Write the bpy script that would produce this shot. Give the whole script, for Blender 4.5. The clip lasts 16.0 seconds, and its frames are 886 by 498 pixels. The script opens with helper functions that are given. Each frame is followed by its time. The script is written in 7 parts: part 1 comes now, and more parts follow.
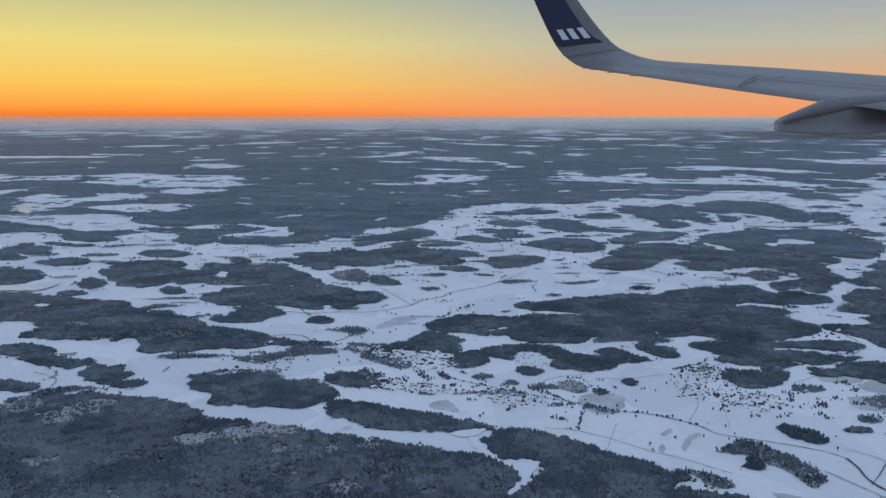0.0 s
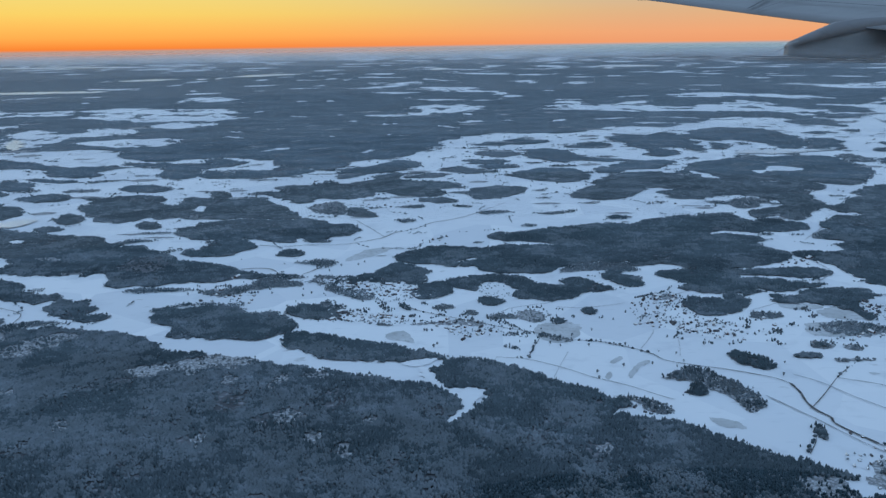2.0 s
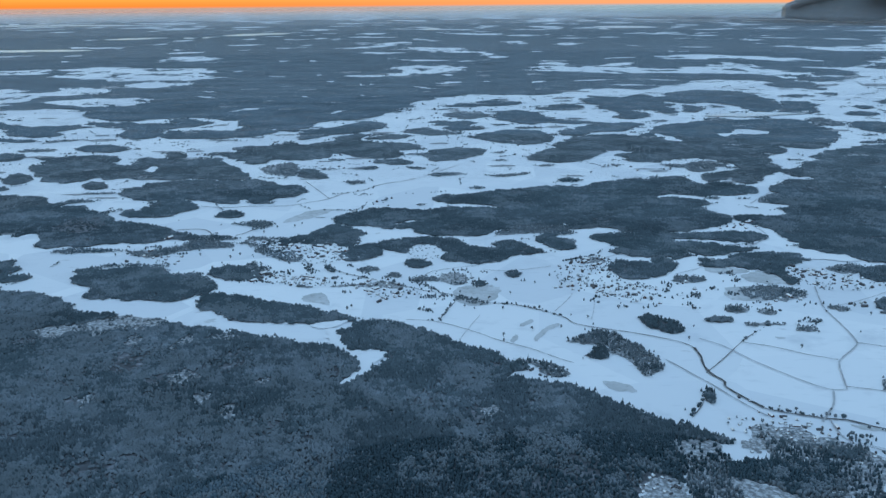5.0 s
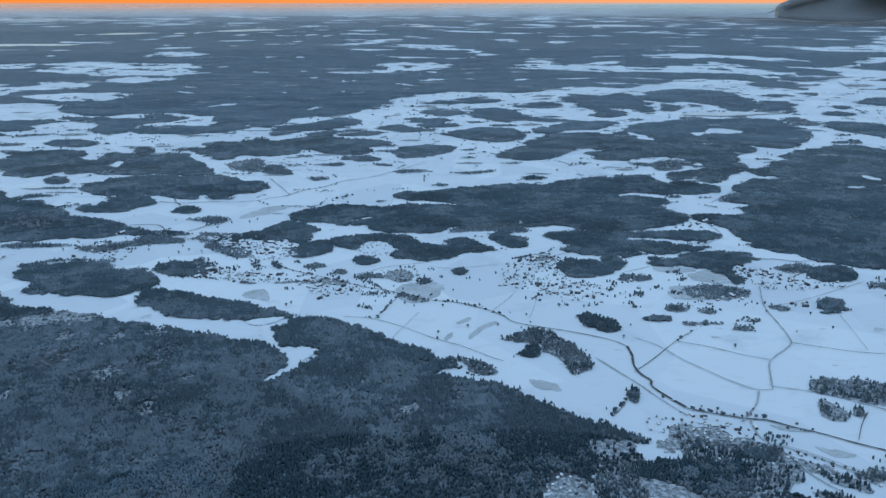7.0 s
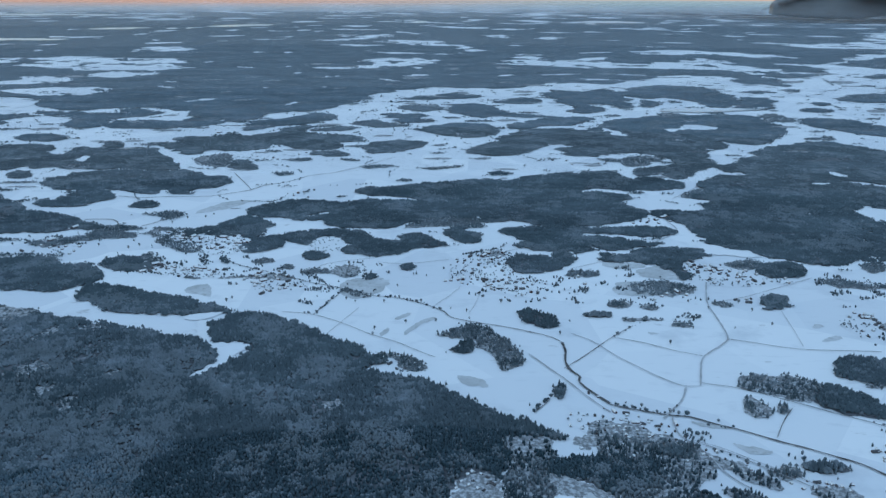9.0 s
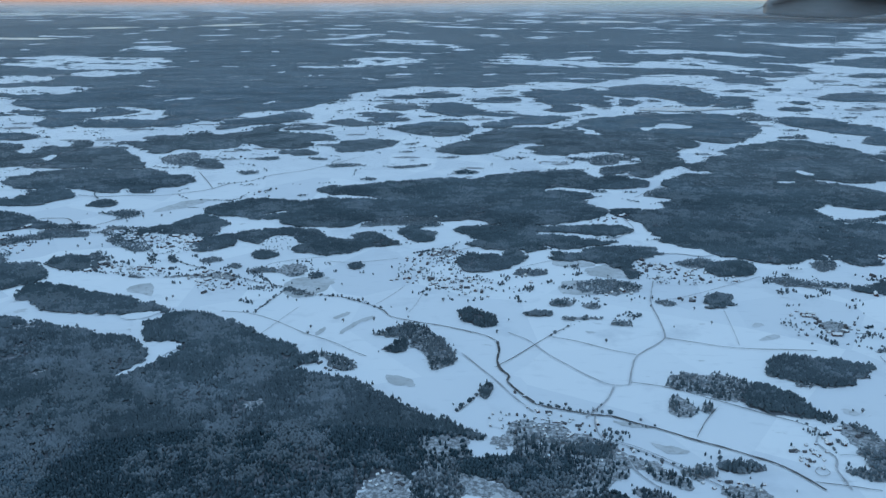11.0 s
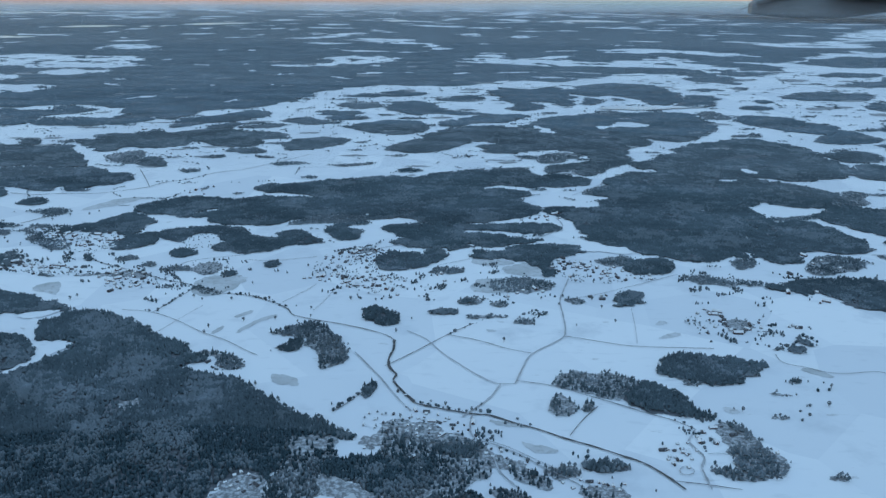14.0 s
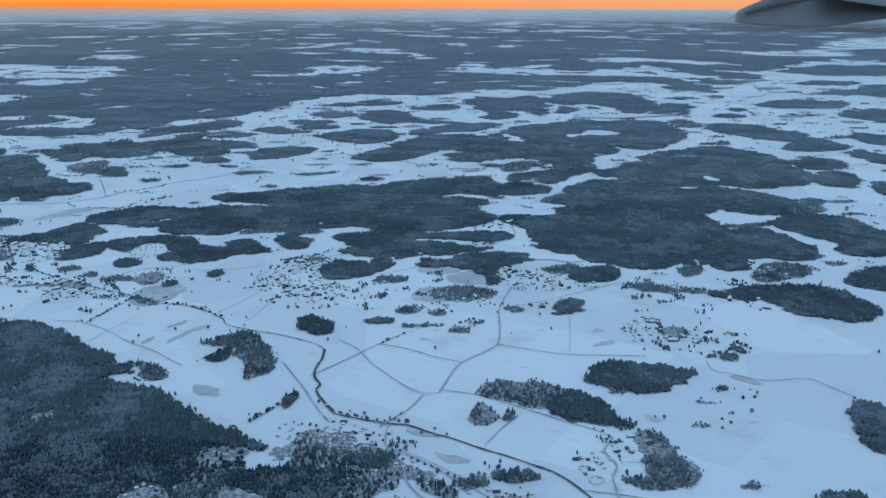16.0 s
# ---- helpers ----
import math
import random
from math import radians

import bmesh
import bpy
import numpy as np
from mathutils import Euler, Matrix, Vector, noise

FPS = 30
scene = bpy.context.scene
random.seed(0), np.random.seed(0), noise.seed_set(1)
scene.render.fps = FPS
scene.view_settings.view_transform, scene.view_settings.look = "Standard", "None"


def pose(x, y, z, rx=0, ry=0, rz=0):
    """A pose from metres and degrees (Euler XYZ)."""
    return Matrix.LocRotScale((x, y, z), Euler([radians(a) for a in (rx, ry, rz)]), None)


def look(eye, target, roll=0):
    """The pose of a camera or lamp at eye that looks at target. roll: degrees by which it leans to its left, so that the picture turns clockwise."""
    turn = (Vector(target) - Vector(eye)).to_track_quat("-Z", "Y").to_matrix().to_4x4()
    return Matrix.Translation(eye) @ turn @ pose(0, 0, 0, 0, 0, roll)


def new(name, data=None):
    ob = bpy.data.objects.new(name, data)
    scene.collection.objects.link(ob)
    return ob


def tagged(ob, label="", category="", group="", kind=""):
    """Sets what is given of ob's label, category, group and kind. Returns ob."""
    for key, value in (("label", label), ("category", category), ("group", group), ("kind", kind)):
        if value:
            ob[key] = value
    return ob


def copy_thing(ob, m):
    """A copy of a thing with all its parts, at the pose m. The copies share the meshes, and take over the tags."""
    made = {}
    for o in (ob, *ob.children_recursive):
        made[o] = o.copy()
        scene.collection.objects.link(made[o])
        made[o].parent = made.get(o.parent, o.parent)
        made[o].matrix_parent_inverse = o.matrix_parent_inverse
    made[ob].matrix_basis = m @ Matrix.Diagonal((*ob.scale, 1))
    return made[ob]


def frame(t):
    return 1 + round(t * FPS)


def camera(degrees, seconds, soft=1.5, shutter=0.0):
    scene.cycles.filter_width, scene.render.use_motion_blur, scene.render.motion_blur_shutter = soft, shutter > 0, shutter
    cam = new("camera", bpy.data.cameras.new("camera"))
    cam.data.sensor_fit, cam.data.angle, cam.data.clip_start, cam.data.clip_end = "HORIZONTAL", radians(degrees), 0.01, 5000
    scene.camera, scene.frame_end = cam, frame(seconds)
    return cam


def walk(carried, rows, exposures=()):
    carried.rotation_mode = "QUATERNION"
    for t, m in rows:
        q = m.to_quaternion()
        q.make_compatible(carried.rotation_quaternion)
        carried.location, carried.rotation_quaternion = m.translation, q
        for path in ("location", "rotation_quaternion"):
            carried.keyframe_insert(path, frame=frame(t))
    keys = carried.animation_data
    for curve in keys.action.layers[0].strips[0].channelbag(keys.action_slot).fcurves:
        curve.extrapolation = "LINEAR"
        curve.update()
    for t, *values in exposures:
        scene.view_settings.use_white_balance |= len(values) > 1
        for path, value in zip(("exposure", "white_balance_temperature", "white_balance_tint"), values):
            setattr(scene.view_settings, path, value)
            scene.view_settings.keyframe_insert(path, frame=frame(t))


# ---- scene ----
import collections

# The flight: seconds, eye (x, y, z), yaw, pitch, roll. One metre stands for about eleven on the ground.
cam = camera(59.0, 16.0, soft=1.45)
ROWS = [
    (0.0, 0.00, 0.00, 60.68, 0.67, -9.57, -0.09),
    (0.5, 2.90, 0.30, 60.56, 0.73, -10.29, 0.02),
    (1.0, 5.79, 0.60, 60.44, 0.82, -11.51, 0.22),
    (1.5, 8.67, 0.89, 60.32, 0.96, -13.03, 0.51),
    (2.0, 11.56, 1.18, 60.20, 1.11, -14.53, 0.77),
    (2.5, 14.44, 1.47, 60.08, 1.22, -15.70, 1.03),
    (3.0, 17.32, 1.76, 59.96, 1.27, -16.45, 1.22),
    (3.5, 20.19, 2.04, 59.84, 1.27, -16.86, 1.20),
    (4.0, 23.06, 2.32, 59.72, 1.22, -17.06, 0.95),
    (6.5, 37.35, 3.69, 59.12, 0.93, -17.37, 0.03),
    (7.0, 40.20, 3.96, 59.01, 0.91, -17.42, -0.03),
    (7.5, 43.04, 4.22, 58.89, 0.85, -17.47, -0.05),
    (8.0, 45.88, 4.48, 58.77, 0.84, -17.52, -0.09),
    (8.5, 48.72, 4.74, 58.65, 0.83, -17.59, -0.18),
    (9.0, 51.55, 5.00, 58.53, 0.79, -17.69, -0.22),
    (11.5, 65.66, 6.24, 57.95, 0.59, -17.71, -0.19),
    (12.0, 68.47, 6.48, 57.83, 0.58, -17.69, -0.11),
    (12.5, 71.27, 6.72, 57.72, 0.55, -17.69, -0.09),
    (13.0, 74.07, 6.95, 57.60, 0.49, -17.69, -0.11),
    (13.5, 76.87, 7.18, 57.49, 0.34, -17.71, -0.21),
    (14.0, 79.67, 7.41, 57.37, 0.07, -17.74, -0.37),
    (14.5, 82.46, 7.64, 57.26, -0.16, -17.73, -0.42),
    (15.0, 85.25, 7.87, 57.14, -0.40, -17.61, -0.47),
    (15.5, 88.03, 8.09, 57.03, -0.49, -17.38, -0.40),
    (16.0, 90.81, 8.31, 56.91, -0.42, -17.06, -0.21),
]
EXPOSURES = [(0.0, 0.05, 6200, 13), (1.0, 0.07, 6000, 12), (1.5, 0.09, 5800, 9), (2.0, 0.16, 5560, 3), (2.5, 0.27, 5430, -3), (3.0, 0.36, 5350, -6), (3.5, 0.41, 5430, -6), (4.2, 0.41, 5500, -5),
             (6.5, 0.37, 5590, -1), (9.0, 0.38, 5580, -1), (11.5, 0.36, 5530, -3), (14.5, 0.33, 5500, -3), (15.2, 0.31, 5500, -3), (16.0, 0.26, 5520, -2)]
walk(cam, [(t, pose(x, y, z, 90 + pitch, roll, yaw)) for t, x, y, z, yaw, pitch, roll in ROWS], EXPOSURES)
# ---- light ----
world = bpy.data.worlds.new("dusk")
scene.world = world
world.use_nodes = True


def dusk_sky():
    """A clear winter dusk: an orange band on the horizon, yellow towards the set sun, a grey-blue dome above."""
    nt = world.node_tree
    nt.nodes.clear()
    N, L = nt.nodes.new, nt.links.new
    co = N("ShaderNodeTexCoord")
    sep = N("ShaderNodeSeparateXYZ")
    L(co.outputs["Generated"], sep.inputs[0])

    def ramp(stops):
        r = N("ShaderNodeValToRGB")
        r.color_ramp.interpolation = "LINEAR"
        el = r.color_ramp.elements
        while len(el) < len(stops):
            el.new(0.5)
        for e, (p, c) in zip(el, stops):
            e.position, e.color = p, (*c, 1)
        return r

    up = N("ShaderNodeMapRange")          # -3 degrees to +17 degrees
    up.inputs[1].default_value, up.inputs[2].default_value = -0.05, 0.30
    L(sep.outputs[2], up.inputs[0])

    def at(deg):
        return (math.sin(radians(deg)) + 0.05) / 0.35
    sunny = ramp([(at(-2.0), (0.16, 0.22, 0.32)), (at(-0.75), (0.20, 0.25, 0.31)), (at(-0.5), (0.36, 0.29, 0.26)), (at(-0.28), (0.58, 0.28, 0.17)), (at(-0.06), (0.46, 0.29, 0.21)),
                  (at(0.06), (0.92, 0.20, 0.02)), (at(0.8), (1.0, 0.37, 0.055)), (at(2.3), (0.95, 0.57, 0.10)), (at(5.0), (0.83, 0.67, 0.20)),
                  (at(8.0), (0.54, 0.53, 0.26)), (at(12.0), (0.42, 0.47, 0.42)), (1.0, (0.34, 0.43, 0.53))])
    away = ramp([(at(-2.0), (0.13, 0.20, 0.32)), (at(-0.75), (0.17, 0.25, 0.36)), (at(-0.35), (0.27, 0.35, 0.38)), (at(-0.05), (0.33, 0.36, 0.37)),
                 (at(0.1), (0.84, 0.30, 0.12)), (at(0.8), (0.85, 0.34, 0.14)), (at(2.3), (0.72, 0.40, 0.19)), (at(5.0), (0.50, 0.48, 0.36)),
                 (at(8.0), (0.34, 0.39, 0.40)), (at(12.0), (0.33, 0.40, 0.47)), (1.0, (0.33, 0.43, 0.56))])
    L(up.outputs[0], sunny.inputs[0])
    L(up.outputs[0], away.inputs[0])
    side = N("ShaderNodeMapRange")        # full towards the set sun, none across from it
    side.interpolation_type = "SMOOTHSTEP"
    side.inputs[1].default_value, side.inputs[2].default_value = 0.60, 1.0
    toward = N("ShaderNodeVectorMath")
    toward.operation = "DOT_PRODUCT"
    toward.inputs[1].default_value = SUN_WAY
    L(co.outputs["Generated"], toward.inputs[0])
    L(toward.outputs["Value"], side.inputs[0])
    low = N("ShaderNodeMix")
    low.data_type = "RGBA"
    L(side.outputs[0], low.inputs["Factor"])
    L(away.outputs[0], low.inputs[6])
    L(sunny.outputs[0], low.inputs[7])
    dome = N("ShaderNodeMapRange")        # from the low band over to the open sky overhead
    dome.interpolation_type = "SMOOTHSTEP"
    dome.inputs[1].default_value, dome.inputs[2].default_value = 0.22, 0.75
    L(sep.outputs[2], dome.inputs[0])
    high = N("ShaderNodeMix")
    high.data_type = "RGBA"
    high.inputs[7].default_value = ZENITH
    L(dome.outputs[0], high.inputs["Factor"])
    L(low.outputs[2], high.inputs[6])
    bg = N("ShaderNodeBackground")
    bg.inputs[1].default_value = SKY_STRENGTH
    L(high.outputs[2], bg.inputs[0])
    L(bg.outputs[0], N("ShaderNodeOutputWorld").inputs[0])


SUN_WAY = Vector((-0.62, 0.78, 0.02)).normalized()
ZENITH = (0.365, 0.47, 0.63, 1)
SKY_STRENGTH = 1.0
dusk_sky()
sun = new("sun", bpy.data.lights.new("sun", "SUN"))
sun.data.energy, sun.data.angle, sun.data.color = 0.25, radians(12), (1.0, 0.72, 0.45)
sun.matrix_world = look(SUN_WAY * 100 + Vector((0, 0, 6)), (0, 0, 0))


# ---- materials ----
def material(name, roughness=0.9, metallic=0.0):
    m = bpy.data.materials.new(name)
    m.use_nodes = True
    b = m.node_tree.nodes["Principled BSDF"]
    b.inputs["Roughness"].default_value, b.inputs["Metallic"].default_value = roughness, metallic
    return m, m.node_tree.nodes, m.node_tree.links, b


def noise_of(N, L, scale, detail=4.0, rough=0.6, stretch=(1, 1, 1)):
    co, mp, n = N.new("ShaderNodeTexCoord"), N.new("ShaderNodeMapping"), N.new("ShaderNodeTexNoise")
    mp.inputs["Scale"].default_value = stretch
    n.inputs["Scale"].default_value, n.inputs["Detail"].default_value, n.inputs["Roughness"].default_value = scale, detail, rough
    L.new(co.outputs["Object"], mp.inputs[0])
    L.new(mp.outputs[0], n.inputs[0])
    return n.outputs["Fac"]


def spread(N, L, value, lo, hi, a=0.0, b=1.0):
    r = N.new("ShaderNodeMapRange")
    r.inputs[1].default_value, r.inputs[2].default_value, r.inputs[3].default_value, r.inputs[4].default_value = lo, hi, a, b
    L.new(value, r.inputs[0])
    return r.outputs[0]


def mixed(N, L, fac, a, b):
    x = N.new("ShaderNodeMix")
    x.data_type = "RGBA"
    L.new(fac, x.inputs["Factor"]) if not isinstance(fac, float) else setattr(x.inputs["Factor"], "default_value", fac)
    for s, c in ((6, a), (7, b)):
        if isinstance(c, tuple):
            x.inputs[s].default_value = (*c, 1)
        else:
            L.new(c, x.inputs[s])
    return x.outputs[2]


def bumped(N, L, b, height, strength, distance):
    n = N.new("ShaderNodeBump")
    n.inputs["Strength"].default_value, n.inputs["Distance"].default_value = strength, distance
    L.new(height, n.inputs["Height"])
    L.new(n.outputs[0], b.inputs["Normal"])


def two_tone(name, a, b, scale, lo=0.4, hi=0.6, roughness=0.9, fine=None, fine_colour=None, metallic=0.0):
    """A surface of two colours in patches, with a finer grain of a third."""
    m, N, L, s = material(name, roughness, metallic)
    c = mixed(N, L, spread(N, L, noise_of(N, L, scale), lo, hi), a, b)
    if fine:
        c = mixed(N, L, spread(N, L, noise_of(N, L, fine, 3.0), 0.52, 0.72), c, fine_colour)
    L.new(c, s.inputs["Base Color"])
    return m


def parcelled(name, scale):
    """Snow in large parcels of slightly different whiteness, with faint drifts."""
    m, N, L, s = material(name, 0.85)
    co, cells = N.new("ShaderNodeTexCoord"), N.new("ShaderNodeTexVoronoi")
    cells.inputs["Scale"].default_value = scale
    L.new(co.outputs["Object"], cells.inputs["Vector"])
    sep = N.new("ShaderNodeSeparateColor")
    L.new(cells.outputs["Color"], sep.inputs[0])
    base = mixed(N, L, sep.outputs[0], (0.86, 0.87, 0.89), (0.73, 0.75, 0.79))
    drift = mixed(N, L, spread(N, L, noise_of(N, L, 0.07, 5.0, 0.65), 0.56, 0.76), base, (0.64, 0.66, 0.70))
    swept = mixed(N, L, spread(N, L, noise_of(N, L, 0.6, 3.0, 0.5, (0.35, 1, 1)), 0.60, 0.80, 0.0, 0.5), drift, (0.60, 0.62, 0.66))
    thin = mixed(N, L, spread(N, L, noise_of(N, L, 0.16, 6.0, 0.62, (0.7, 1.3, 1)), 0.655, 0.70, 0.0, 0.55), swept, (0.42, 0.42, 0.42))
    L.new(thin, s.inputs["Base Color"])
    return m


def foliage(name, dark, light, frost, amount):
    """Crowns that differ from tree to tree, with rime on what faces up."""
    m, N, L, s = material(name, 0.95)
    geo = N.new("ShaderNodeNewGeometry")
    old = mixed(N, L, spread(N, L, geo.outputs["Random Per Island"], 0, 1, 0.12, 0.46), dark, light)
    young = mixed(N, L, spread(N, L, geo.outputs["Random Per Island"], 0, 1, 0.55, 1.0), dark, light)
    stand = mixed(N, L, spread(N, L, noise_of(N, L, 0.022, 5.0, 0.62, (0.6, 1, 1)), 0.43, 0.57), old, young)
    sep = N.new("ShaderNodeSeparateXYZ")
    L.new(geo.outputs["Normal"], sep.inputs[0])
    mul = N.new("ShaderNodeMath")
    mul.operation = "MULTIPLY"
    L.new(spread(N, L, sep.outputs[2], 0.0, 0.9, 0.6, 1.0), mul.inputs[0])
    L.new(spread(N, L, noise_of(N, L, 0.42, 4.0, 0.66), 0.40, 0.72, 0.14, 0.8 * amount), mul.inputs[1])
    rime = N.new("ShaderNodeMath")        # rime lies thicker in some stretches of a wood than in others
    rime.operation = "MULTIPLY"
    L.new(mul.outputs[0], rime.inputs[0])
    L.new(spread(N, L, noise_of(N, L, 0.05, 4.0, 0.6, (0.5, 1, 1)), 0.38, 0.62, 0.55, 1.3), rime.inputs[1])
    L.new(mixed(N, L, rime.outputs[0], stand, frost), s.inputs["Base Color"])
    s.inputs["Specular IOR Level"].default_value = 0.1
    return m


SNOW = parcelled("snow", 0.045)
FIELD_SNOW = parcelled("field_snow", 0.012)
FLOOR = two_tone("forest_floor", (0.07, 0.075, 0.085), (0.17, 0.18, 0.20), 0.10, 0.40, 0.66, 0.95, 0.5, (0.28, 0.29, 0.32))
BRUSH_FLOOR = two_tone("brush_floor", (0.20, 0.205, 0.215), (0.56, 0.58, 0.61), 1.7, 0.43, 0.63, 0.95, 4.5, (0.15, 0.15, 0.155))
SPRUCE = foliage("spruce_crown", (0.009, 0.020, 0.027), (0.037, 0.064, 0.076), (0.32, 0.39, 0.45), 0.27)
BIRCH = foliage("birch_crown", (0.075, 0.088, 0.095), (0.120, 0.139, 0.149), (0.41, 0.46, 0.52), 0.46)
# Far conifers: haze painted into a paler, bluer colour; also the mixed wood's conifers.
HAZED_WOOD = foliage("old_growth_crown", (0.041, 0.064, 0.078), (0.064, 0.095, 0.113), (0.37, 0.43, 0.50), 0.48)
# Conifers of the middle distance, lighter than the near ones.
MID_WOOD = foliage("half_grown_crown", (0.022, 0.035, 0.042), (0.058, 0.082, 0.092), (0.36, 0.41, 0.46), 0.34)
BARK = two_tone("bark", (0.08, 0.06, 0.05), (0.16, 0.14, 0.12), 6.0)
STREAM = two_tone("stream_bed", (0.028, 0.028, 0.032), (0.075, 0.073, 0.075), 0.35, 0.4, 0.62, 0.7, 1.2, (0.20, 0.20, 0.22))
LANE = two_tone("packed_lane", (0.34, 0.345, 0.36), (0.50, 0.51, 0.54), 0.3, 0.4, 0.6, 0.8, 2.0, (0.30, 0.30, 0.32))
DULL = two_tone("stubble", (0.48, 0.49, 0.50), (0.64, 0.65, 0.67), 0.12, 0.38, 0.62, 0.9, 0.9, (0.36, 0.36, 0.36))
ICE = two_tone("lake_ice", (0.60, 0.62, 0.66), (0.72, 0.74, 0.78), 0.02, 0.4, 0.6, 0.30)
RED_WALL = two_tone("red_boards", (0.065, 0.038, 0.035), (0.09, 0.05, 0.046), 3.0, fine=9.0, fine_colour=(0.10, 0.04, 0.03))
PALE_WALL = two_tone("pale_boards", (0.36, 0.36, 0.36), (0.44, 0.44, 0.44), 3.0, fine=9.0, fine_colour=(0.32, 0.31, 0.30))
DARK_WALL = two_tone("dark_boards", (0.07, 0.06, 0.06), (0.12, 0.11, 0.11), 3.0, fine=9.0, fine_colour=(0.05, 0.05, 0.05))
SNOW_ROOF = two_tone("snowy_roof", (0.88, 0.89, 0.90), (0.80, 0.81, 0.83), 1.5, fine=6.0, fine_colour=(0.66, 0.67, 0.69))
DARK_ROOF = two_tone("dark_roof", (0.045, 0.045, 0.05), (0.11, 0.11, 0.12), 1.5, fine=6.0, fine_colour=(0.30, 0.31, 0.33))
BRICK = two_tone("chimney_brick", (0.22, 0.11, 0.08), (0.30, 0.16, 0.12), 8.0)


# ---- builders ----
HUB = Vector((45.0, 0.0, 0.0))      # the flight's middle, on the ground
rng = np.random.default_rng(7)


def mesh_of(name, verts, tris, mat):
    me = bpy.data.meshes.new(name)
    verts, tris = np.asarray(verts, np.float32), np.asarray(tris, np.int32)
    me.vertices.add(len(verts))
    me.vertices.foreach_set("co", verts.ravel())
    me.loops.add(tris.size)
    me.loops.foreach_set("vertex_index", tris.ravel())
    me.polygons.add(len(tris))
    me.polygons.foreach_set("loop_start", np.arange(0, tris.size, 3, dtype=np.int32))
    me.update(calc_edges=True)
    me.materials.append(mat)
    return me


def part(name, bm, mat, parent=None, label=""):
    me = bpy.data.meshes.new(name)
    bm.to_mesh(me)
    bm.free()
    me.materials.append(mat)
    ob = new(name, me)
    ob.parent = parent
    return tagged(ob, label)


def untangled(p):
    """The outline without the small loops where it crosses itself."""
    for _ in range(16):
        d, n = np.roll(p, -1, 0) - p, len(p)
        r = p[None] - p[:, None]
        den = d[:, None, 0] * d[None, :, 1] - d[:, None, 1] * d[None, :, 0]
        den[np.abs(den) < 1e-12] = np.inf
        t = (r[..., 0] * d[None, :, 1] - r[..., 1] * d[None, :, 0]) / den
        u = (r[..., 0] * d[:, None, 1] - r[..., 1] * d[:, None, 0]) / den
        pairs = np.argwhere(np.triu((t > 1e-6) & (t < 1 - 1e-6) & (u > 1e-6) & (u < 1 - 1e-6)))
        if not len(pairs):
            break
        a, b = pairs[0]
        p = np.delete(p, np.arange(a + 1, b + 1), 0) if b - a <= n / 2 else p[a + 1:b + 1]
    return p


def outline(points, rough=0.10, smooth=True, loops=False):
    """A closed natural outline through a few corners: rounded, then frayed by midpoint shifts."""
    p = np.array(points, float)
    if smooth:
        a, b, c, d = np.roll(p, 1, 0), p, np.roll(p, -1, 0), np.roll(p, -2, 0)
        out = []
        for t in (0.0, 0.5):
            out.append(0.5 * (2 * b + (c - a) * t + (2 * a - 5 * b + 4 * c - d) * t * t + (3 * b - a - 3 * c + d) * t ** 3))
        p = np.stack(out, 1).reshape(-1, 2)
    for _ in range(3):
        q = np.roll(p, -1, 0)
        e = q - p
        ln = np.hypot(e[:, 0], e[:, 1])
        mid = 0.5 * (p + q) + np.stack([-e[:, 1], e[:, 0]], 1) * rng.normal(0, rough, len(p))[:, None] * np.minimum(1, 60 / np.maximum(ln, 1e-6))[:, None]
        p = np.stack([p, mid], 1).reshape(-1, 2)
    return p if loops else untangled(p)


def inside(px, py, poly):
    """Which of the points lie in the outline."""
    hit = np.zeros(len(px), bool)
    x0, y0 = poly[:, 0], poly[:, 1]
    x1, y1 = np.roll(x0, -1), np.roll(y0, -1)
    for a, b, c, d in zip(x0, y0, x1, y1):
        if b != d:
            hit ^= ((b > py) != (d > py)) & (px < (c - a) * (py - b) / (d - b) + a)
    return hit


def within(poly, px, py):
    box = (px > poly[:, 0].min()) & (px < poly[:, 0].max()) & (py > poly[:, 1].min()) & (py < poly[:, 1].max())
    i = np.flatnonzero(box)
    return i[inside(px[i], py[i], poly)] if len(i) else i


def sheet(name, poly, z, mat, parent=None):
    bm = bmesh.new()
    f = bm.faces.new([bm.verts.new((x, y, z)) for x, y in poly])
    f.normal_update()
    if f.normal.z < 0:
        f.normal_flip()
    bmesh.ops.triangulate(bm, faces=[f])
    return part(name, bm, mat, parent)


def gap(d):
    """How far apart trees stand at a distance from the flight."""
    return np.maximum(0.345, 0.262 * (np.asarray(d) / 180) ** 1.48)


def patches(x, y, size, seed):
    """Smooth random patches of about that size, from -1 to 1."""
    r = np.random.default_rng(seed)
    v = 0
    for k in range(6):
        a, f, p = r.uniform(0, 6.28), r.uniform(0.7, 1.8) / size, r.uniform(0, 6.28, 2)
        v = v + np.sin((x * math.cos(a) + y * math.sin(a)) * f * 3.1 + p[0] + 1.7 * np.sin((y * math.cos(a) - x * math.sin(a)) * f * 2.3 + p[1]))
    return v / 3.5


# Where trees may stand: a net that widens with the distance from the flight.
def planting():
    xs, ys = [], []
    r = 78.0
    while r < 4900:
        s = gap(r)
        wide = 0.98 if r < 260 else 0.74
        n = int(2 * wide * r / s)
        az = (np.arange(n) + rng.uniform(-0.45, 0.45, n)) * s / r - wide
        rr = r + rng.uniform(-0.45, 0.45, n) * s
        xs.append(HUB.x + rr * np.sin(az))
        ys.append(HUB.y + rr * np.cos(az))
        r += s
    return np.concatenate(xs), np.concatenate(ys)


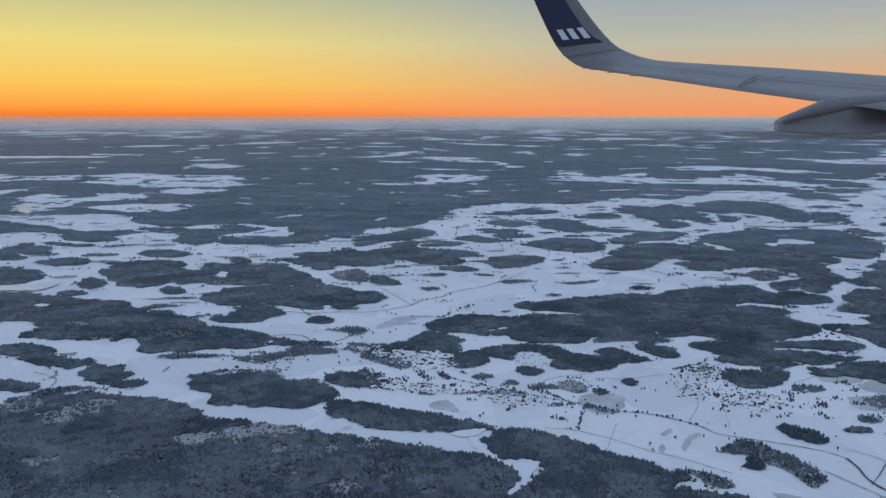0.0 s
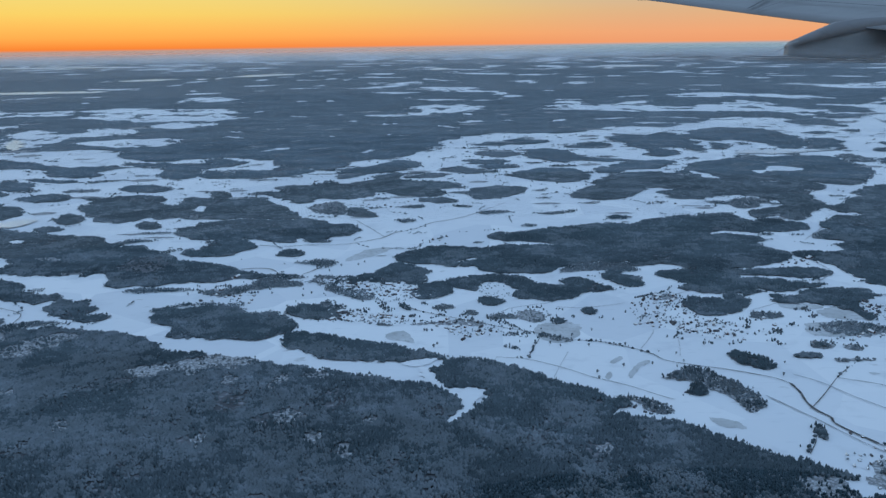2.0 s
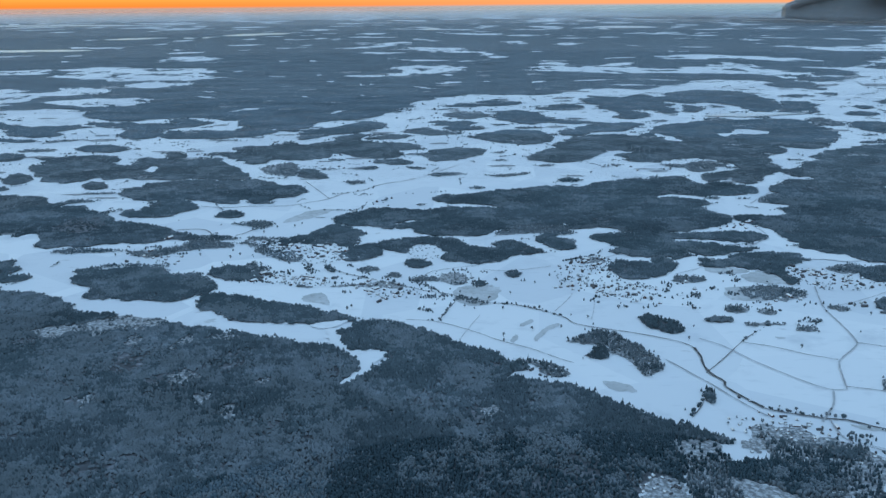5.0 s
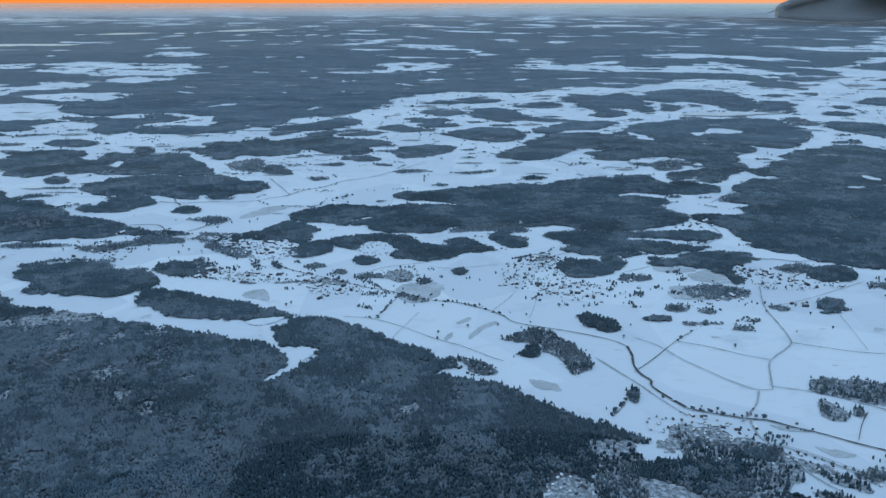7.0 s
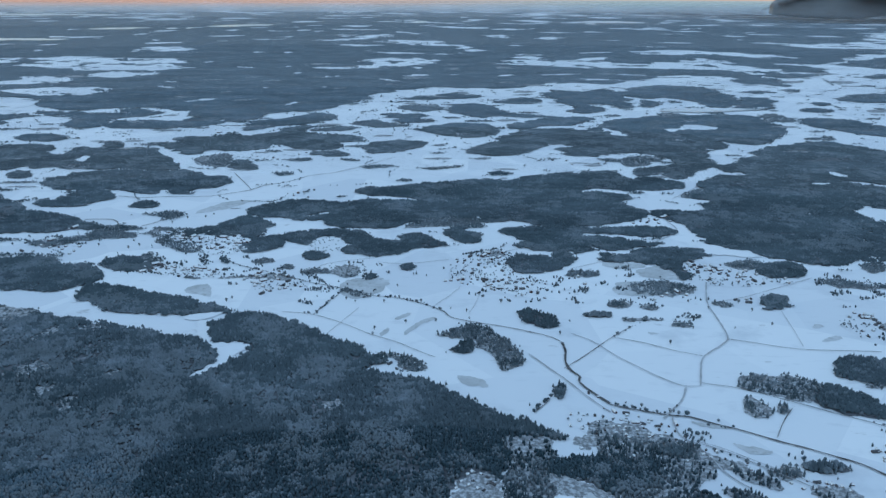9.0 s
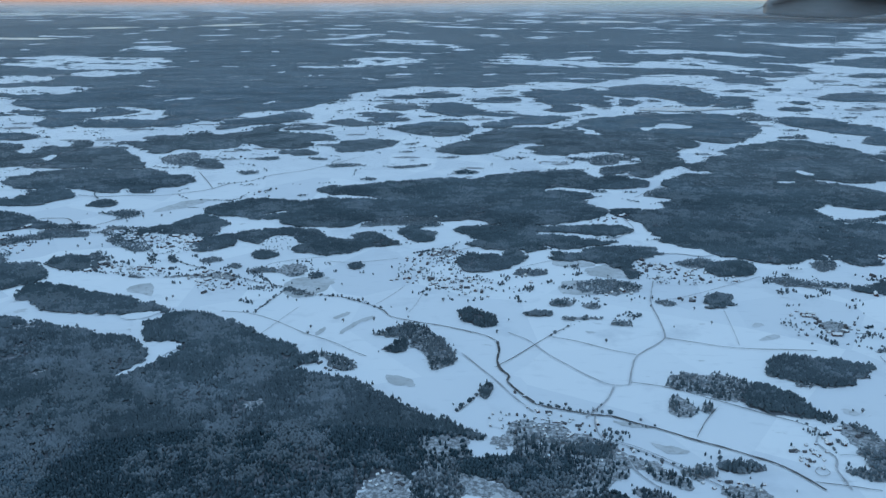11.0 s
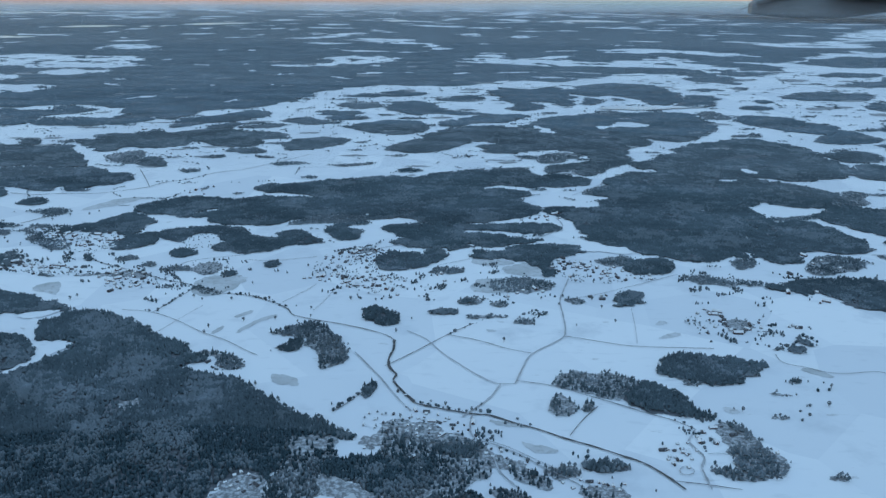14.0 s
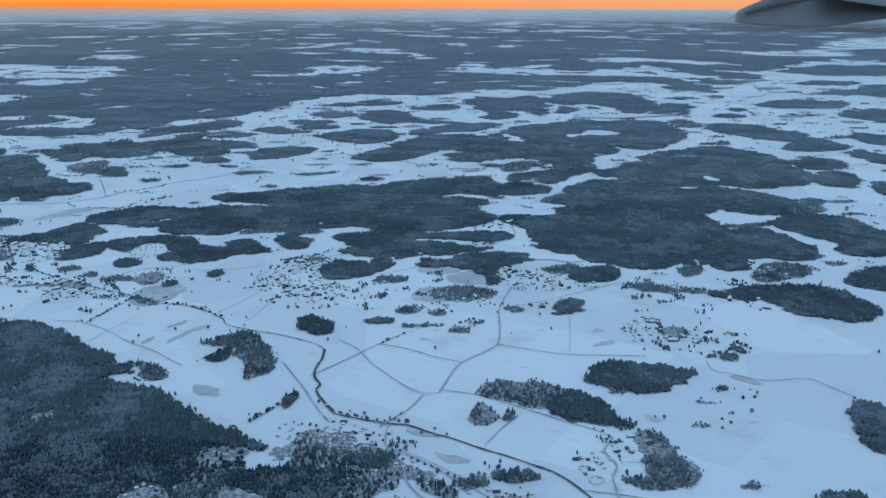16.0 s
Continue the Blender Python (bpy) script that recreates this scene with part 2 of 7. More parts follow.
SPOT_X, SPOT_Y = planting()
FREE = np.ones(len(SPOT_X), bool)

# Crown shapes of unit height and radius.
A5 = np.arange(5) * 2 * math.pi / 5
R5 = np.stack([np.cos(A5), np.sin(A5), 0 * A5], 1)
FAN = [(i, (i + 1) % 5) for i in range(5)]
PEAK = (np.concatenate([R5 + (0, 0, 0.12), [[0, 0, 1.0]]]), [(a, b, 5) for a, b in FAN])
CAP = (np.concatenate([R5 + (0, 0, 0.45), [[0, 0, 1.0]]]), [(a, b, 5) for a, b in FAN])
TIERED = (np.concatenate([R5 + (0, 0, 0.10), [[0, 0, 0.66]], R5 * (0.62, 0.62, 1) + (0, 0, 0.46), [[0, 0, 1.0]]]),
          [(a, b, 5) for a, b in FAN] + [(6 + a, 6 + b, 11) for a, b in FAN])
CONE = (np.concatenate([R5 + (0, 0, 0.05), R5 * (0.72, 0.72, 1) + (0, 0, 0.5), [[0, 0, 1.0]]]),
        [t for a, b in FAN for t in ((a, b, 5 + a), (b, 5 + b, 5 + a), (5 + a, 5 + b, 10))])
DOME = (np.concatenate([R5 * (0.7, 0.7, 1) + (0, 0, 0.0), R5 * (1.0, 1.0, 1) + (0, 0, 0.55), [[0, 0, 1.0]]]),
        [t for a, b in FAN for t in ((a, b, 5 + a), (b, 5 + b, 5 + a), (5 + a, 5 + b, 10))])


def planted(name, x, y, shape, radius, height, mat):
    """One mesh of many crowns, each turned, stretched and frayed by itself."""
    v, t = np.array(shape[0]), np.array(shape[1])
    n, k = len(x), len(v)
    turn = rng.uniform(0, 6.28, n)
    c, s = np.cos(turn)[:, None], np.sin(turn)[:, None]
    fray = 1 + rng.normal(0, 0.16, (n, k))
    X = (v[:, 0] * c - v[:, 1] * s) * radius[:, None] * fray + x[:, None]
    Y = (v[:, 0] * s + v[:, 1] * c) * radius[:, None] * fray + y[:, None]
    Z = v[:, 2] * height[:, None] * (1 + rng.normal(0, 0.05, (n, k)))
    return mesh_of(name, np.stack([X, Y, Z], 2).reshape(-1, 3), (t[None] + (np.arange(n) * k)[:, None, None]).reshape(-1, 3), mat)


CLEARINGS, LEVEL = [], [0]


def lift():
    LEVEL[0] += 1
    return 0.0003 * (LEVEL[0] % 300)


def field_level(d):
    """Fields that overlap lie a little above one another, the more the farther off."""
    return 0.125 + 0.004 * (len(CLEARINGS) % 16) * max(1.0, d / 450)


def clearing(*points):
    """An open field among woods, ragged, with islands of trees left standing in the larger ones."""
    d = np.hypot(points[0][0] - HUB.x, points[0][1])
    poly = outline(points, 0.17 if d < 450 else 0.26)
    CLEARINGS.append(poly)
    i = within(poly, SPOT_X, SPOT_Y)
    if d > 450:
        i = i[patches(SPOT_X[i], SPOT_Y[i], 0.035 * d, 17) + 0.5 * patches(SPOT_X[i], SPOT_Y[i], 0.012 * d, 18) < 0.62]
    FREE[i] = False
    tagged(sheet("snow_field", poly, field_level(d), FIELD_SNOW), "open snow-covered clearing among dark woods", "field", kind="structure")


def scrub_glade(*points):
    """A thinly grown patch in a wood, where the snow shows between the trees."""
    poly = outline(points, 0.22)
    i = within(poly, SPOT_X, SPOT_Y)
    FREE[i[rng.random(len(i)) < 0.82]] = False
    tagged(sheet("scrub_ground", poly, 0.06 + lift(), BRUSH_FLOOR), "thinly grown snowy patch inside a wood", "clearing", kind="structure")


def lake(*points):
    poly = outline(points, 0.16)
    CLEARINGS.append(poly)
    FREE[within(poly, SPOT_X, SPOT_Y)] = False
    tagged(sheet("water", poly, field_level(np.hypot(points[0][0] - HUB.x, points[0][1])) + 0.3, ICE), "smooth lake ice that mirrors the dusk", "lake", kind="structure")


def dull_field(*points):
    tagged(sheet("stubble_field", outline(points, 0.07), 0.046 + 0.5 * lift(), DULL), "dull field with stubble through thin snow", "field", kind="structure")


def ribbon(name, width, points, z, mat, parent=None, rise=0.0):
    """A band along a bending line, a little uneven in width, with sloping shoulders."""
    p = np.array(points, float)
    q = []
    for i in range(len(p) - 1):
        a, b, c, d = p[max(i - 1, 0)], p[i], p[i + 1], p[min(i + 2, len(p) - 1)]
        for t in np.linspace(0, 1, 5)[:-1]:
            q.append(0.5 * (2 * b + (c - a) * t + (2 * a - 5 * b + 4 * c - d) * t * t + (3 * b - a - 3 * c + d) * t ** 3))
    q = np.array(q + [p[-1]])
    e = np.gradient(q, axis=0)
    nrm = np.stack([-e[:, 1], e[:, 0]], 1) / np.maximum(np.hypot(e[:, 0], e[:, 1]), 1e-6)[:, None]
    q = q + nrm * rng.normal(0, 0.08 * width, len(q))[:, None]
    bm = bmesh.new()
    rows = []
    for c, n, w in zip(q, nrm, width * (0.45 + rng.uniform(-0.18, 0.2, len(q)))):
        rows.append([bm.verts.new((c[0] + n[0] * w * k, c[1] + n[1] * w * k, z + h)) for k, h in ((-1, -0.02), (-0.75, rise), (0.75, rise), (1, -0.02))])
    for r0, r1 in zip(rows, rows[1:]):
        for i in range(3):
            bm.faces.new((r0[i], r0[i + 1], r1[i + 1], r1[i])[::-1])
    bmesh.ops.recalc_face_normals(bm, faces=bm.faces)
    return part(name, bm, mat, parent)


def stream(width, *points):
    tagged(ribbon("stream", width, points, 0.175 + lift(), STREAM), "dark winding stream between snowy banks", "stream", kind="structure")


def lane(width, *points):
    tagged(ribbon("road", width, points, 0.18 + lift(), LANE, rise=0.01), "narrow grey country lane across snow", "road", kind="structure")


def grow(name, poly, mix, label, floor, category, share=1.0, tall=0.80, level=None, slender=1.0, conifer=None):
    """A wood on its floor: dense or thin in patches, with stragglers along its edge."""
    pad = 6 + 0.01 * np.hypot(poly[:, 0] - HUB.x, poly[:, 1]).max()
    box = (SPOT_X > poly[:, 0].min() - pad) & (SPOT_X < poly[:, 0].max() + pad) & (SPOT_Y > poly[:, 1].min() - pad) & (SPOT_Y < poly[:, 1].max() + pad)
    i = np.flatnonzero(box & FREE)
    stray = gap(np.hypot(SPOT_X[i] - HUB.x, SPOT_Y[i])) * 0.75
    i = i[inside(SPOT_X[i] + rng.normal(0, 1, len(i)) * stray, SPOT_Y[i] + rng.normal(0, 1, len(i)) * stray, poly)]
    FREE[i] = False
    x, y = SPOT_X[i], SPOT_Y[i]
    keep = share * np.clip(1.05 + 0.55 * patches(x, y, 14.0, 3) + 0.35 * patches(x, y, 4.0, 5), 0.15, 1.0)
    k = rng.random(len(i)) < keep
    x, y = x[k], y[k]
    if len(x) < 1:
        return
    d = np.hypot(x - HUB.x, y - HUB.y)
    s = gap(d)
    leafy = rng.random(len(x)) < np.clip(0.5 + 2.3 * (mix - np.where(d < 150, 0.62, 0.5) + 0.45 * patches(x, y, 18.0, 9) + 0.30 * patches(x, y, 5.0, 10) + np.where(d < 170, 0.28, 0.06) * patches(x, y, 1.7, 11)), 0.04, 0.95)
    pine = rng.random(len(x)) < np.clip(np.where(d < 150, 0.50, 0.85) + 0.40 * patches(x, y, 16.0, 13), 0.1, 0.95)
    height = tall * np.where(d < 150, 1.0, 0.8) * np.clip(rng.normal(1, 0.13, len(x)), 0.5, 1.6) * (1 + 0.15 * patches(x, y, 6.0, 31))
    # Conifers take paler crowns by distance; the far ones carry the painted haze.
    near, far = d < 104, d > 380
    conifer = conifer or SPRUCE
    thing = None
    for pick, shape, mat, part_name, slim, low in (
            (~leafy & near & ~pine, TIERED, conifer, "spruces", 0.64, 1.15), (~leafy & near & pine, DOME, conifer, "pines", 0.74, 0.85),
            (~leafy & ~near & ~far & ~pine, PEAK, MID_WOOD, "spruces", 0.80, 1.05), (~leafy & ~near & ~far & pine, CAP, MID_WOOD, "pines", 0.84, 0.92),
            (~leafy & far, CAP, HAZED_WOOD, "spruces", 0.85, 0.95), (leafy & near, DOME, BIRCH, "birches", 0.72, 0.8), (leafy & ~near, CAP, BIRCH, "birches", 0.85, 0.85)):
        if pick.any():
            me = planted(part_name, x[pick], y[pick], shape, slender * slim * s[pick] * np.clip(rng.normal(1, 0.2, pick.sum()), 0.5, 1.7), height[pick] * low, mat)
            ob = new(part_name if thing else name, me)
            ob.parent = thing
            thing = thing or ob
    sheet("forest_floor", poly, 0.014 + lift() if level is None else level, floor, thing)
    tagged(thing, label, category, kind="stuff")


def shrubs(share, *points):
    """Bushes and small trees strewn over open snow."""
    poly = np.array(points, float)
    i = within(poly, SPOT_X, SPOT_Y)
    i = i[FREE[i]]
    x, y = SPOT_X[i], SPOT_Y[i]
    k = rng.random(len(i)) < 0.75 * share * np.clip(1.8 * (patches(x, y, 5.0, 21) + 0.5 * patches(x, y, 25.0, 4) - 0.45), 0, 1.6)
    i, x, y = i[k], x[k], y[k]
    if len(x) < 3:
        return
    FREE[i] = False
    s = gap(np.hypot(x - HUB.x, y))
    dark = rng.random(len(x)) < 0.3
    thing = None
    for pick, mat, part_name in ((~dark, BIRCH, "bushes"), (dark, SPRUCE, "young_spruces")):
        if pick.any():
            me = planted(part_name, x[pick], y[pick], DOME, s[pick] * rng.uniform(0.3, 0.8, pick.sum()), rng.uniform(0.25, 0.75, pick.sum()), mat)
            ob = new(part_name if thing else "shrubs", me)
            ob.parent = thing
            thing = thing or ob
    tagged(thing, "scattered bare bushes and young spruces in snow", "shrubs", kind="stuff")


def hedge(step, size, *points):
    """Bushes and low trees along a ditch or a lane, uneven and with gaps."""
    p, spots = np.array(points, float), []
    for a, b in zip(p, p[1:]):
        n = max(1, int(np.hypot(*(b - a)) / step))
        t = (np.arange(n) + rng.uniform(-0.4, 0.4, n))[:, None] / n
        spots.append(a + (b - a) * t + rng.normal(0, 0.25 * step, (n, 2)))
    q = np.concatenate(spots)
    q = q[rng.random(len(q)) < 0.8]
    x, y, thing = q[:, 0], q[:, 1], None
    dark = rng.random(len(x)) < 0.45
    for pick, mat, part_name in ((~dark, BIRCH, "bushes"), (dark, SPRUCE, "young_spruces")):
        if pick.any():
            r = 0.8 * size * np.clip(rng.normal(1, 0.35, pick.sum()), 0.4, 1.9)
            me = planted(part_name, x[pick], y[pick], DOME, r, r * rng.uniform(1.2, 2.0, pick.sum()), mat)
            ob = new(part_name if thing else "hedgerow", me)
            ob.parent = thing
            thing = thing or ob
    if thing:
        tagged(thing, "uneven row of dark bushes along a snowy ditch", "hedgerow", kind="stuff")


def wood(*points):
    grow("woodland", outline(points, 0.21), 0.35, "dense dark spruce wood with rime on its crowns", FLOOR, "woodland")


def regrown(*points):
    """A tongue of wood that reaches over a clearing."""
    poly = outline(points, 0.19)
    FREE[within(poly, SPOT_X, SPOT_Y)] = True
    grow("woodland", poly, 0.2, "dense dark spruce wood with rime on its crowns", FLOOR, "woodland", level=0.25 + lift())


def birch_stand(*points):
    grow("woodland", outline(points, 0.22), 0.93, "pale stand of bare birches inside a spruce wood", FLOOR, "woodland", 0.9, 0.75)


def yards(*spots):
    """Open plots in front of the houses, where no tree stands."""
    for x, y in spots:
        FREE[(np.abs(SPOT_X - x) < 1.0) & (SPOT_Y > y - 2.2) & (SPOT_Y < y + 0.7)] = False


def mixed_wood(*points):
    grow("woodland", outline(points, 0.17), 0.62, "wide mixed wood of rime-grey birch, pine and spruce", FLOOR, "woodland", conifer=HAZED_WOOD)


def brush(*points):
    grow("thicket", outline(points, 0.14), 0.72, "open thicket of bare birch and alder in snow", BRUSH_FLOOR, "thicket", 0.55, 0.8, slender=0.78)


def open_wood(*points):
    grow("thicket", outline(points, 0.16), 0.45, "sparse pines and bare birches over snow", BRUSH_FLOOR, "thicket", 0.38, 0.85, slender=0.75)


def garden_trees(*points):
    grow("thicket", outline(points, 0.16), 0.55, "scattered garden birches and spruces between village houses", SNOW, "thicket", 0.085, 0.65, slender=0.62)


def wood_openings():
    """Felled plots and bogs, pale with snow, inside the woods of the middle distance."""
    for _ in range(130):
        d, az = rng.uniform(210, 800), rng.uniform(-0.62, 0.62)
        x, y = HUB.x + d * math.sin(az), d * math.cos(az)
        a, b = d * rng.uniform(0.005, 0.02), d * d / 52000 * rng.uniform(0.5, 1.3)
        scrub_glade(*[(x + a * math.cos(t) + 0.3 * b * math.sin(t), y + b * math.sin(t)) for t in np.arange(6) * 1.047])


# ---- ground ----
def ground():
    bm = bmesh.new()
    n, rings = 240, []
    for r in (60, 200, 600, 1600, 3200, 4945):
        rings.append([bm.verts.new((HUB.x + r * math.cos(a), HUB.y + r * math.sin(a), 0)) for a in (2 * math.pi * k / n for k in range(n))])
    bm.faces.new(rings[0])
    for a, b in zip(rings, rings[1:]):
        for k in range(n):
            bm.faces.new((a[k], b[k], b[(k + 1) % n], a[(k + 1) % n]))
    bmesh.ops.recalc_face_normals(bm, faces=bm.faces)
    tagged(part("ground", bm, SNOW), "wide flat farmland under snow", "ground", kind="structure")


ground()

def haze_sheets():
    """Imitated aerial haze over the far land: added sheer sheets, one behind the other, that the sky lights."""
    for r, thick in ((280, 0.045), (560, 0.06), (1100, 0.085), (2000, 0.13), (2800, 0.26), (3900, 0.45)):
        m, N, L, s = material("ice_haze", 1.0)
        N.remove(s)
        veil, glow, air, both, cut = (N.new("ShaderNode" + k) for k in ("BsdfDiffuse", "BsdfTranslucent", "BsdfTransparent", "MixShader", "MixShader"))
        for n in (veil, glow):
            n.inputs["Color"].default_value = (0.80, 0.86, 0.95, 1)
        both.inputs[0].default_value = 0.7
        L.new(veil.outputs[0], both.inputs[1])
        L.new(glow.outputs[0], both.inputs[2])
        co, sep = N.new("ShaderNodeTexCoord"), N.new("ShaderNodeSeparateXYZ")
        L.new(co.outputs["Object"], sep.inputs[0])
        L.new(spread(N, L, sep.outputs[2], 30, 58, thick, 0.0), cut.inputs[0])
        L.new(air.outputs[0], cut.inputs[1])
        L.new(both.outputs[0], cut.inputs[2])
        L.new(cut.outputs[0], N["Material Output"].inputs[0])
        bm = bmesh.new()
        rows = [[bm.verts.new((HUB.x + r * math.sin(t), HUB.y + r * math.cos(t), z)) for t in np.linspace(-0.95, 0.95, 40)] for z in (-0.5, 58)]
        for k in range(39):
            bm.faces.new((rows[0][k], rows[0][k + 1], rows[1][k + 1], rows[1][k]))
        tagged(part("backdrop", bm, m), "sheer added sheet that imitates pale haze over far woods", "haze", kind="structure")


haze_sheets()

# ---- plan of the land ----
# Clearings and snow fields that lie among the woods.
clearing((-89.5, 293.7), (-91.5, 303.7), (-87.8, 300.4), (-85.6, 290.7))
clearing((152.1, 369.9), (163.2, 390.9), (172.9, 391.3), (178.4, 381.0), (169.0, 373.8), (162.0, 376.9))
clearing((121.5, 382.2), (125.7, 375.5), (132.6, 358.1), (124.9, 357.9), (122.1, 370.4))
clearing((170.3, 263.1), (175.5, 264.9), (178.7, 264.0), (175.1, 260.6), (171.6, 261.4))
clearing((185.3, 281.6), (188.1, 282.6), (189.5, 274.9), (186.5, 272.1), (184.4, 275.8))
scrub_glade((181.4, 301.3), (190.0, 304.8), (200.0, 308.4), (206.2, 307.3), (195.8, 302.6), (186.4, 300.2))
clearing((3.7, 138.9), (5.8, 137.9), (8.1, 133.6), (9.9, 132.2), (12.3, 132.7), (15.5, 131.8), (15.7, 130.2), (14.2, 127.2), (13.5, 125.4), (13.7, 124.5), (11.7, 121.5), (10.1, 118.6), (9.0, 119.2), (10.4, 122.3), (12.0, 125.1), (9.1, 130.5), (6.6, 133.8))
clearing((-497, 778), (-483, 833), (-448, 802), (-413, 803), (-392, 820), (-364.9, 760.3), (-384.2, 746.0), (-411.0, 745.2), (-424.9, 731.5), (-455.1, 711.5))
clearing((-369.4, 796.9), (-349, 846), (-279.9, 823.5), (-222.3, 809.4), (-202.0, 765.4), (-194.7, 689.5), (-187.0, 636.8), (-209.0, 612.6), (-244.4, 635.2), (-233.7, 671.6), (-269.7, 676.0), (-313.9, 709.6))
clearing((-407.2, 621.0), (-373.3, 641.5), (-358.4, 657.3), (-342.1, 622.8), (-350.1, 608.7), (-379.3, 577.8))
clearing((-316.2, 563.5), (-329.8, 596.0), (-319.8, 628.2), (-299.7, 588.2), (-272.1, 589.0), (-283.8, 619.7), (-256.9, 620.5), (-234.4, 602.9), (-231.0, 577.6), (-249.3, 561.4), (-264.8, 542.4), (-259.9, 508.8), (-268.2, 496.2), (-283.9, 508.2))
clearing((-247.4, 522.1), (-225.5, 543.4), (-186.1, 544.4), (-176.8, 534.0), (-176.4, 504.5), (-194.9, 495.0), (-215.4, 500.5))
clearing((-225.9, 479.7), (-212.5, 477.2), (-191.1, 458.9), (-185.9, 434.6), (-184.0, 418.9), (-197.4, 446.2))
clearing((-339, 999), (-296, 1026), (-266, 935), (-316, 913))
clearing((-114, 1323), (-61, 1414), (-48, 1326), (-97, 1228))
clearing((-52, 1212), (26, 1199), (55, 1092), (83, 958), (62, 957), (30, 1064), (-45, 1147))
clearing((-60, 986), (-20, 933), (20, 914), (-13, 903), (-37, 933))
clearing((-75.1, 716.7), (-34.2, 730.4), (-22.2, 771.0), (-41.1, 815.2), (-0.0, 840.9), (35.3, 817.6), (36.9, 787.2), (21.5, 745.0), (25.1, 695.9), (10.5, 725.4), (-15.7, 724.7), (-30.1, 694.3))
clearing((106, 898), (149, 899), (140.3, 813.2), (152.4, 790.8), (145.5, 748.8), (119.5, 754.7), (89.2, 774.4), (109.1, 820.0))
clearing((261, 933), (308, 1000), (350, 978), (359, 946), (387, 917), (423, 909), (395, 862), (365, 879), (331, 925), (292, 904))
clearing((126.1, 761.6), (159.5, 821.6), (213.3, 873.9), (206.9, 800.0), (229.4, 778.8), (246.3, 779.3), (281.2, 752.9), (232.9, 719.7), (199.8, 731.1), (167.3, 683.1), (162.9, 730.0), (143.0, 735.7))
clearing((246.3, 779.3), (308, 860), (323.2, 826.9), (324.8, 754.2), (347.7, 723.1), (316.0, 676.5), (296.6, 665.4), (293.3, 703.7), (256.8, 714.4), (225.8, 713.5))
clearing((193.3, 623.5), (237.0, 658.6), (276.2, 639.9), (261.8, 616.3), (226.9, 593.8), (196.1, 554.1), (171.5, 509.9), (178.3, 561.0))
clearing((117.4, 590.9), (145.3, 591.7), (164.2, 568.2), (137.2, 541.9), (129.5, 559.8))
clearing((-135.9, 246.6), (-134.3, 248.9), (-130.8, 246.7), (-131.2, 242.8))
clearing((496, 1104), (562, 1152), (660, 1223), (656, 1114), (629, 1045), (546, 1041))
clearing((653, 1190), (812, 1507), (990, 1729), (1213, 1858), (910, 1354), (713, 1227))
clearing((577, 983), (646, 914), (607, 850), (553, 910))
scrub_glade((51.7, 88.6), (53.2, 91.6), (55.1, 93.1), (57.4, 92.2), (57.9, 89.8), (57.5, 87.0), (52.6, 87.0))
clearing((-0.2, 143.9), (2.3, 145.6), (6.8, 146.5), (6.0, 144.5), (4.1, 142.6), (1.6, 142.2))
clearing((3.1, 141.7), (4.4, 142.3), (6.6, 136.6), (8.4, 133.1), (7.6, 132.6), (5.0, 137.0))
clearing((112.8, 194.3), (115.5, 193.4), (125.2, 185.4), (124.0, 183.6), (115.0, 185.2), (112.5, 186.1))
clearing((-264, 914), (-261, 925), (-250, 927), (-235, 915), (-239, 906), (-252, 903))
clearing((-164.1, 591.8), (-162.3, 595.8), (-156.7, 593.3), (-149.2, 583.9), (-151.6, 581.0), (-157.9, 583.2))
clearing((-158.6, 559.9), (-155.1, 560.3), (-147.3, 553.8), (-137.9, 542.1), (-142.0, 542.7), (-151.0, 549.7))
clearing((-108.6, 466.1), (-105.6, 476.3), (-98.6, 487.7), (-89.9, 494.5), (-94.0, 483.1), (-102.2, 469.6))
clearing((-486, 1349), (-490, 1380), (-486, 1401), (-472, 1394), (-469, 1363), (-473, 1338))
clearing((-349, 1313), (-341, 1336), (-318, 1348), (-288, 1336), (-300, 1314), (-326, 1299))
clearing((-437, 929), (-440, 942), (-436, 948), (-427, 940), (-425, 927), (-428, 920))
clearing((-391, 1181), (-393, 1196), (-387, 1198), (-375, 1182), (-375, 1169), (-381, 1165))
clearing((-629, 2308), (-619, 2340), (-583, 2324), (-533, 2252), (-547, 2228), (-587, 2243))
clearing((-216, 1110), (-171, 1115), (-90, 1098), (-8, 1062), (-57, 1061), (-149, 1079))
clearing((-154, 1191), (-141, 1226), (-113, 1251), (-81, 1247), (-98, 1211), (-130, 1182))
clearing((-68, 1570), (-53, 1572), (-26, 1513), (0, 1417), (-15, 1423), (-45, 1481))
clearing((-159, 2219), (-104, 2226), (-7, 2173), (89, 2074), (29, 2076), (-80, 2130))
clearing((-142, 919), (-142, 930), (-137, 931), (-131, 919), (-133, 909), (-137, 907))
clearing((-101.7, 722.1), (-100.8, 729.2), (-97.8, 732.3), (-93.7, 728.6), (-95.1, 722.0), (-98.5, 717.8))
clearing((9.3, 642.2), (14.9, 653.6), (24.4, 658.8), (34.0, 652.9), (27.4, 642.2), (16.4, 635.6))
clearing((-50.5, 635.7), (-49.8, 641.2), (-47.6, 640.1), (-44.7, 631.0), (-45.7, 626.5), (-48.2, 627.1))
clearing((-43.7, 635.9), (-42.4, 640.3), (-39.8, 640.8), (-36.8, 636.0), (-38.3, 632.2), (-41.3, 631.1))
clearing((-40.2, 555.4), (-39.4, 558.8), (-37.6, 559.2), (-35.4, 555.6), (-36.4, 552.6), (-38.5, 551.8))
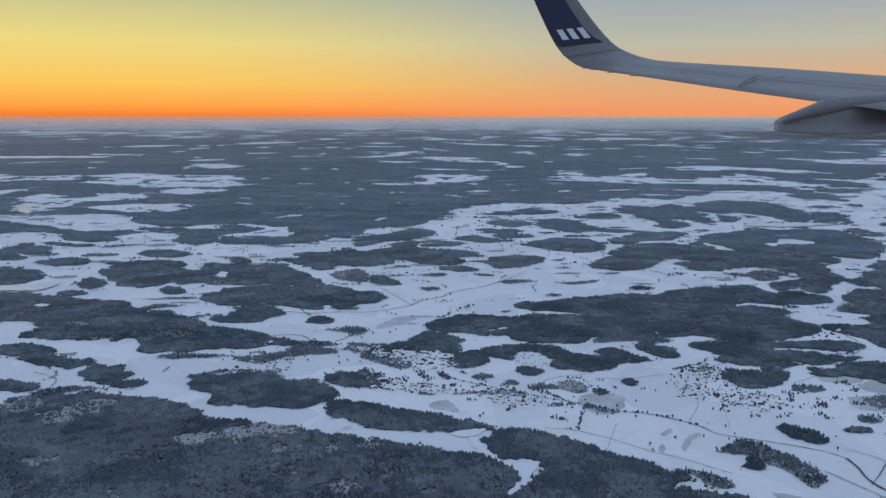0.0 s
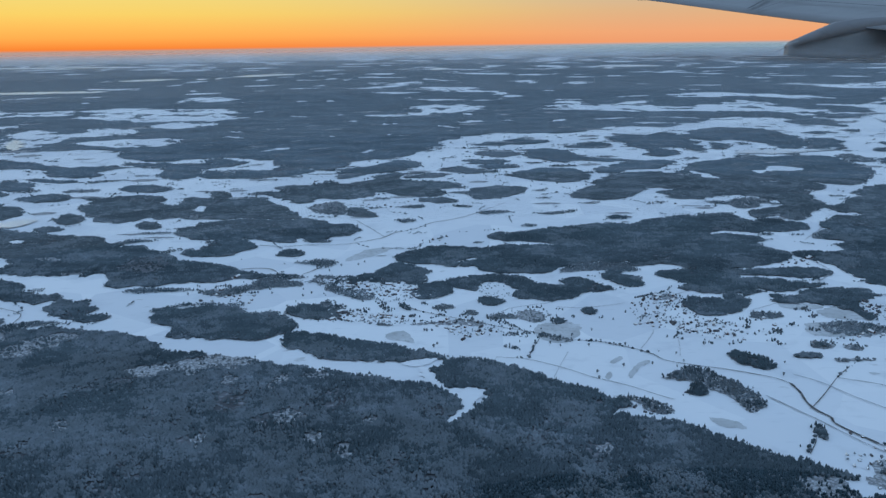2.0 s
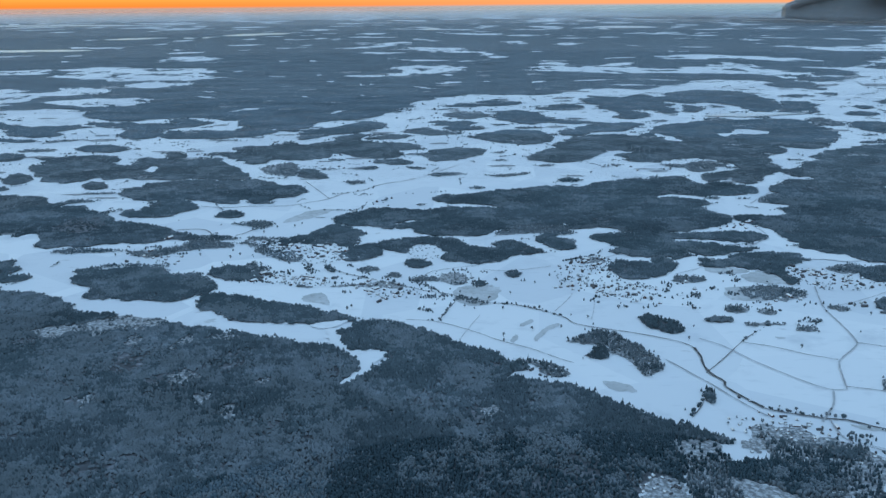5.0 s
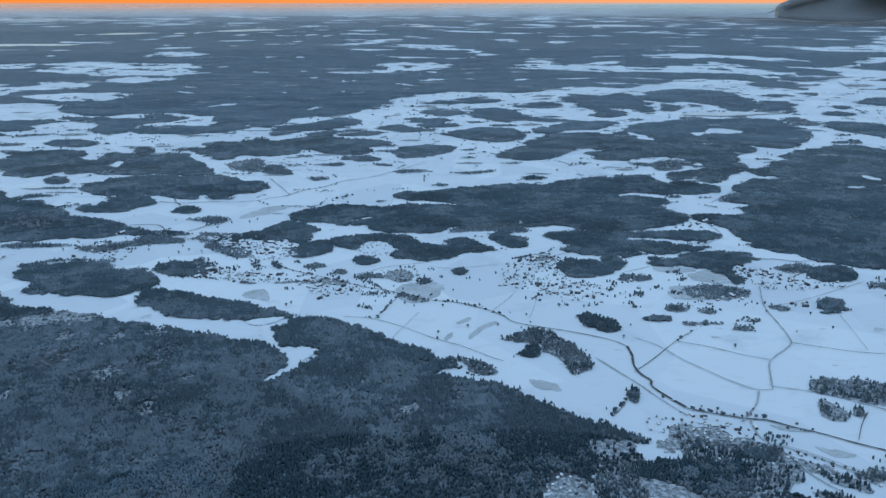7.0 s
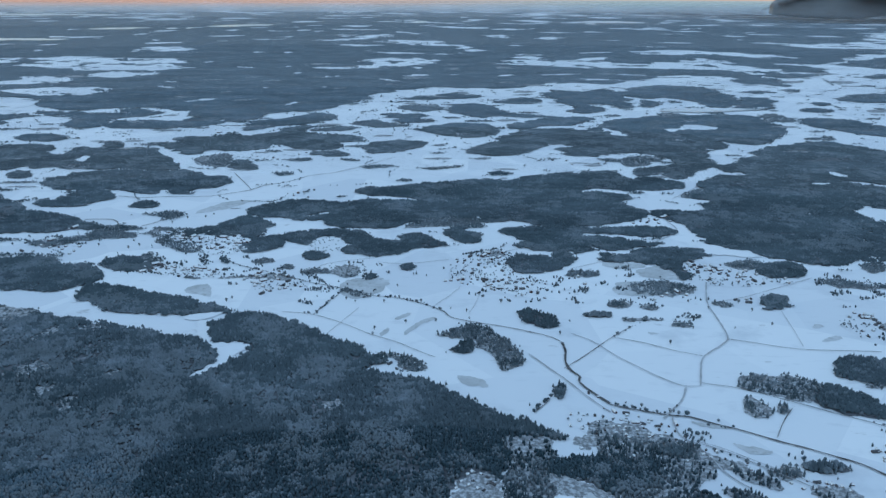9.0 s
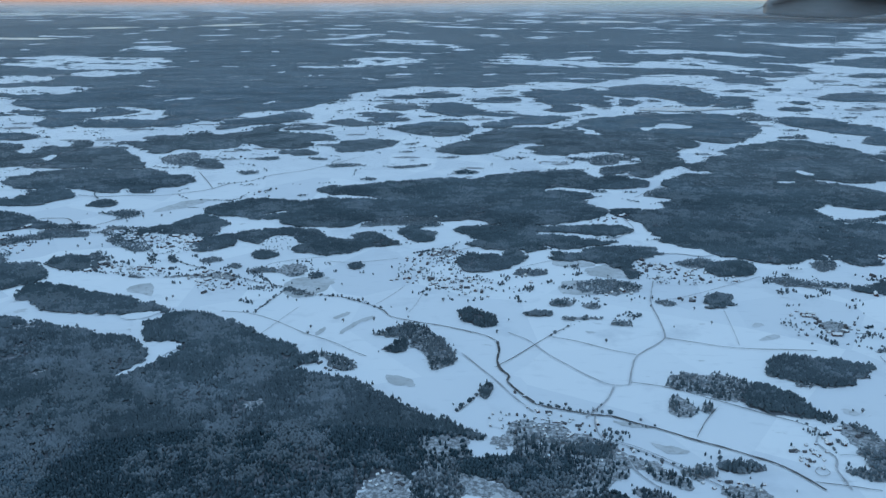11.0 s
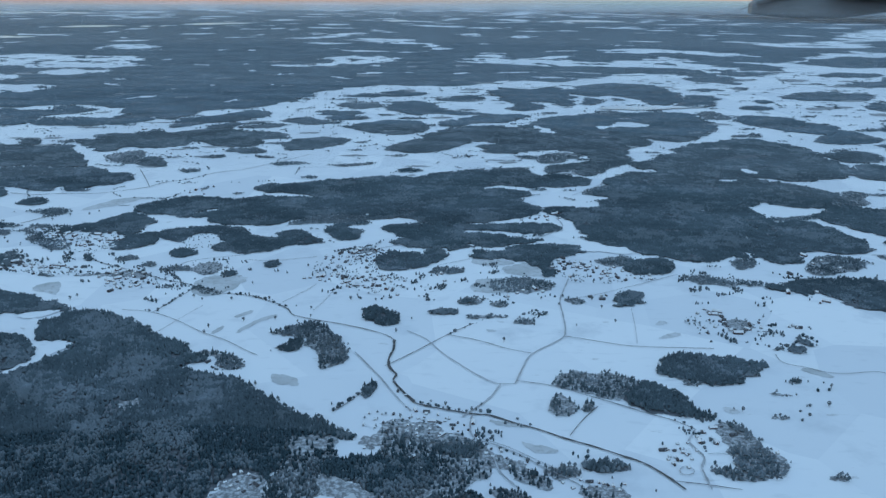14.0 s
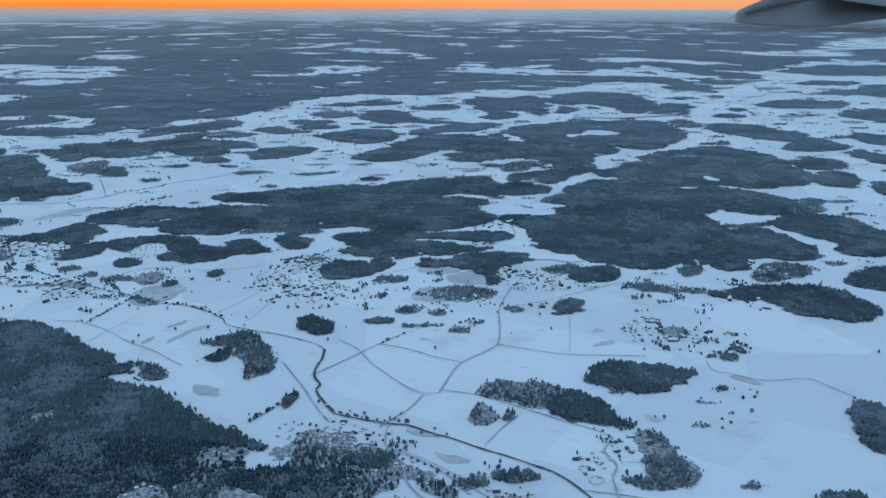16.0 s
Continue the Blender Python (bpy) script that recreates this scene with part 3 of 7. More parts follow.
clearing((-80.7, 550.7), (-79.8, 553.2), (-77.5, 552.3), (-74.6, 547.2), (-75.7, 545.2), (-78.3, 546.1))
clearing((-46.5, 457.2), (-45.1, 465.8), (-41.9, 473.5), (-38.0, 475.8), (-39.8, 466.8), (-43.5, 457.5))
clearing((111, 1354), (125, 1416), (140, 1407), (146, 1314), (132, 1269), (116, 1272))
clearing((181, 1277), (197, 1326), (215, 1340), (225, 1298), (207, 1255), (187, 1237))
clearing((228, 2368), (259, 2431), (297, 2393), (321, 2251), (289, 2209), (247, 2241))
clearing((0, 1845), (29, 1855), (77, 1803), (122, 1705), (91, 1705), (37, 1756))
clearing((119, 1672), (140, 1709), (172, 1715), (201, 1676), (177, 1644), (141, 1635))
clearing((77, 2178), (97, 2323), (132, 2513), (170, 2655), (140, 2460), (99, 2242))
clearing((304, 2665), (330, 2782), (363, 2864), (385, 2847), (355, 2728), (317, 2634))
clearing((370, 2255), (384, 2296), (393, 2280), (392, 2199), (379, 2168), (367, 2181))
clearing((751, 2223), (808, 2360), (868, 2474), (892, 2483), (826, 2334), (760, 2207))
clearing((374, 1719), (397, 1767), (426, 1800), (448, 1794), (422, 1746), (388, 1706))
clearing((451, 1758), (477, 1807), (504, 1827), (519, 1798), (492, 1753), (460, 1727))
clearing((295, 1560), (308, 1575), (323, 1567), (334, 1534), (321, 1523), (303, 1530))
clearing((513, 1693), (540, 1747), (574, 1794), (597, 1802), (566, 1745), (527, 1690))
clearing((534, 1544), (542, 1557), (535, 1520), (514, 1441), (508, 1436), (514, 1473))
clearing((519, 1441), (536, 1459), (546, 1435), (541, 1374), (526, 1364), (513, 1386))
clearing((553, 1492), (579, 1498), (613, 1482), (639, 1447), (613, 1444), (573, 1461))
clearing((556, 2054), (604, 2182), (675, 2348), (739, 2472), (672, 2302), (589, 2111))
clearing((-61.1, 705.0), (-55.0, 713.3), (-43.4, 716.7), (-30.8, 711.9), (-38.1, 704.2), (-51.5, 699.7))
clearing((-145.9, 720.8), (-141.9, 723.8), (-133.2, 719.9), (-123.1, 709.2), (-127.9, 707.2), (-137.8, 711.2))
clearing((-81.1, 659.9), (-79.7, 665.9), (-76.4, 668.5), (-72.2, 665.4), (-74.0, 659.9), (-77.8, 656.4))
clearing((-188.2, 765.8), (-188.1, 775.4), (-185.3, 781.7), (-180.5, 780.4), (-181.1, 771.0), (-184.3, 763.1))
clearing((-179, 917), (-176, 929), (-170, 934), (-161, 928), (-164, 917), (-171, 911))
clearing((-226, 1259), (-226, 1289), (-219, 1314), (-209, 1319), (-211, 1288), (-218, 1258))
clearing((-252, 1561), (-251, 1594), (-242, 1609), (-228, 1591), (-231, 1560), (-241, 1541))
clearing((-206, 1507), (-209, 1557), (-206, 1583), (-196, 1563), (-195, 1516), (-198, 1484))
clearing((-180, 1796), (-172, 1833), (-154, 1852), (-132, 1838), (-142, 1802), (-163, 1778))
clearing((-385, 1554), (-387, 1586), (-380, 1601), (-364, 1584), (-364, 1553), (-372, 1535))
clearing((-369, 1090), (-364, 1112), (-347, 1126), (-323, 1121), (-331, 1099), (-350, 1082))
clearing((-637, 1300), (-607, 1298), (-546, 1272), (-479, 1230), (-512, 1235), (-581, 1263))
clearing((-587, 1015), (-580, 1038), (-558, 1060), (-525, 1069), (-536, 1045), (-562, 1018))
clearing((-965, 2490), (-916, 2508), (-806, 2465), (-680, 2369), (-737, 2361), (-859, 2404))
clearing((25.7, 895.2), (35, 911), (50, 923), (67, 926), (56, 910), (37.3, 894.6))
clearing((194, 930), (205, 945), (223, 954), (239, 953), (226, 939), (205, 927))
clearing((47.2, 653.2), (49.6, 657.9), (53.3, 658.5), (56.7, 653.5), (54.0, 649.4), (49.7, 648.3))
clearing((86.1, 644.3), (90.4, 653.4), (96.4, 658.2), (101.6, 654.8), (96.8, 646.1), (89.7, 640.0))
clearing((-8.9, 618.0), (-4.0, 617.2), (4.5, 609.4), (13.0, 596.6), (7.6, 598.3), (-2.1, 607.0))
clearing((148.2, 622.3), (160.9, 625.8), (180.2, 621.8), (198.0, 610.1), (184.1, 607.8), (161.6, 611.8))
clearing((122.9, 655.4), (131.6, 662.5), (145.3, 667.4), (158.6, 666.7), (148.6, 659.7), (132.5, 653.6))
clearing((182.7, 667.4), (190.8, 669.8), (202.0, 664.8), (211.6, 652.8), (203.0, 651.5), (189.7, 656.7))
clearing((359.3, 782.8), (376.8, 786.7), (399.5, 777.7), (416.7, 757.0), (398.4, 755.1), (371.9, 764.4))
clearing((340, 949), (365, 963), (395, 947), (417, 903), (392, 895), (357, 910))
clearing((289, 990), (302, 1004), (319, 994), (330, 959), (316, 949), (297, 958))
clearing((301.2, 843.9), (311, 847), (321.3, 826.8), (326.7, 790.3), (317.2, 791.0), (305.0, 811.2))
clearing((243.0, 786.7), (251.5, 798.8), (260.8, 792.6), (265.9, 766.4), (257.3, 757.5), (246.4, 762.8))
clearing((563, 1486), (587, 1541), (619, 1600), (643, 1632), (614, 1569), (577, 1500))
clearing((662, 1422), (682, 1434), (703, 1421), (713, 1381), (693, 1373), (668, 1387))
clearing((841, 2476), (884, 2578), (927, 2650), (945, 2637), (898, 2533), (849, 2450))
clearing((462.1, 728.3), (472.2, 733.0), (482.5, 727.3), (487.5, 711.1), (477.4, 708.1), (465.1, 713.9))
clearing((380.9, 757.4), (393.5, 765.7), (407.4, 759.9), (415.5, 739.1), (402.6, 733.2), (386.2, 738.6))
scrub_glade((-52.6, 140.5), (-51.4, 143.3), (-49.0, 144.4), (-46.1, 142.2), (-47.5, 138.0), (-50.4, 138.7))
scrub_glade((-39.0, 146.5), (-33.7, 148.1), (-29.5, 146.7), (-30.4, 143.0), (-35.1, 144.3), (-37.5, 142.9))
scrub_glade((-34.1, 135.2), (-32.9, 139.5), (-30.2, 136.5), (-31.2, 134.0))
scrub_glade((-24.2, 132.4), (-23.9, 136.6), (-22.2, 139.2), (-20.8, 137.1), (-22.6, 131.8))
scrub_glade((-19.4, 137.9), (-15.9, 139.8), (-11.5, 138.6), (-14.4, 136.2))
scrub_glade((-31.6, 124.9), (-29.1, 126.5), (-26.6, 124.0), (-28.9, 121.5))
scrub_glade((-94.8, 162.1), (-92.1, 163.9), (-85.7, 158.8), (-89.1, 153.9), (-92.9, 152.2), (-95.6, 157.0))
scrub_glade((-86.5, 214.3), (-84.5, 226.8), (-74.8, 220.6), (-73.0, 209.9), (-79.6, 208.7))
scrub_glade((-83.7, 157.2), (-75.1, 162.4), (-70.5, 157.4), (-75.9, 151.0))
scrub_glade((-86.0, 152.4), (-80.5, 155.6), (-74.8, 151.0), (-79.5, 146.5))
scrub_glade((-47.2, 144.1), (-41.4, 147.1), (-37.7, 141.6), (-41.0, 137.6))
scrub_glade((-77.0, 131.7), (-70.4, 132.7), (-69.8, 129.4), (-73.1, 128.0))
scrub_glade((-56.9, 118.5), (-55.6, 119.9), (-52.8, 117.6), (-54.7, 115.7))
scrub_glade((-22.4, 122.0), (-17.1, 124.1), (-14.7, 120.1), (-19.0, 118.1))
scrub_glade((-5.4, 120.2), (-2.6, 121.2), (-3.0, 118.7))
scrub_glade((-8.6, 110.5), (-6.6, 112.3), (-4.5, 108.8), (-6.4, 107.1))
scrub_glade((-4.0, 120.4), (-3.0, 121.7), (-2.0, 120.1))
scrub_glade((29.7, 110.0), (34.0, 112.7), (35.6, 110.1), (32.2, 107.6))
scrub_glade((64.4, 92.8), (67.4, 91.6), (70.4, 89.7), (72.0, 88.2), (67.9, 87.9), (65.0, 89.2))
scrub_glade((58.7, 100.9), (59.9, 102.4), (64.2, 102.4), (66.0, 100.7), (63.4, 98.2), (61.3, 97.4), (59.7, 98.2))
scrub_glade((68.9, 101.9), (71.9, 102.6), (72.5, 101.3), (70.8, 98.9), (69.4, 99.6))
scrub_glade((-54.3, 140.7), (-51.8, 142.6), (-50.2, 144.2), (-46.1, 142.4), (-47.3, 138.7), (-50.4, 137.2))
scrub_glade((-44.7, 144.7), (-40.0, 148.9), (-34.3, 147.3), (-29.3, 144.2), (-34.1, 141.6), (-41.0, 142.3))
scrub_glade((-32.4, 127.7), (-30.6, 131.2), (-26.7, 128.8), (-26.2, 124.3), (-30.4, 124.8))
scrub_glade((-24.4, 120.0), (-22.1, 122.0), (-20.0, 119.9), (-21.8, 117.9))
scrub_glade((-34.1, 113.3), (-31.1, 115.2), (-28.4, 112.7), (-30.7, 110.5))
scrub_glade((-14.7, 113.9), (-12.6, 116.8), (-10.3, 114.8), (-11.7, 111.1))
# Frozen lakes and inlets.
lake((-292.7, 524.3), (-300.1, 548.8), (-282.4, 524.6), (-265.8, 490.3), (-262.7, 476.0), (-275.5, 493.0))
lake((-171.1, 274.3), (-161.9, 272.6), (-152.3, 277.5), (-143.0, 279.7), (-146.4, 266.4), (-159.8, 268.9))
lake((164.5, 441.1), (182.5, 453.5), (207.0, 449.1), (229.2, 459.5), (226.9, 452.0), (201.5, 439.5), (179.2, 436.7))
lake((-737, 1159), (-703, 1190), (-616, 1203), (-508, 1185), (-556, 1155), (-654, 1139))
lake((-667, 1583), (-661, 1637), (-625, 1675), (-569, 1668), (-583, 1613), (-623, 1569))
lake((-489, 1760), (-476, 1842), (-429, 1907), (-362, 1907), (-386, 1820), (-439, 1746))
lake((-530, 1637), (-534, 1666), (-526, 1670), (-506, 1638), (-504, 1613), (-513, 1607))
lake((-496, 1655), (-502, 1688), (-499, 1699), (-484, 1672), (-480, 1642), (-483, 1628))
lake((-1758, 2910), (-1687, 3024), (-1462, 3057), (-1169, 2963), (-1279, 2863), (-1526, 2820))
lake((-1893, 3611), (-1918, 3751), (-1877, 3835), (-1769, 3794), (-1758, 3657), (-1803, 3557))
lake((-65, 2142), (-57, 2243), (-39, 2277), (-19, 2200), (-30, 2110), (-49, 2068))
lake((391, 2286), (451, 2367), (527, 2347), (575, 2211), (512, 2151), (428, 2163))
lake((388, 2093), (401, 2129), (410, 2115), (408, 2045), (396, 2018), (385, 2029))
# Fields with stubble or bare soil.
dull_field((28.8, 162.2), (30.4, 166.8), (37.9, 165.9), (37.2, 160.6), (35.2, 156.6), (30.2, 158.8))
dull_field((87.1, 165.3), (95.7, 165.5), (94.1, 158.6), (86.2, 157.8))
dull_field((93.7, 172.9), (98.5, 177.0), (101.4, 173.1), (101.2, 167.5), (94.1, 169.1))
dull_field((-21.9, 219.8), (-14.5, 225.0), (-8.7, 235.3), (-15.4, 234.4), (-20.2, 227.5))
dull_field((52.6, 120.6), (54.4, 119.8), (56.2, 117.5), (54.8, 116.9), (53.0, 118.2))
dull_field((90.6, 100.7), (92.9, 99.9), (95.3, 98.9), (94.8, 98.1), (92.9, 98.4), (91.4, 99.9))
dull_field((40.7, 144.6), (43.0, 147.2), (43.5, 146.1), (41.2, 143.5))
dull_field((42.8, 137.7), (45.7, 143.3), (48.3, 145.1), (48.2, 143.7), (46.0, 141.7), (43.3, 136.6))
dull_field((38.3, 137.0), (39.5, 139.7), (40.0, 138.6), (38.9, 135.8))
dull_field((-4.7, 160.1), (-1.1, 162.5), (0.8, 158.5), (1.9, 154.7), (-0.4, 155.9), (-4.0, 157.1))
dull_field((28.7, 165.8), (36.6, 166.6), (33.8, 155.8), (30.6, 154.8), (27.6, 158.9))
dull_field((54.0, 118.8), (54.2, 119.8), (57.5, 117.3), (56.5, 116.4))
dull_field((90.6, 100.9), (93.6, 99.2), (95.1, 98.4), (92.1, 98.1))
dull_field((138.2, 123.1), (140.2, 123.8), (142.7, 120.7), (140.9, 120.7))
dull_field((86.6, 106.8), (90.6, 105.2), (92.2, 104.5), (87.5, 105.2))
dull_field((86.9, 179.7), (91.5, 179.8), (96.4, 176.6), (93.6, 174.9), (87.2, 175.6))
dull_field((93.4, 173.8), (101.4, 175.8), (100.9, 168.9), (94.2, 170.0))
dull_field((86.2, 162.7), (91.1, 164.5), (93.5, 159.4), (87.0, 158.3))
dull_field((64.5, 93.3), (68.9, 90.9), (71.7, 87.9), (69.0, 87.2), (64.6, 91.2))
dull_field((119.4, 141.9), (120.8, 143.3), (121.9, 142.2), (119.7, 141.2))
dull_field((118.4, 135.6), (122.0, 138.1), (122.6, 136.6), (119.0, 135.1))
dull_field((87.8, 138.9), (89.8, 138.2), (88.2, 137.6))
dull_field((121.2, 109.8), (122.3, 110.5), (123.4, 109.2), (122.0, 108.7))
dull_field((53.7, 119.9), (54.6, 120.3), (57.1, 118.4), (56.7, 116.9), (54.8, 118.0))
dull_field((91.9, 99.1), (93.1, 100.1), (95.2, 98.7), (94.1, 98.3))
dull_field((121.2, 110.5), (122.1, 110.7), (123.3, 109.7), (122.3, 109.2))
# Streams and lanes, by width.
stream(0.22, (-3.4, 180.5), (2.0, 175.2), (8.1, 171.4), (13.9, 168.1), (21.0, 163.6), (26.3, 161.3), (28.9, 159.6), (33.4, 156.4), (40.0, 155.0), (45.9, 151.6), (49.9, 147.8), (51.6, 144.7), (56.9, 142.1), (61.1, 140.6), (66.2, 138.1), (69.6, 135.9), (71.3, 133.7))
stream(0.42, (71.3, 133.7), (71.4, 129.9), (70.9, 126.6), (71.2, 123.0), (72.4, 120.5), (72.1, 118.5), (73.2, 115.8), (75.7, 111.4))
stream(0.34, (75.7, 111.2), (79.1, 109.7), (84.2, 108.1), (86.6, 107.8), (89.8, 105.8), (93.0, 104.1), (96.7, 101.6), (100.4, 99.5), (103.9, 97.2), (105.9, 95.8), (107.6, 93.8), (108.8, 91.8), (109.8, 90.0))
stream(0.15, (70.3, 123.3), (74.5, 128.2), (80.7, 136.1), (85.6, 141.4))
stream(0.13, (80.7, 136.1), (85.1, 134.2), (87.7, 132.6), (91.1, 130.3), (94.8, 128.6))
lane(0.27, (106.8, 165.7), (104.7, 158.8), (103.4, 153.9), (102.9, 150.0), (102.7, 145.1), (102.3, 139.7), (101.5, 135.8), (99.3, 132.9), (95.6, 129.1), (94.0, 126.4), (92.6, 122.1), (91.2, 117.5))
lane(0.22, (73.4, 137.7), (76.9, 134.1), (79.9, 128.3), (83.5, 123.0), (86.3, 119.4), (88.5, 117.5), (91.2, 117.5))
lane(0.30, (88.8, 117.1), (87.2, 113.4), (85.2, 110.4), (82.7, 107.2))
stream(0.14, (91.5, 118.5), (97.5, 116.7), (101.6, 114.0), (105.6, 111.4), (109.9, 108.4), (113.0, 106.5), (115.3, 104.2))
stream(0.12, (101.5, 135.8), (106.2, 134.0), (111.4, 132.0), (116.0, 131.4), (120.9, 131.2), (126.6, 130.9))
stream(0.12, (136.4, 128.8), (136.4, 125.5), (139.3, 123.9), (142.3, 122.0), (145.9, 121.8), (150.7, 122.4), (152.9, 119.5), (155.0, 116.1))
lane(0.24, (84.2, 107.9), (83.8, 105.8), (83.8, 102.8), (84.6, 101.1), (86.4, 97.2), (87.0, 94.1), (88.2, 91.6), (89.4, 90.0))
lane(0.18, (84.7, 100.9), (86.9, 99.9), (89.9, 97.6), (92.8, 94.7), (95.5, 92.2), (97.6, 90.0))
lane(0.12, (85.3, 101.2), (88.4, 99.5), (92.1, 96.3), (96.3, 92.6), (98.9, 90.0))
lane(0.24, (64.9, 128.7), (67.8, 123.4), (70.4, 118.5), (72.9, 113.1), (75.3, 108.8))
stream(0.12, (63.9, 108.4), (66.4, 112.2), (68.2, 115.8), (69.6, 117.6))
stream(0.11, (18.4, 146.8), (24.1, 145.8), (30.2, 142.0), (36.1, 136.9), (41.5, 133.3), (46.7, 128.7), (48.7, 127.2))
stream(0.16, (24.7, 145.8), (26.5, 152.1), (28.1, 156.9))
lane(0.12, (48.2, 151.1), (51.6, 157.5), (53.3, 161.6))
lane(0.10, (54.9, 146.8), (56.1, 151.3), (57.2, 157.0))
lane(0.10, (28.8, 136.7), (31.0, 143.4), (33.1, 149.2))
stream(0.12, (97.4, 102.3), (100.2, 107.0), (102.8, 110.5))
lane(0.28, (115.3, 104.2), (113.5, 101.3), (113.6, 99.9), (114.3, 97.2), (113.2, 94.6), (113.1, 92.2), (113.0, 90.0))
lane(0.14, (110.1, 94.0), (110.8, 94.9), (111.6, 94.9), (112.0, 94.0), (111.3, 93.2), (110.4, 93.2), (110.1, 94.0))
stream(0.12, (108.8, 91.8), (112.8, 91.0), (116.7, 90.0))
lane(0.10, (116.5, 149.1), (115.3, 140.8), (113.9, 132.9))
lane(0.10, (115.0, 97.9), (116.6, 98.1), (118.3, 97.6))
stream(0.28, (-51.9, 239.5), (-43.2, 237.6), (-36.0, 239.3), (-25.6, 239.6), (-18.1, 244.3), (-13.0, 249.0), (-10.0, 255.5), (-3.6, 260.7), (1.5, 269.7), (11.1, 277.4), (19.9, 289.7), (29.2, 305.2))
stream(0.22, (-13.0, 249.0), (-19.1, 262.0), (-25.3, 274.4))
stream(0.28, (-31.9, 206.4), (-29.6, 209.9), (-27.4, 217.0), (-31.9, 220.5))
stream(0.30, (-50.1, 212.2), (-44.1, 212.9), (-41.1, 211.3), (-37.9, 206.3))
lane(0.30, (103.1, 195.6), (109.1, 202.2), (111.6, 207.6), (110.9, 214.9))
lane(0.25, (119.3, 240.9), (133.7, 259.9), (142.8, 274.1))
lane(0.17, (78.4, 174.0), (85.8, 178.9), (91.1, 184.5))
stream(0.16, (-90.9, 166.4), (-92.3, 174.4), (-100.2, 179.2))
lane(0.21, (20.0, 170.6), (22.8, 176.4), (33.0, 180.6))
lane(0.15, (105.1, 153.9), (112.3, 157.1), (125.5, 165.5), (131.1, 169.1))
lane(0.13, (34.2, 177.7), (40.7, 176.6), (50.7, 180.0))
lane(0.21, (57.8, 180.7), (62.4, 184.9), (72.4, 191.8))
wood_openings()
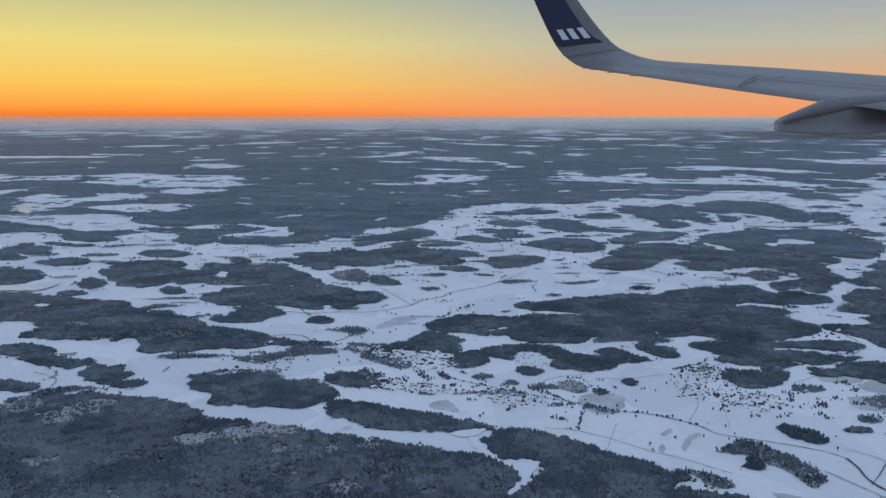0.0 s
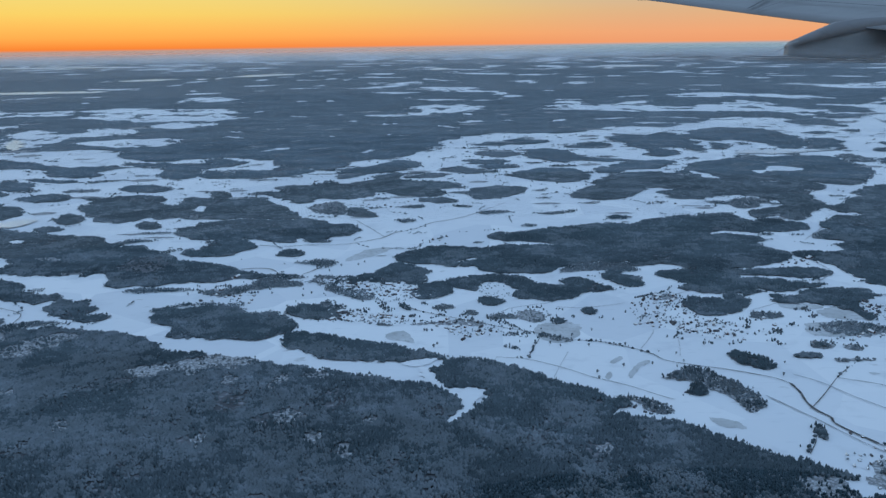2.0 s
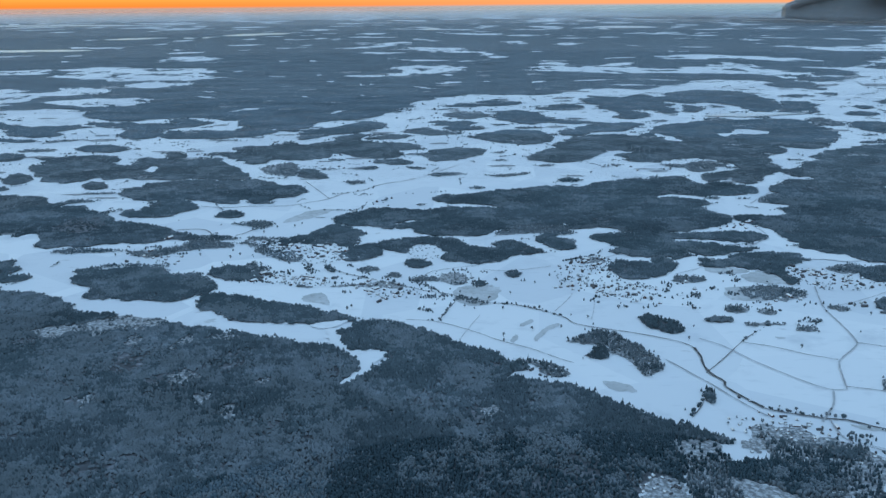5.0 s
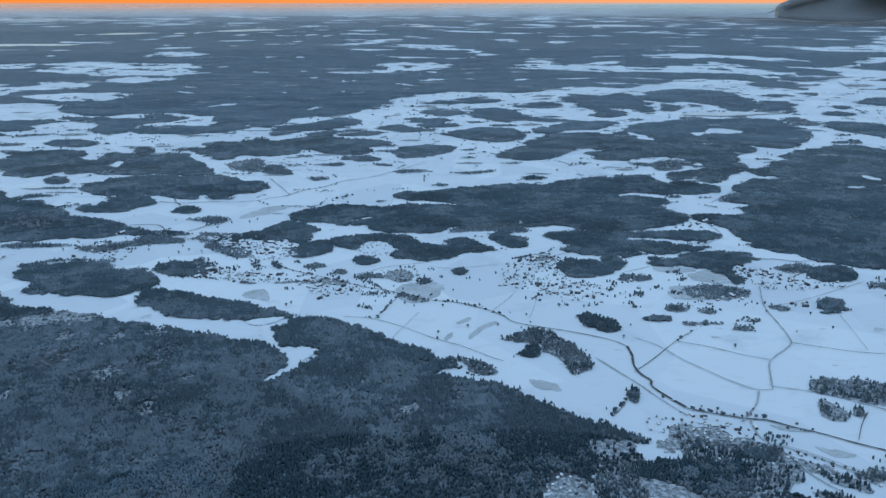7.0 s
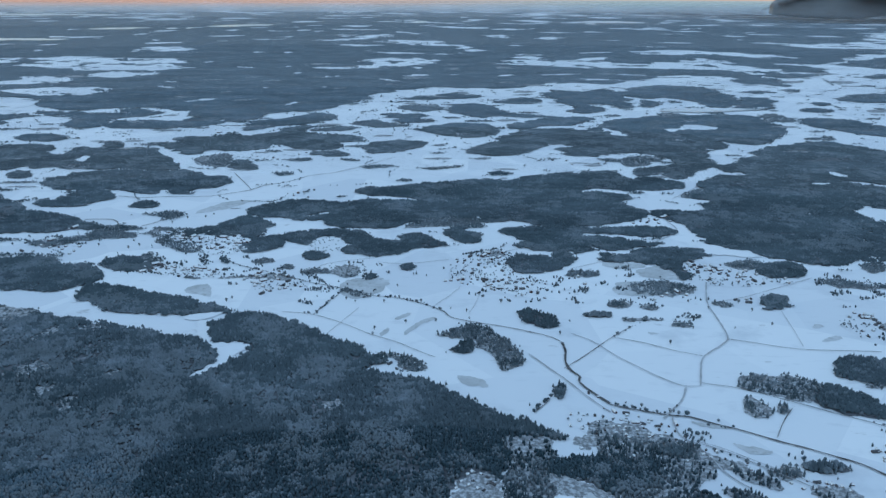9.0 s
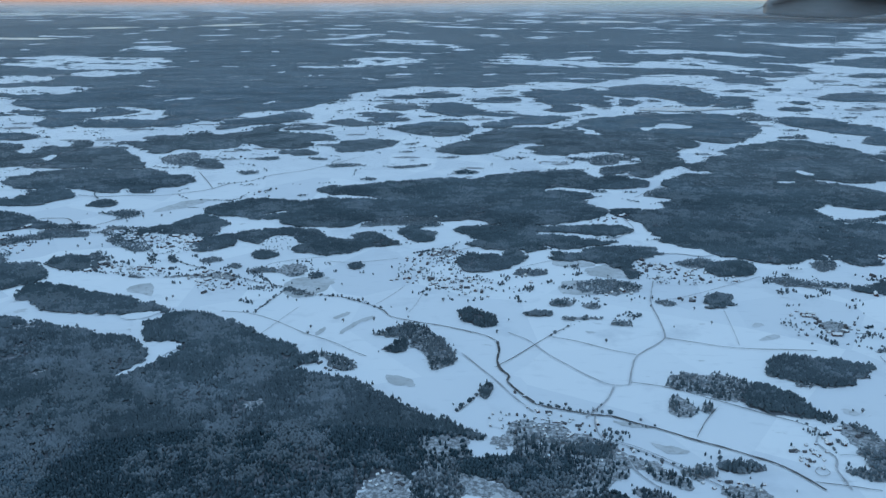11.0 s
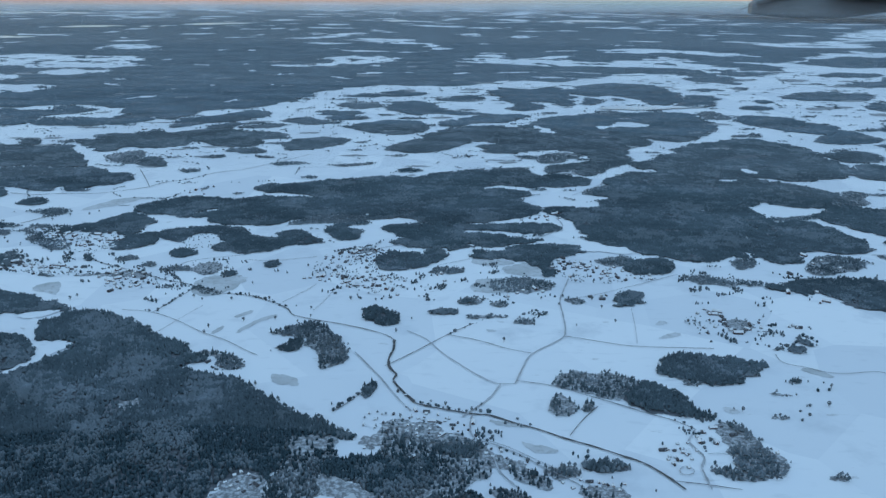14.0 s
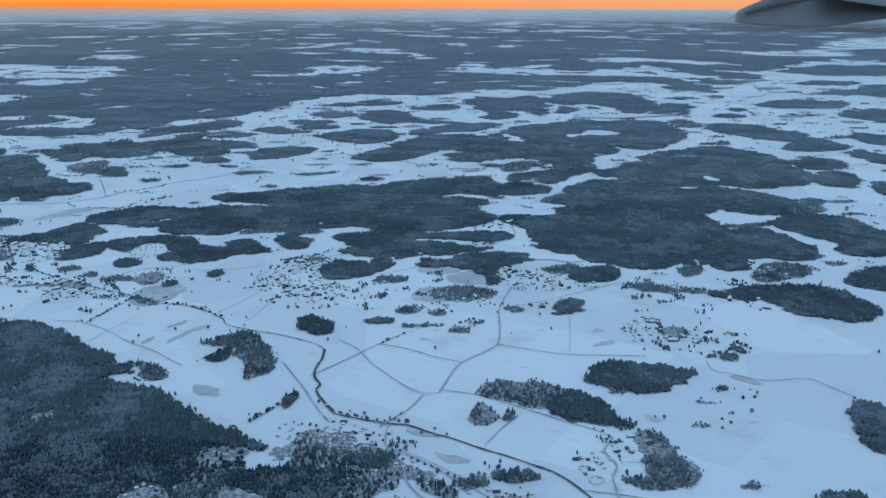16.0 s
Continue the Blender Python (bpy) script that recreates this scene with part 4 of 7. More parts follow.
# Yards round the houses.
yards((-22.5, 200.3), (-19.8, 197.3), (-17.5, 195.3), (-14.7, 193.9), (-11.6, 191.6), (-9.7, 190.2), (-8.8, 191.6), (-6.7, 189.7), (-6.4, 192.6), (-4.3, 190.7), (-3.9, 193.6), (-1.8, 191.7), (-1.4, 194.6), (0.2, 192.7), (-8.4, 187.0), (-6.1, 186.6), (-4.6, 187.9), (-18.2, 198.8), (-15.4, 197.3), (-12.5, 195.4), (-7.1, 196.5), (-4.6, 197.5), (-14.7, 172.6), (-13.1, 171.9), (-12.5, 173.4), (-15.3, 171.1), (-7.7, 172.7), (-5.8, 171.2), (-5.0, 172.4), (-3.3, 171.2), (-9.0, 171.1), (6.9, 167.6), (7.8, 168.4), (10.2, 166.9), (10.7, 169.2), (12.7, 167.0), (14.9, 167.7), (12.7, 170.7), (50.1, 165.3), (51.3, 165.7), (52.8, 166.1), (54.0, 166.8), (55.8, 166.8), (57.1, 166.1), (58.4, 165.4), (59.7, 164.0), (54.9, 163.3), (53.7, 164.0), (52.8, 178.4), (54.5, 179.2), (55.9, 178.0), (57.6, 176.0), (59.0, 174.4), (55.8, 182.6), (57.7, 183.1), (60.0, 182.7), (61.5, 175.3), (62.9, 172.2), (63.9, 185.8), (61.0, 166.9), (61.8, 165.8), (62.6, 166.2), (65.2, 162.4), (66.4, 160.7), (67.6, 162.1), (68.2, 159.4), (58.6, 162.3), (59.9, 160.6), (61.6, 162.3), (70.6, 155.8), (69.4, 158.1), (67.2, 164.9), (106.4, 178.3), (107.4, 177.1), (108.5, 175.9), (109.9, 176.8), (110.0, 174.0), (111.5, 175.2), (112.1, 172.1), (106.8, 172.0), (113.0, 170.2), (115.6, 170.6), (116.6, 169.9), (117.7, 169.2), (79.5, 168.6), (78.6, 167.9), (112.0, 155.8), (109.6, 155.4), (113.0, 156.1), (96.3, 158.4), (98.9, 159.8), (93.0, 155.2), (95.0, 157.1), (100.3, 157.9), (80.2, 164.3), (106.1, 215.4), (108.0, 217.2), (110.7, 219.0), (112.0, 220.2), (131.1, 147.0), (132.7, 147.6), (132.3, 146.2), (132.7, 143.7), (133.1, 138.7), (134.4, 138.2), (136.7, 141.4), (138.3, 140.1), (143.7, 140.7), (145.0, 140.2), (130.7, 149.0), (112.6, 98.8), (110.5, 97.2), (109.8, 99.5), (115.2, 101.7), (117.2, 101.0), (116.3, 103.5), (120.1, 102.8), (117.9, 104.7), (109.9, 95.8), (124.4, 98.3), (74.3, 113.7), (73.0, 114.9), (75.9, 109.2), (77.5, 108.1), (77.0, 106.5), (79.0, 105.7), (80.2, 106.1), (81.3, 105.0), (78.1, 103.9), (82.9, 105.0), (84.2, 105.8), (87.6, 98.8), (90.9, 95.9), (85.6, 97.8), (82.0, 103.5), (79.6, 102.7), (98.2, 91.6), (99.9, 91.2), (101.6, 89.8), (69.4, 99.0), (75.7, 104.9), (75.4, 107.3), (52.9, 91.0), (53.7, 92.5), (54.4, 93.1), (55.5, 92.7), (56.3, 91.9), (53.8, 90.2), (55.0, 89.5), (55.7, 89.1), (56.2, 90.5), (52.2, 89.5), (54.4, 91.1), (56.9, 90.5), (2.0, 241.9), (2.7, 245.6), (4.9, 244.2), (-0.4, 244.1), (6.9, 239.8), (4.2, 236.9), (7.1, 249.5), (115.4, 169.9), (117.7, 167.0), (119.3, 165.9), (121.3, 166.7), (156.9, 158.6), (155.1, 152.9), (156.6, 153.6), (151.0, 158.5), (-47.2, 186.8), (-46.7, 188.1), (-45.2, 187.2), (-43.6, 185.7), (-43.8, 188.0), (-50.0, 203.0), (-49.2, 204.6), (-40.1, 182.1), (-40.1, 184.3), (-49.9, 188.3), (-49.8, 183.8), (-40.4, 187.9), (-50.0, 193.0), (-52.6, 183.9), (10.2, 162.6), (9.4, 162.0), (12.6, 159.1), (12.0, 156.8), (13.6, 165.4), (10.3, 167.3), (8.4, 167.4), (14.9, 161.8), (16.2, 160.0), (6.2, 165.1), (8.3, 163.7), (10.5, 164.4), (9.5, 161.3), (12.2, 157.6), (13.3, 158.3), (15.0, 160.0), (16.4, 161.0), (18.0, 161.7), (105.1, 213.6), (108.3, 213.1), (111.8, 214.9), (-23.0, 200.3), (-25.7, 202.3), (107.6, 180.0), (114.2, 172.9), (118.2, 173.7), (124.9, 168.5), (133.6, 138.2), (132.3, 141.8), (156.2, 170.0), (158.1, 168.5), (164.5, 177.0), (167.3, 179.0), (165.0, 183.2), (169.0, 173.8), (131.0, 147.2), (131.7, 146.6), (132.9, 146.0), (135.1, 138.8), (135.9, 139.3), (138.8, 142.5), (144.6, 141.2), (110.8, 98.8), (112.0, 99.2), (109.8, 97.4), (112.2, 97.8), (114.9, 102.3), (116.7, 102.0), (115.3, 100.8), (104.3, 173.6), (106.4, 176.0), (107.6, 175.2), (110.6, 172.8), (113.7, 177.6), (111.9, 99.2), (110.6, 96.6), (109.9, 95.4), (110.1, 99.1), (114.8, 101.0), (117.4, 101.0), (116.0, 103.5), (119.2, 105.0), (120.2, 102.9), (87.7, 98.4), (76.4, 106.8), (77.5, 108.7), (79.2, 107.8), (80.8, 106.8), (82.0, 105.6), (74.5, 110.3), (99.4, 91.5), (101.0, 90.7), (102.5, 91.2), (-9.0, 309.2), (-6.8, 312.8), (-17.7, 302.1), (-15.3, 298.8), (-24.5, 304.2), (-20.9, 300.9), (86.8, 303.0), (89.5, 300.8), (92.7, 304.2), (94.7, 299.8), (106.4, 295.7), (109.3, 297.9), (95.9, 293.3), (-59.3, 368.5), (-54.6, 373.7), (-51.4, 380.7), (-64.1, 365.1), (-55.4, 360.4), (23.9, 362.1), (28.3, 367.0), (30.2, 357.5), (27.8, 378.9), (103.6, 214.7), (106.6, 217.6), (108.4, 216.5), (101.2, 212.9))
birch_stand((20.8, 454.8), (39.5, 464.4), (47.1, 443.0), (29.1, 434.8))
birch_stand((10.9, 143.2), (15.8, 144.6), (21.0, 138.6), (18.4, 134.2), (14.1, 136.3))
birch_stand((24.9, 124.2), (29.3, 128.4), (34.8, 122.4), (32.3, 115.3), (28.2, 117.0))
birch_stand((19.7, 114.1), (25.1, 116.0), (32.5, 109.4), (32.5, 102.1), (25.1, 104.8))
birch_stand((36.2, 102.8), (41.8, 105.8), (47.3, 98.9), (45.1, 92.8), (39.3, 95.1))
birch_stand((-51.3, 117.4), (-44.6, 121.3), (-31.8, 113.4), (-29.0, 102.1), (-37.6, 100.8), (-46.7, 106.9))
birch_stand((-36.4, 130.4), (-29.6, 134.8), (-19.9, 130.0), (-20.7, 122.0), (-30.4, 122.2))
birch_stand((-13.3, 102.7), (-5.6, 105.7), (0.4, 99.7), (-1.4, 92.0), (-9.3, 93.2))
birch_stand((-65.0, 149.9), (-59.2, 152.6), (-53.2, 144.5), (-58.9, 142.2))
birch_stand((-0.5, 116.4), (6.7, 118.2), (10.9, 111.2), (6.1, 106.5), (0.5, 109.7))
# Woods of spruce and pine.
wood((-135.3, 323.0), (-125.8, 327.3), (-116.1, 325.0), (-110.9, 318.7), (-108.7, 310.1), (-102.8, 304.3), (-100.5, 308.0), (-101.3, 316.5), (-101.8, 321.5), (-93.8, 319.3), (-87.0, 319.5), (-81.5, 318.4), (-76.6, 322.4), (-67.6, 313.9), (-58.6, 302.4), (-51.5, 290.5), (-46.8, 280.5), (-53.6, 278.3), (-63.3, 279.9), (-69.8, 280.7), (-76.0, 278.5), (-84.0, 287.4), (-91.3, 285.1), (-98.1, 278.8), (-103.0, 283.7), (-106.0, 279.5), (-108.9, 275.5), (-121.3, 276.1), (-149.1, 322.5))
wood((-139.8, 343.6), (-140.8, 351.1), (-134.1, 352.9), (-125.8, 351.7), (-118.5, 345.9), (-117.0, 338.7), (-125.2, 335.5), (-133.1, 336.7))
wood((-94.4, 327.1), (-93.6, 335.3), (-88.3, 331.3), (-83.9, 322.2), (-88.7, 320.7))
wood((-103.1, 270.1), (-102.4, 274.8), (-98.0, 274.0), (-93.7, 267.6), (-95.2, 263.1), (-99.4, 264.7))
wood((-83.4, 254.9), (-83.7, 265.2), (-79.4, 272.7), (-72.7, 275.7), (-67.0, 278.8), (-59.6, 278.1), (-48.9, 276.5), (-43.6, 278.6), (-38.1, 274.0), (-32.9, 266.8), (-28.6, 268.7), (-23.1, 262.7), (-23.2, 257.6), (-24.7, 251.8), (-29.9, 250.8), (-32.4, 244.5), (-36.6, 243.6), (-39.3, 249.0), (-41.8, 247.3), (-41.1, 242.7), (-45.1, 242.6), (-51.6, 245.5), (-56.1, 247.7), (-61.2, 249.1), (-66.3, 248.1), (-70.4, 247.2), (-75.3, 247.9), (-79.9, 251.7))
wood((-69.2, 243.4), (-66.3, 248.1), (-61.2, 249.1), (-53.6, 241.6), (-52.1, 235.8), (-55.7, 232.2), (-56.9, 227.4), (-61.3, 226.0), (-67.4, 226.5), (-72.2, 228.3), (-73.2, 233.8), (-69.3, 233.9), (-70.2, 237.5), (-68.0, 238.3))
wood((-42.9, 227.8), (-42.8, 231.9), (-39.1, 233.4), (-35.9, 229.4), (-36.1, 225.4), (-40.2, 225.3))
wood((-99.0, 238.8), (-86.6, 235.5), (-81.3, 232.2), (-74.8, 226.3), (-70.9, 221.2), (-66.1, 220.7), (-58.7, 217.2), (-51.5, 212.0), (-45.9, 208.1), (-41.5, 204.9), (-42.3, 203.3), (-44.2, 202.7), (-48.7, 202.6), (-52.1, 200.4), (-57.5, 199.2), (-66.0, 198.4), (-74.1, 197.2))
wood((-7.4, 223.0), (-6.2, 228.2), (-1.2, 232.4), (3.9, 236.8), (10.2, 235.5), (17.3, 233.6), (23.7, 237.3), (32.4, 236.9), (41.9, 236.5), (51.3, 235.3), (59.7, 229.4), (59.3, 216.2), (51.4, 217.8), (45.1, 216.4), (42.0, 214.0), (38.3, 209.9), (34.8, 205.9), (27.2, 206.3), (21.0, 207.2), (17.3, 209.3), (16.1, 213.9), (12.0, 213.2), (12.3, 217.9), (17.6, 219.9), (14.8, 222.3), (10.8, 217.3), (10.1, 212.5), (3.9, 215.9), (-0.9, 216.4), (-6.1, 219.3))
wood((20.4, 247.6), (22.0, 252.4), (30.9, 255.1), (40.0, 258.7), (49.4, 262.3), (60.8, 265.3), (68.5, 264.6), (75.5, 269.3), (81.8, 274.0), (89.1, 277.1), (97.4, 279.2), (103.6, 280.4), (108.7, 280.6), (109.6, 274.9), (111.6, 268.6), (119.6, 271.6), (125.3, 267.3), (128.9, 261.4), (125.3, 254.7), (115.0, 252.0), (105.9, 251.7), (97.1, 253.9), (92.9, 249.8), (99.7, 247.7), (105.5, 245.6), (107.0, 241.2), (102.8, 236.8), (104.8, 230.1), (108.3, 225.0), (105.8, 219.9), (101.2, 215.1), (94.7, 212.0), (89.8, 210.2), (81.9, 208.8), (73.6, 209.7), (73.2, 213.1), (67.0, 214.1), (59.2, 212.7), (58.8, 226.1), (51.3, 233.9), (41.8, 237.2), (37.4, 239.9), (32.0, 241.9), (24.8, 243.2))
birch_stand((75.5, 220.3), (84.2, 225.6), (92.0, 223.3), (92.9, 214.8), (88.2, 210.1), (80.5, 209.9), (74.7, 213.2))
wood((88.5, 206.8), (91.8, 208.6), (97.0, 208.1), (103.4, 209.4), (109.1, 207.9), (110.9, 205.3), (109.4, 201.6), (105.7, 200.4), (99.7, 199.8), (94.3, 202.2), (90.0, 202.6), (87.9, 203.6))
wood((82.0, 198.3), (88.1, 200.0), (93.6, 198.6), (98.9, 196.3), (101.2, 193.9), (105.7, 195.0), (102.2, 192.0), (96.1, 190.0), (90.2, 188.0), (85.1, 190.6))
wood((8.0, 199.9), (11.2, 202.6), (17.0, 203.8), (21.4, 204.5), (27.7, 202.0), (30.1, 200.5), (30.9, 196.9), (34.2, 195.0), (37.1, 194.6), (39.0, 199.7), (42.5, 201.9), (45.6, 198.3), (49.3, 193.5), (50.1, 191.1), (47.3, 189.6), (42.4, 188.6), (39.4, 185.3), (36.6, 183.1), (32.6, 182.1), (29.7, 183.8), (25.9, 184.1), (24.5, 194.3), (20.0, 198.7), (16.7, 196.6), (15.6, 190.7), (11.7, 192.5), (8.0, 196.3))
wood((49.9, 205.2), (52.2, 208.0), (56.0, 206.5), (58.7, 197.7), (57.9, 193.7), (54.3, 193.6), (51.4, 197.5), (49.2, 201.5))
wood((63.4, 204.0), (66.6, 207.3), (74.3, 208.6), (81.9, 208.8), (87.9, 207.9), (88.5, 202.6), (82.0, 198.8), (85.8, 190.6), (87.4, 187.9), (78.9, 186.4), (72.2, 187.5), (69.6, 189.8), (66.3, 192.0), (70.2, 196.0), (66.9, 200.4))
wood((-71.5, 327.9), (-68.7, 333.4), (-62.5, 336.4), (-70.4, 341.8), (-66.2, 347.8), (-56.3, 348.2), (-48.0, 354.6), (-39.7, 351.8), (-33.6, 358.2), (-22.1, 365.1), (-10.6, 359.1), (-0.2, 357.9), (9.5, 352.1), (11.7, 343.3), (7.4, 338.9), (2.9, 336.0), (4.4, 325.3), (-0.4, 318.7), (-7.7, 321.0), (-13.7, 322.1), (-18.5, 328.4), (-24.9, 330.9), (-25.2, 321.7), (-30.8, 316.4), (-39.5, 314.9), (-46.2, 318.4), (-50.0, 308.5), (-54.4, 308.3), (-59.2, 317.9), (-65.3, 320.3))
wood((-4.3, 314.9), (3.4, 316.4), (10.5, 310.5), (7.2, 305.7), (0.4, 306.7), (-4.6, 310.0))
wood((-30.1, 284.0), (-31.8, 296.6), (-26.9, 296.7), (-21.4, 287.3), (-18.1, 280.4), (-23.8, 280.2))
wood((15.3, 328.3), (19.5, 339.3), (31.4, 342.6), (39.4, 340.1), (39.2, 331.8), (34.8, 323.7), (28.4, 316.0), (20.7, 313.3), (17.1, 315.6))
wood((33.6, 373.8), (42.7, 384.6), (50.9, 392.2), (64.9, 392.8), (72.3, 375.3), (73.0, 363.8), (66.2, 354.2), (58.5, 350.9), (51.0, 355.2), (40.6, 362.6))
wood((12.7, 429.2), (20.6, 425.1), (35.8, 423.6), (35.5, 415.1), (26.2, 408.6), (15.7, 412.3))
wood((22.1, 404.5), (33.3, 410.9), (42.4, 399.4), (34.1, 393.4), (24.2, 394.9))
wood((-48.0, 374.1), (-48.9, 393.9), (-43.2, 399.9), (-35.5, 404.1), (-28.8, 414.6), (-21.8, 425.5), (-11.8, 419.5), (-8.3, 405.2), (-14.2, 397.2), (-20.6, 385.8), (-30.8, 381.8), (-39.2, 371.1), (-44.5, 365.9))
wood((-28.7, 371.5), (-23.7, 380.3), (-17.3, 382.3), (-16.2, 368.6), (-24.4, 363.4))
birch_stand((0.9, 390.3), (8.2, 400.0), (23.1, 391.1), (22.5, 380.3), (7.2, 383.2))
birch_stand((-15.2, 370.3), (-3.2, 379.3), (8.0, 376.3), (-1.3, 365.9), (-12.0, 367.1))
regrown((48.5, 446.8), (55.6, 467.1), (67.2, 467.6), (74.8, 452.8), (81.2, 429.8), (92.9, 423.8), (105.4, 415.9), (91.9, 413.3), (80.4, 417.0), (71.6, 418.7), (65.5, 412.2), (56.8, 422.3), (49.9, 433.0))
wood((78.6, 389.6), (89.3, 401.3), (100.7, 413.7), (112.8, 416.2), (121.9, 414.5), (117.3, 398.6), (105.9, 387.1), (97.6, 386.8), (91.8, 383.0), (88.4, 375.9), (79.0, 375.6))
wood((56.8, 319.4), (62.9, 329.9), (68.6, 341.1), (77.9, 359.3), (86.7, 372.5), (100.7, 378.1), (115.0, 375.2), (122.5, 387.7), (131.4, 403.0), (144.5, 413.4), (157.8, 420.1), (170.4, 422.7), (183.1, 425.4), (199.0, 428.2), (208.9, 422.2), (210.2, 402.3), (212.9, 391.2), (207.5, 373.7), (196.2, 357.5), (187.0, 342.5), (179.3, 336.7), (172.3, 340.6), (167.5, 344.7), (166.8, 333.6), (160.3, 324.3), (157.5, 328.0), (152.8, 316.6), (151.5, 303.8), (148.5, 292.9), (142.0, 284.6), (136.3, 278.6), (130.7, 269.2), (126.0, 270.0), (124.2, 278.2), (117.9, 272.4), (115.1, 276.0), (117.4, 283.8), (123.5, 288.0), (130.8, 292.3), (135.1, 296.7), (134.2, 305.4), (127.6, 314.5), (119.0, 316.7), (109.1, 311.5), (99.8, 308.9), (97.0, 315.9), (100.1, 336.7), (95.3, 335.1), (86.0, 325.5), (81.8, 317.8), (78.0, 312.8), (68.8, 307.8), (60.1, 312.2))
regrown((159.8, 517.5), (180.8, 562.7), (196.5, 578.7), (211.8, 575.6), (226.7, 565.0), (226.8, 540.3), (229.8, 520.8), (228.0, 499.6), (215.8, 468.9), (202.6, 458.3), (197.6, 463.1), (198.9, 484.1), (190.7, 497.8), (180.6, 506.2), (173.1, 497.0), (166.2, 505.5))
regrown((211.7, 458.7), (223.8, 482.5), (237.9, 488.6), (235.6, 464.7), (229.2, 452.2), (218.6, 449.3))
regrown((108.6, 515.1), (122.9, 542.0), (136.7, 532.5), (151.0, 550.4), (158.7, 540.4), (158.0, 505.2), (159.0, 474.3), (148.9, 451.1), (144.9, 463.3), (137.0, 470.7), (127.9, 465.1), (136.3, 455.4), (133.9, 438.8), (124.1, 431.6), (115.5, 435.7), (121.4, 454.8), (117.0, 469.8), (114.0, 485.8), (112.6, 503.1))
regrown((160.3, 466.5), (167.6, 488.2), (173.1, 483.0), (170.6, 464.4), (162.9, 454.1))
wood((147.9, 291.1), (152.9, 293.3), (159.1, 297.7), (164.7, 308.0), (172.2, 311.6), (171.8, 319.0), (182.5, 329.4), (192.8, 336.4), (205.2, 345.1), (216.5, 342.4), (222.5, 332.7), (227.1, 323.5), (227.5, 313.5), (226.2, 302.9), (226.6, 294.1), (227.0, 285.8), (225.5, 276.0), (217.5, 269.4), (210.5, 266.7), (204.0, 264.9), (197.9, 261.4), (192.6, 264.8), (185.9, 267.4), (187.8, 262.1), (195.0, 256.3), (198.5, 251.5), (201.9, 246.9), (201.7, 242.4), (194.6, 233.8), (193.9, 228.4), (188.4, 227.0), (182.3, 228.3), (178.3, 230.9), (176.3, 232.3), (174.7, 235.0), (172.0, 230.9), (167.9, 226.9), (168.3, 221.8), (169.1, 217.5), (168.4, 210.0), (162.0, 204.5), (154.8, 193.4), (152.2, 180.8), (147.4, 182.5), (143.8, 179.1), (140.9, 177.9), (137.0, 177.8), (133.5, 179.9), (130.2, 182.8), (127.6, 183.3), (124.2, 186.3), (120.0, 189.9), (117.7, 193.2), (115.0, 200.6), (114.9, 209.7), (111.4, 216.6), (108.7, 222.7), (111.6, 227.8), (121.1, 225.3), (125.5, 227.9), (126.3, 233.3), (130.6, 238.9), (125.0, 241.8), (129.3, 247.8), (133.5, 251.8), (133.0, 259.9), (139.2, 268.7), (145.2, 275.2), (153.5, 275.3), (154.4, 281.1), (148.7, 281.0))
wood((154.8, 193.4), (162.0, 204.5), (168.2, 209.5), (171.1, 211.2), (174.8, 212.9), (179.3, 212.3), (182.0, 207.9), (183.5, 201.0), (184.9, 194.5), (183.9, 187.9), (179.2, 185.2), (174.8, 184.3), (172.5, 185.2), (168.9, 186.5), (163.7, 183.4), (162.9, 177.9), (158.6, 176.7), (155.1, 177.9), (154.6, 182.1), (152.2, 180.8))
wood((226.8, 403.2), (234.4, 415.5), (242.7, 415.7), (255.1, 409.7), (263.4, 388.6), (267.5, 367.8), (270.1, 352.0), (267.4, 341.7), (257.3, 335.9), (249.5, 334.4), (238.6, 337.0), (239.7, 344.1), (252.0, 356.3), (248.2, 359.4), (240.5, 365.7), (233.8, 375.7), (228.8, 384.4), (225.7, 389.8))
wood((227.6, 311.1), (235.4, 313.6), (244.4, 318.6), (248.9, 313.8), (248.1, 303.2), (242.6, 296.5), (233.0, 294.2), (228.1, 297.4))
wood((232.5, 291.0), (239.9, 291.1), (239.9, 279.0), (231.8, 265.1), (225.1, 265.1), (222.4, 269.5), (227.2, 281.8))
regrown((286.3, 376.5), (295.0, 385.5), (303.4, 376.8), (309.1, 371.8), (295.4, 347.9), (289.1, 350.8), (282.7, 356.8))
wood((263.2, 333.2), (272.6, 337.5), (274.4, 324.1), (275.9, 317.8), (269.1, 305.7), (261.5, 308.0), (261.2, 320.1))
wood((239.9, 271.5), (245.9, 272.5), (248.7, 269.7), (239.0, 252.6), (233.9, 256.7))
wood((182.4, 217.0), (187.1, 221.9), (193.9, 228.4), (199.8, 230.4), (203.2, 227.1), (208.2, 224.0), (209.8, 217.8), (211.7, 210.3), (214.3, 203.7), (204.4, 186.7), (199.9, 188.9), (193.9, 187.5), (189.8, 190.2), (190.5, 194.5), (193.9, 198.5), (189.1, 203.6), (186.0, 210.1))
wood((121.1, 175.8), (127.0, 179.9), (132.1, 179.1), (131.9, 173.8), (128.8, 170.0), (123.7, 168.9), (120.3, 171.1))
wood((114.7, 121.6), (116.1, 125.1), (118.5, 128.1), (122.0, 128.8), (126.4, 127.2), (133.3, 125.7), (132.3, 123.7), (129.2, 120.6), (125.8, 118.3), (123.0, 117.8), (118.9, 118.9), (116.5, 120.4))
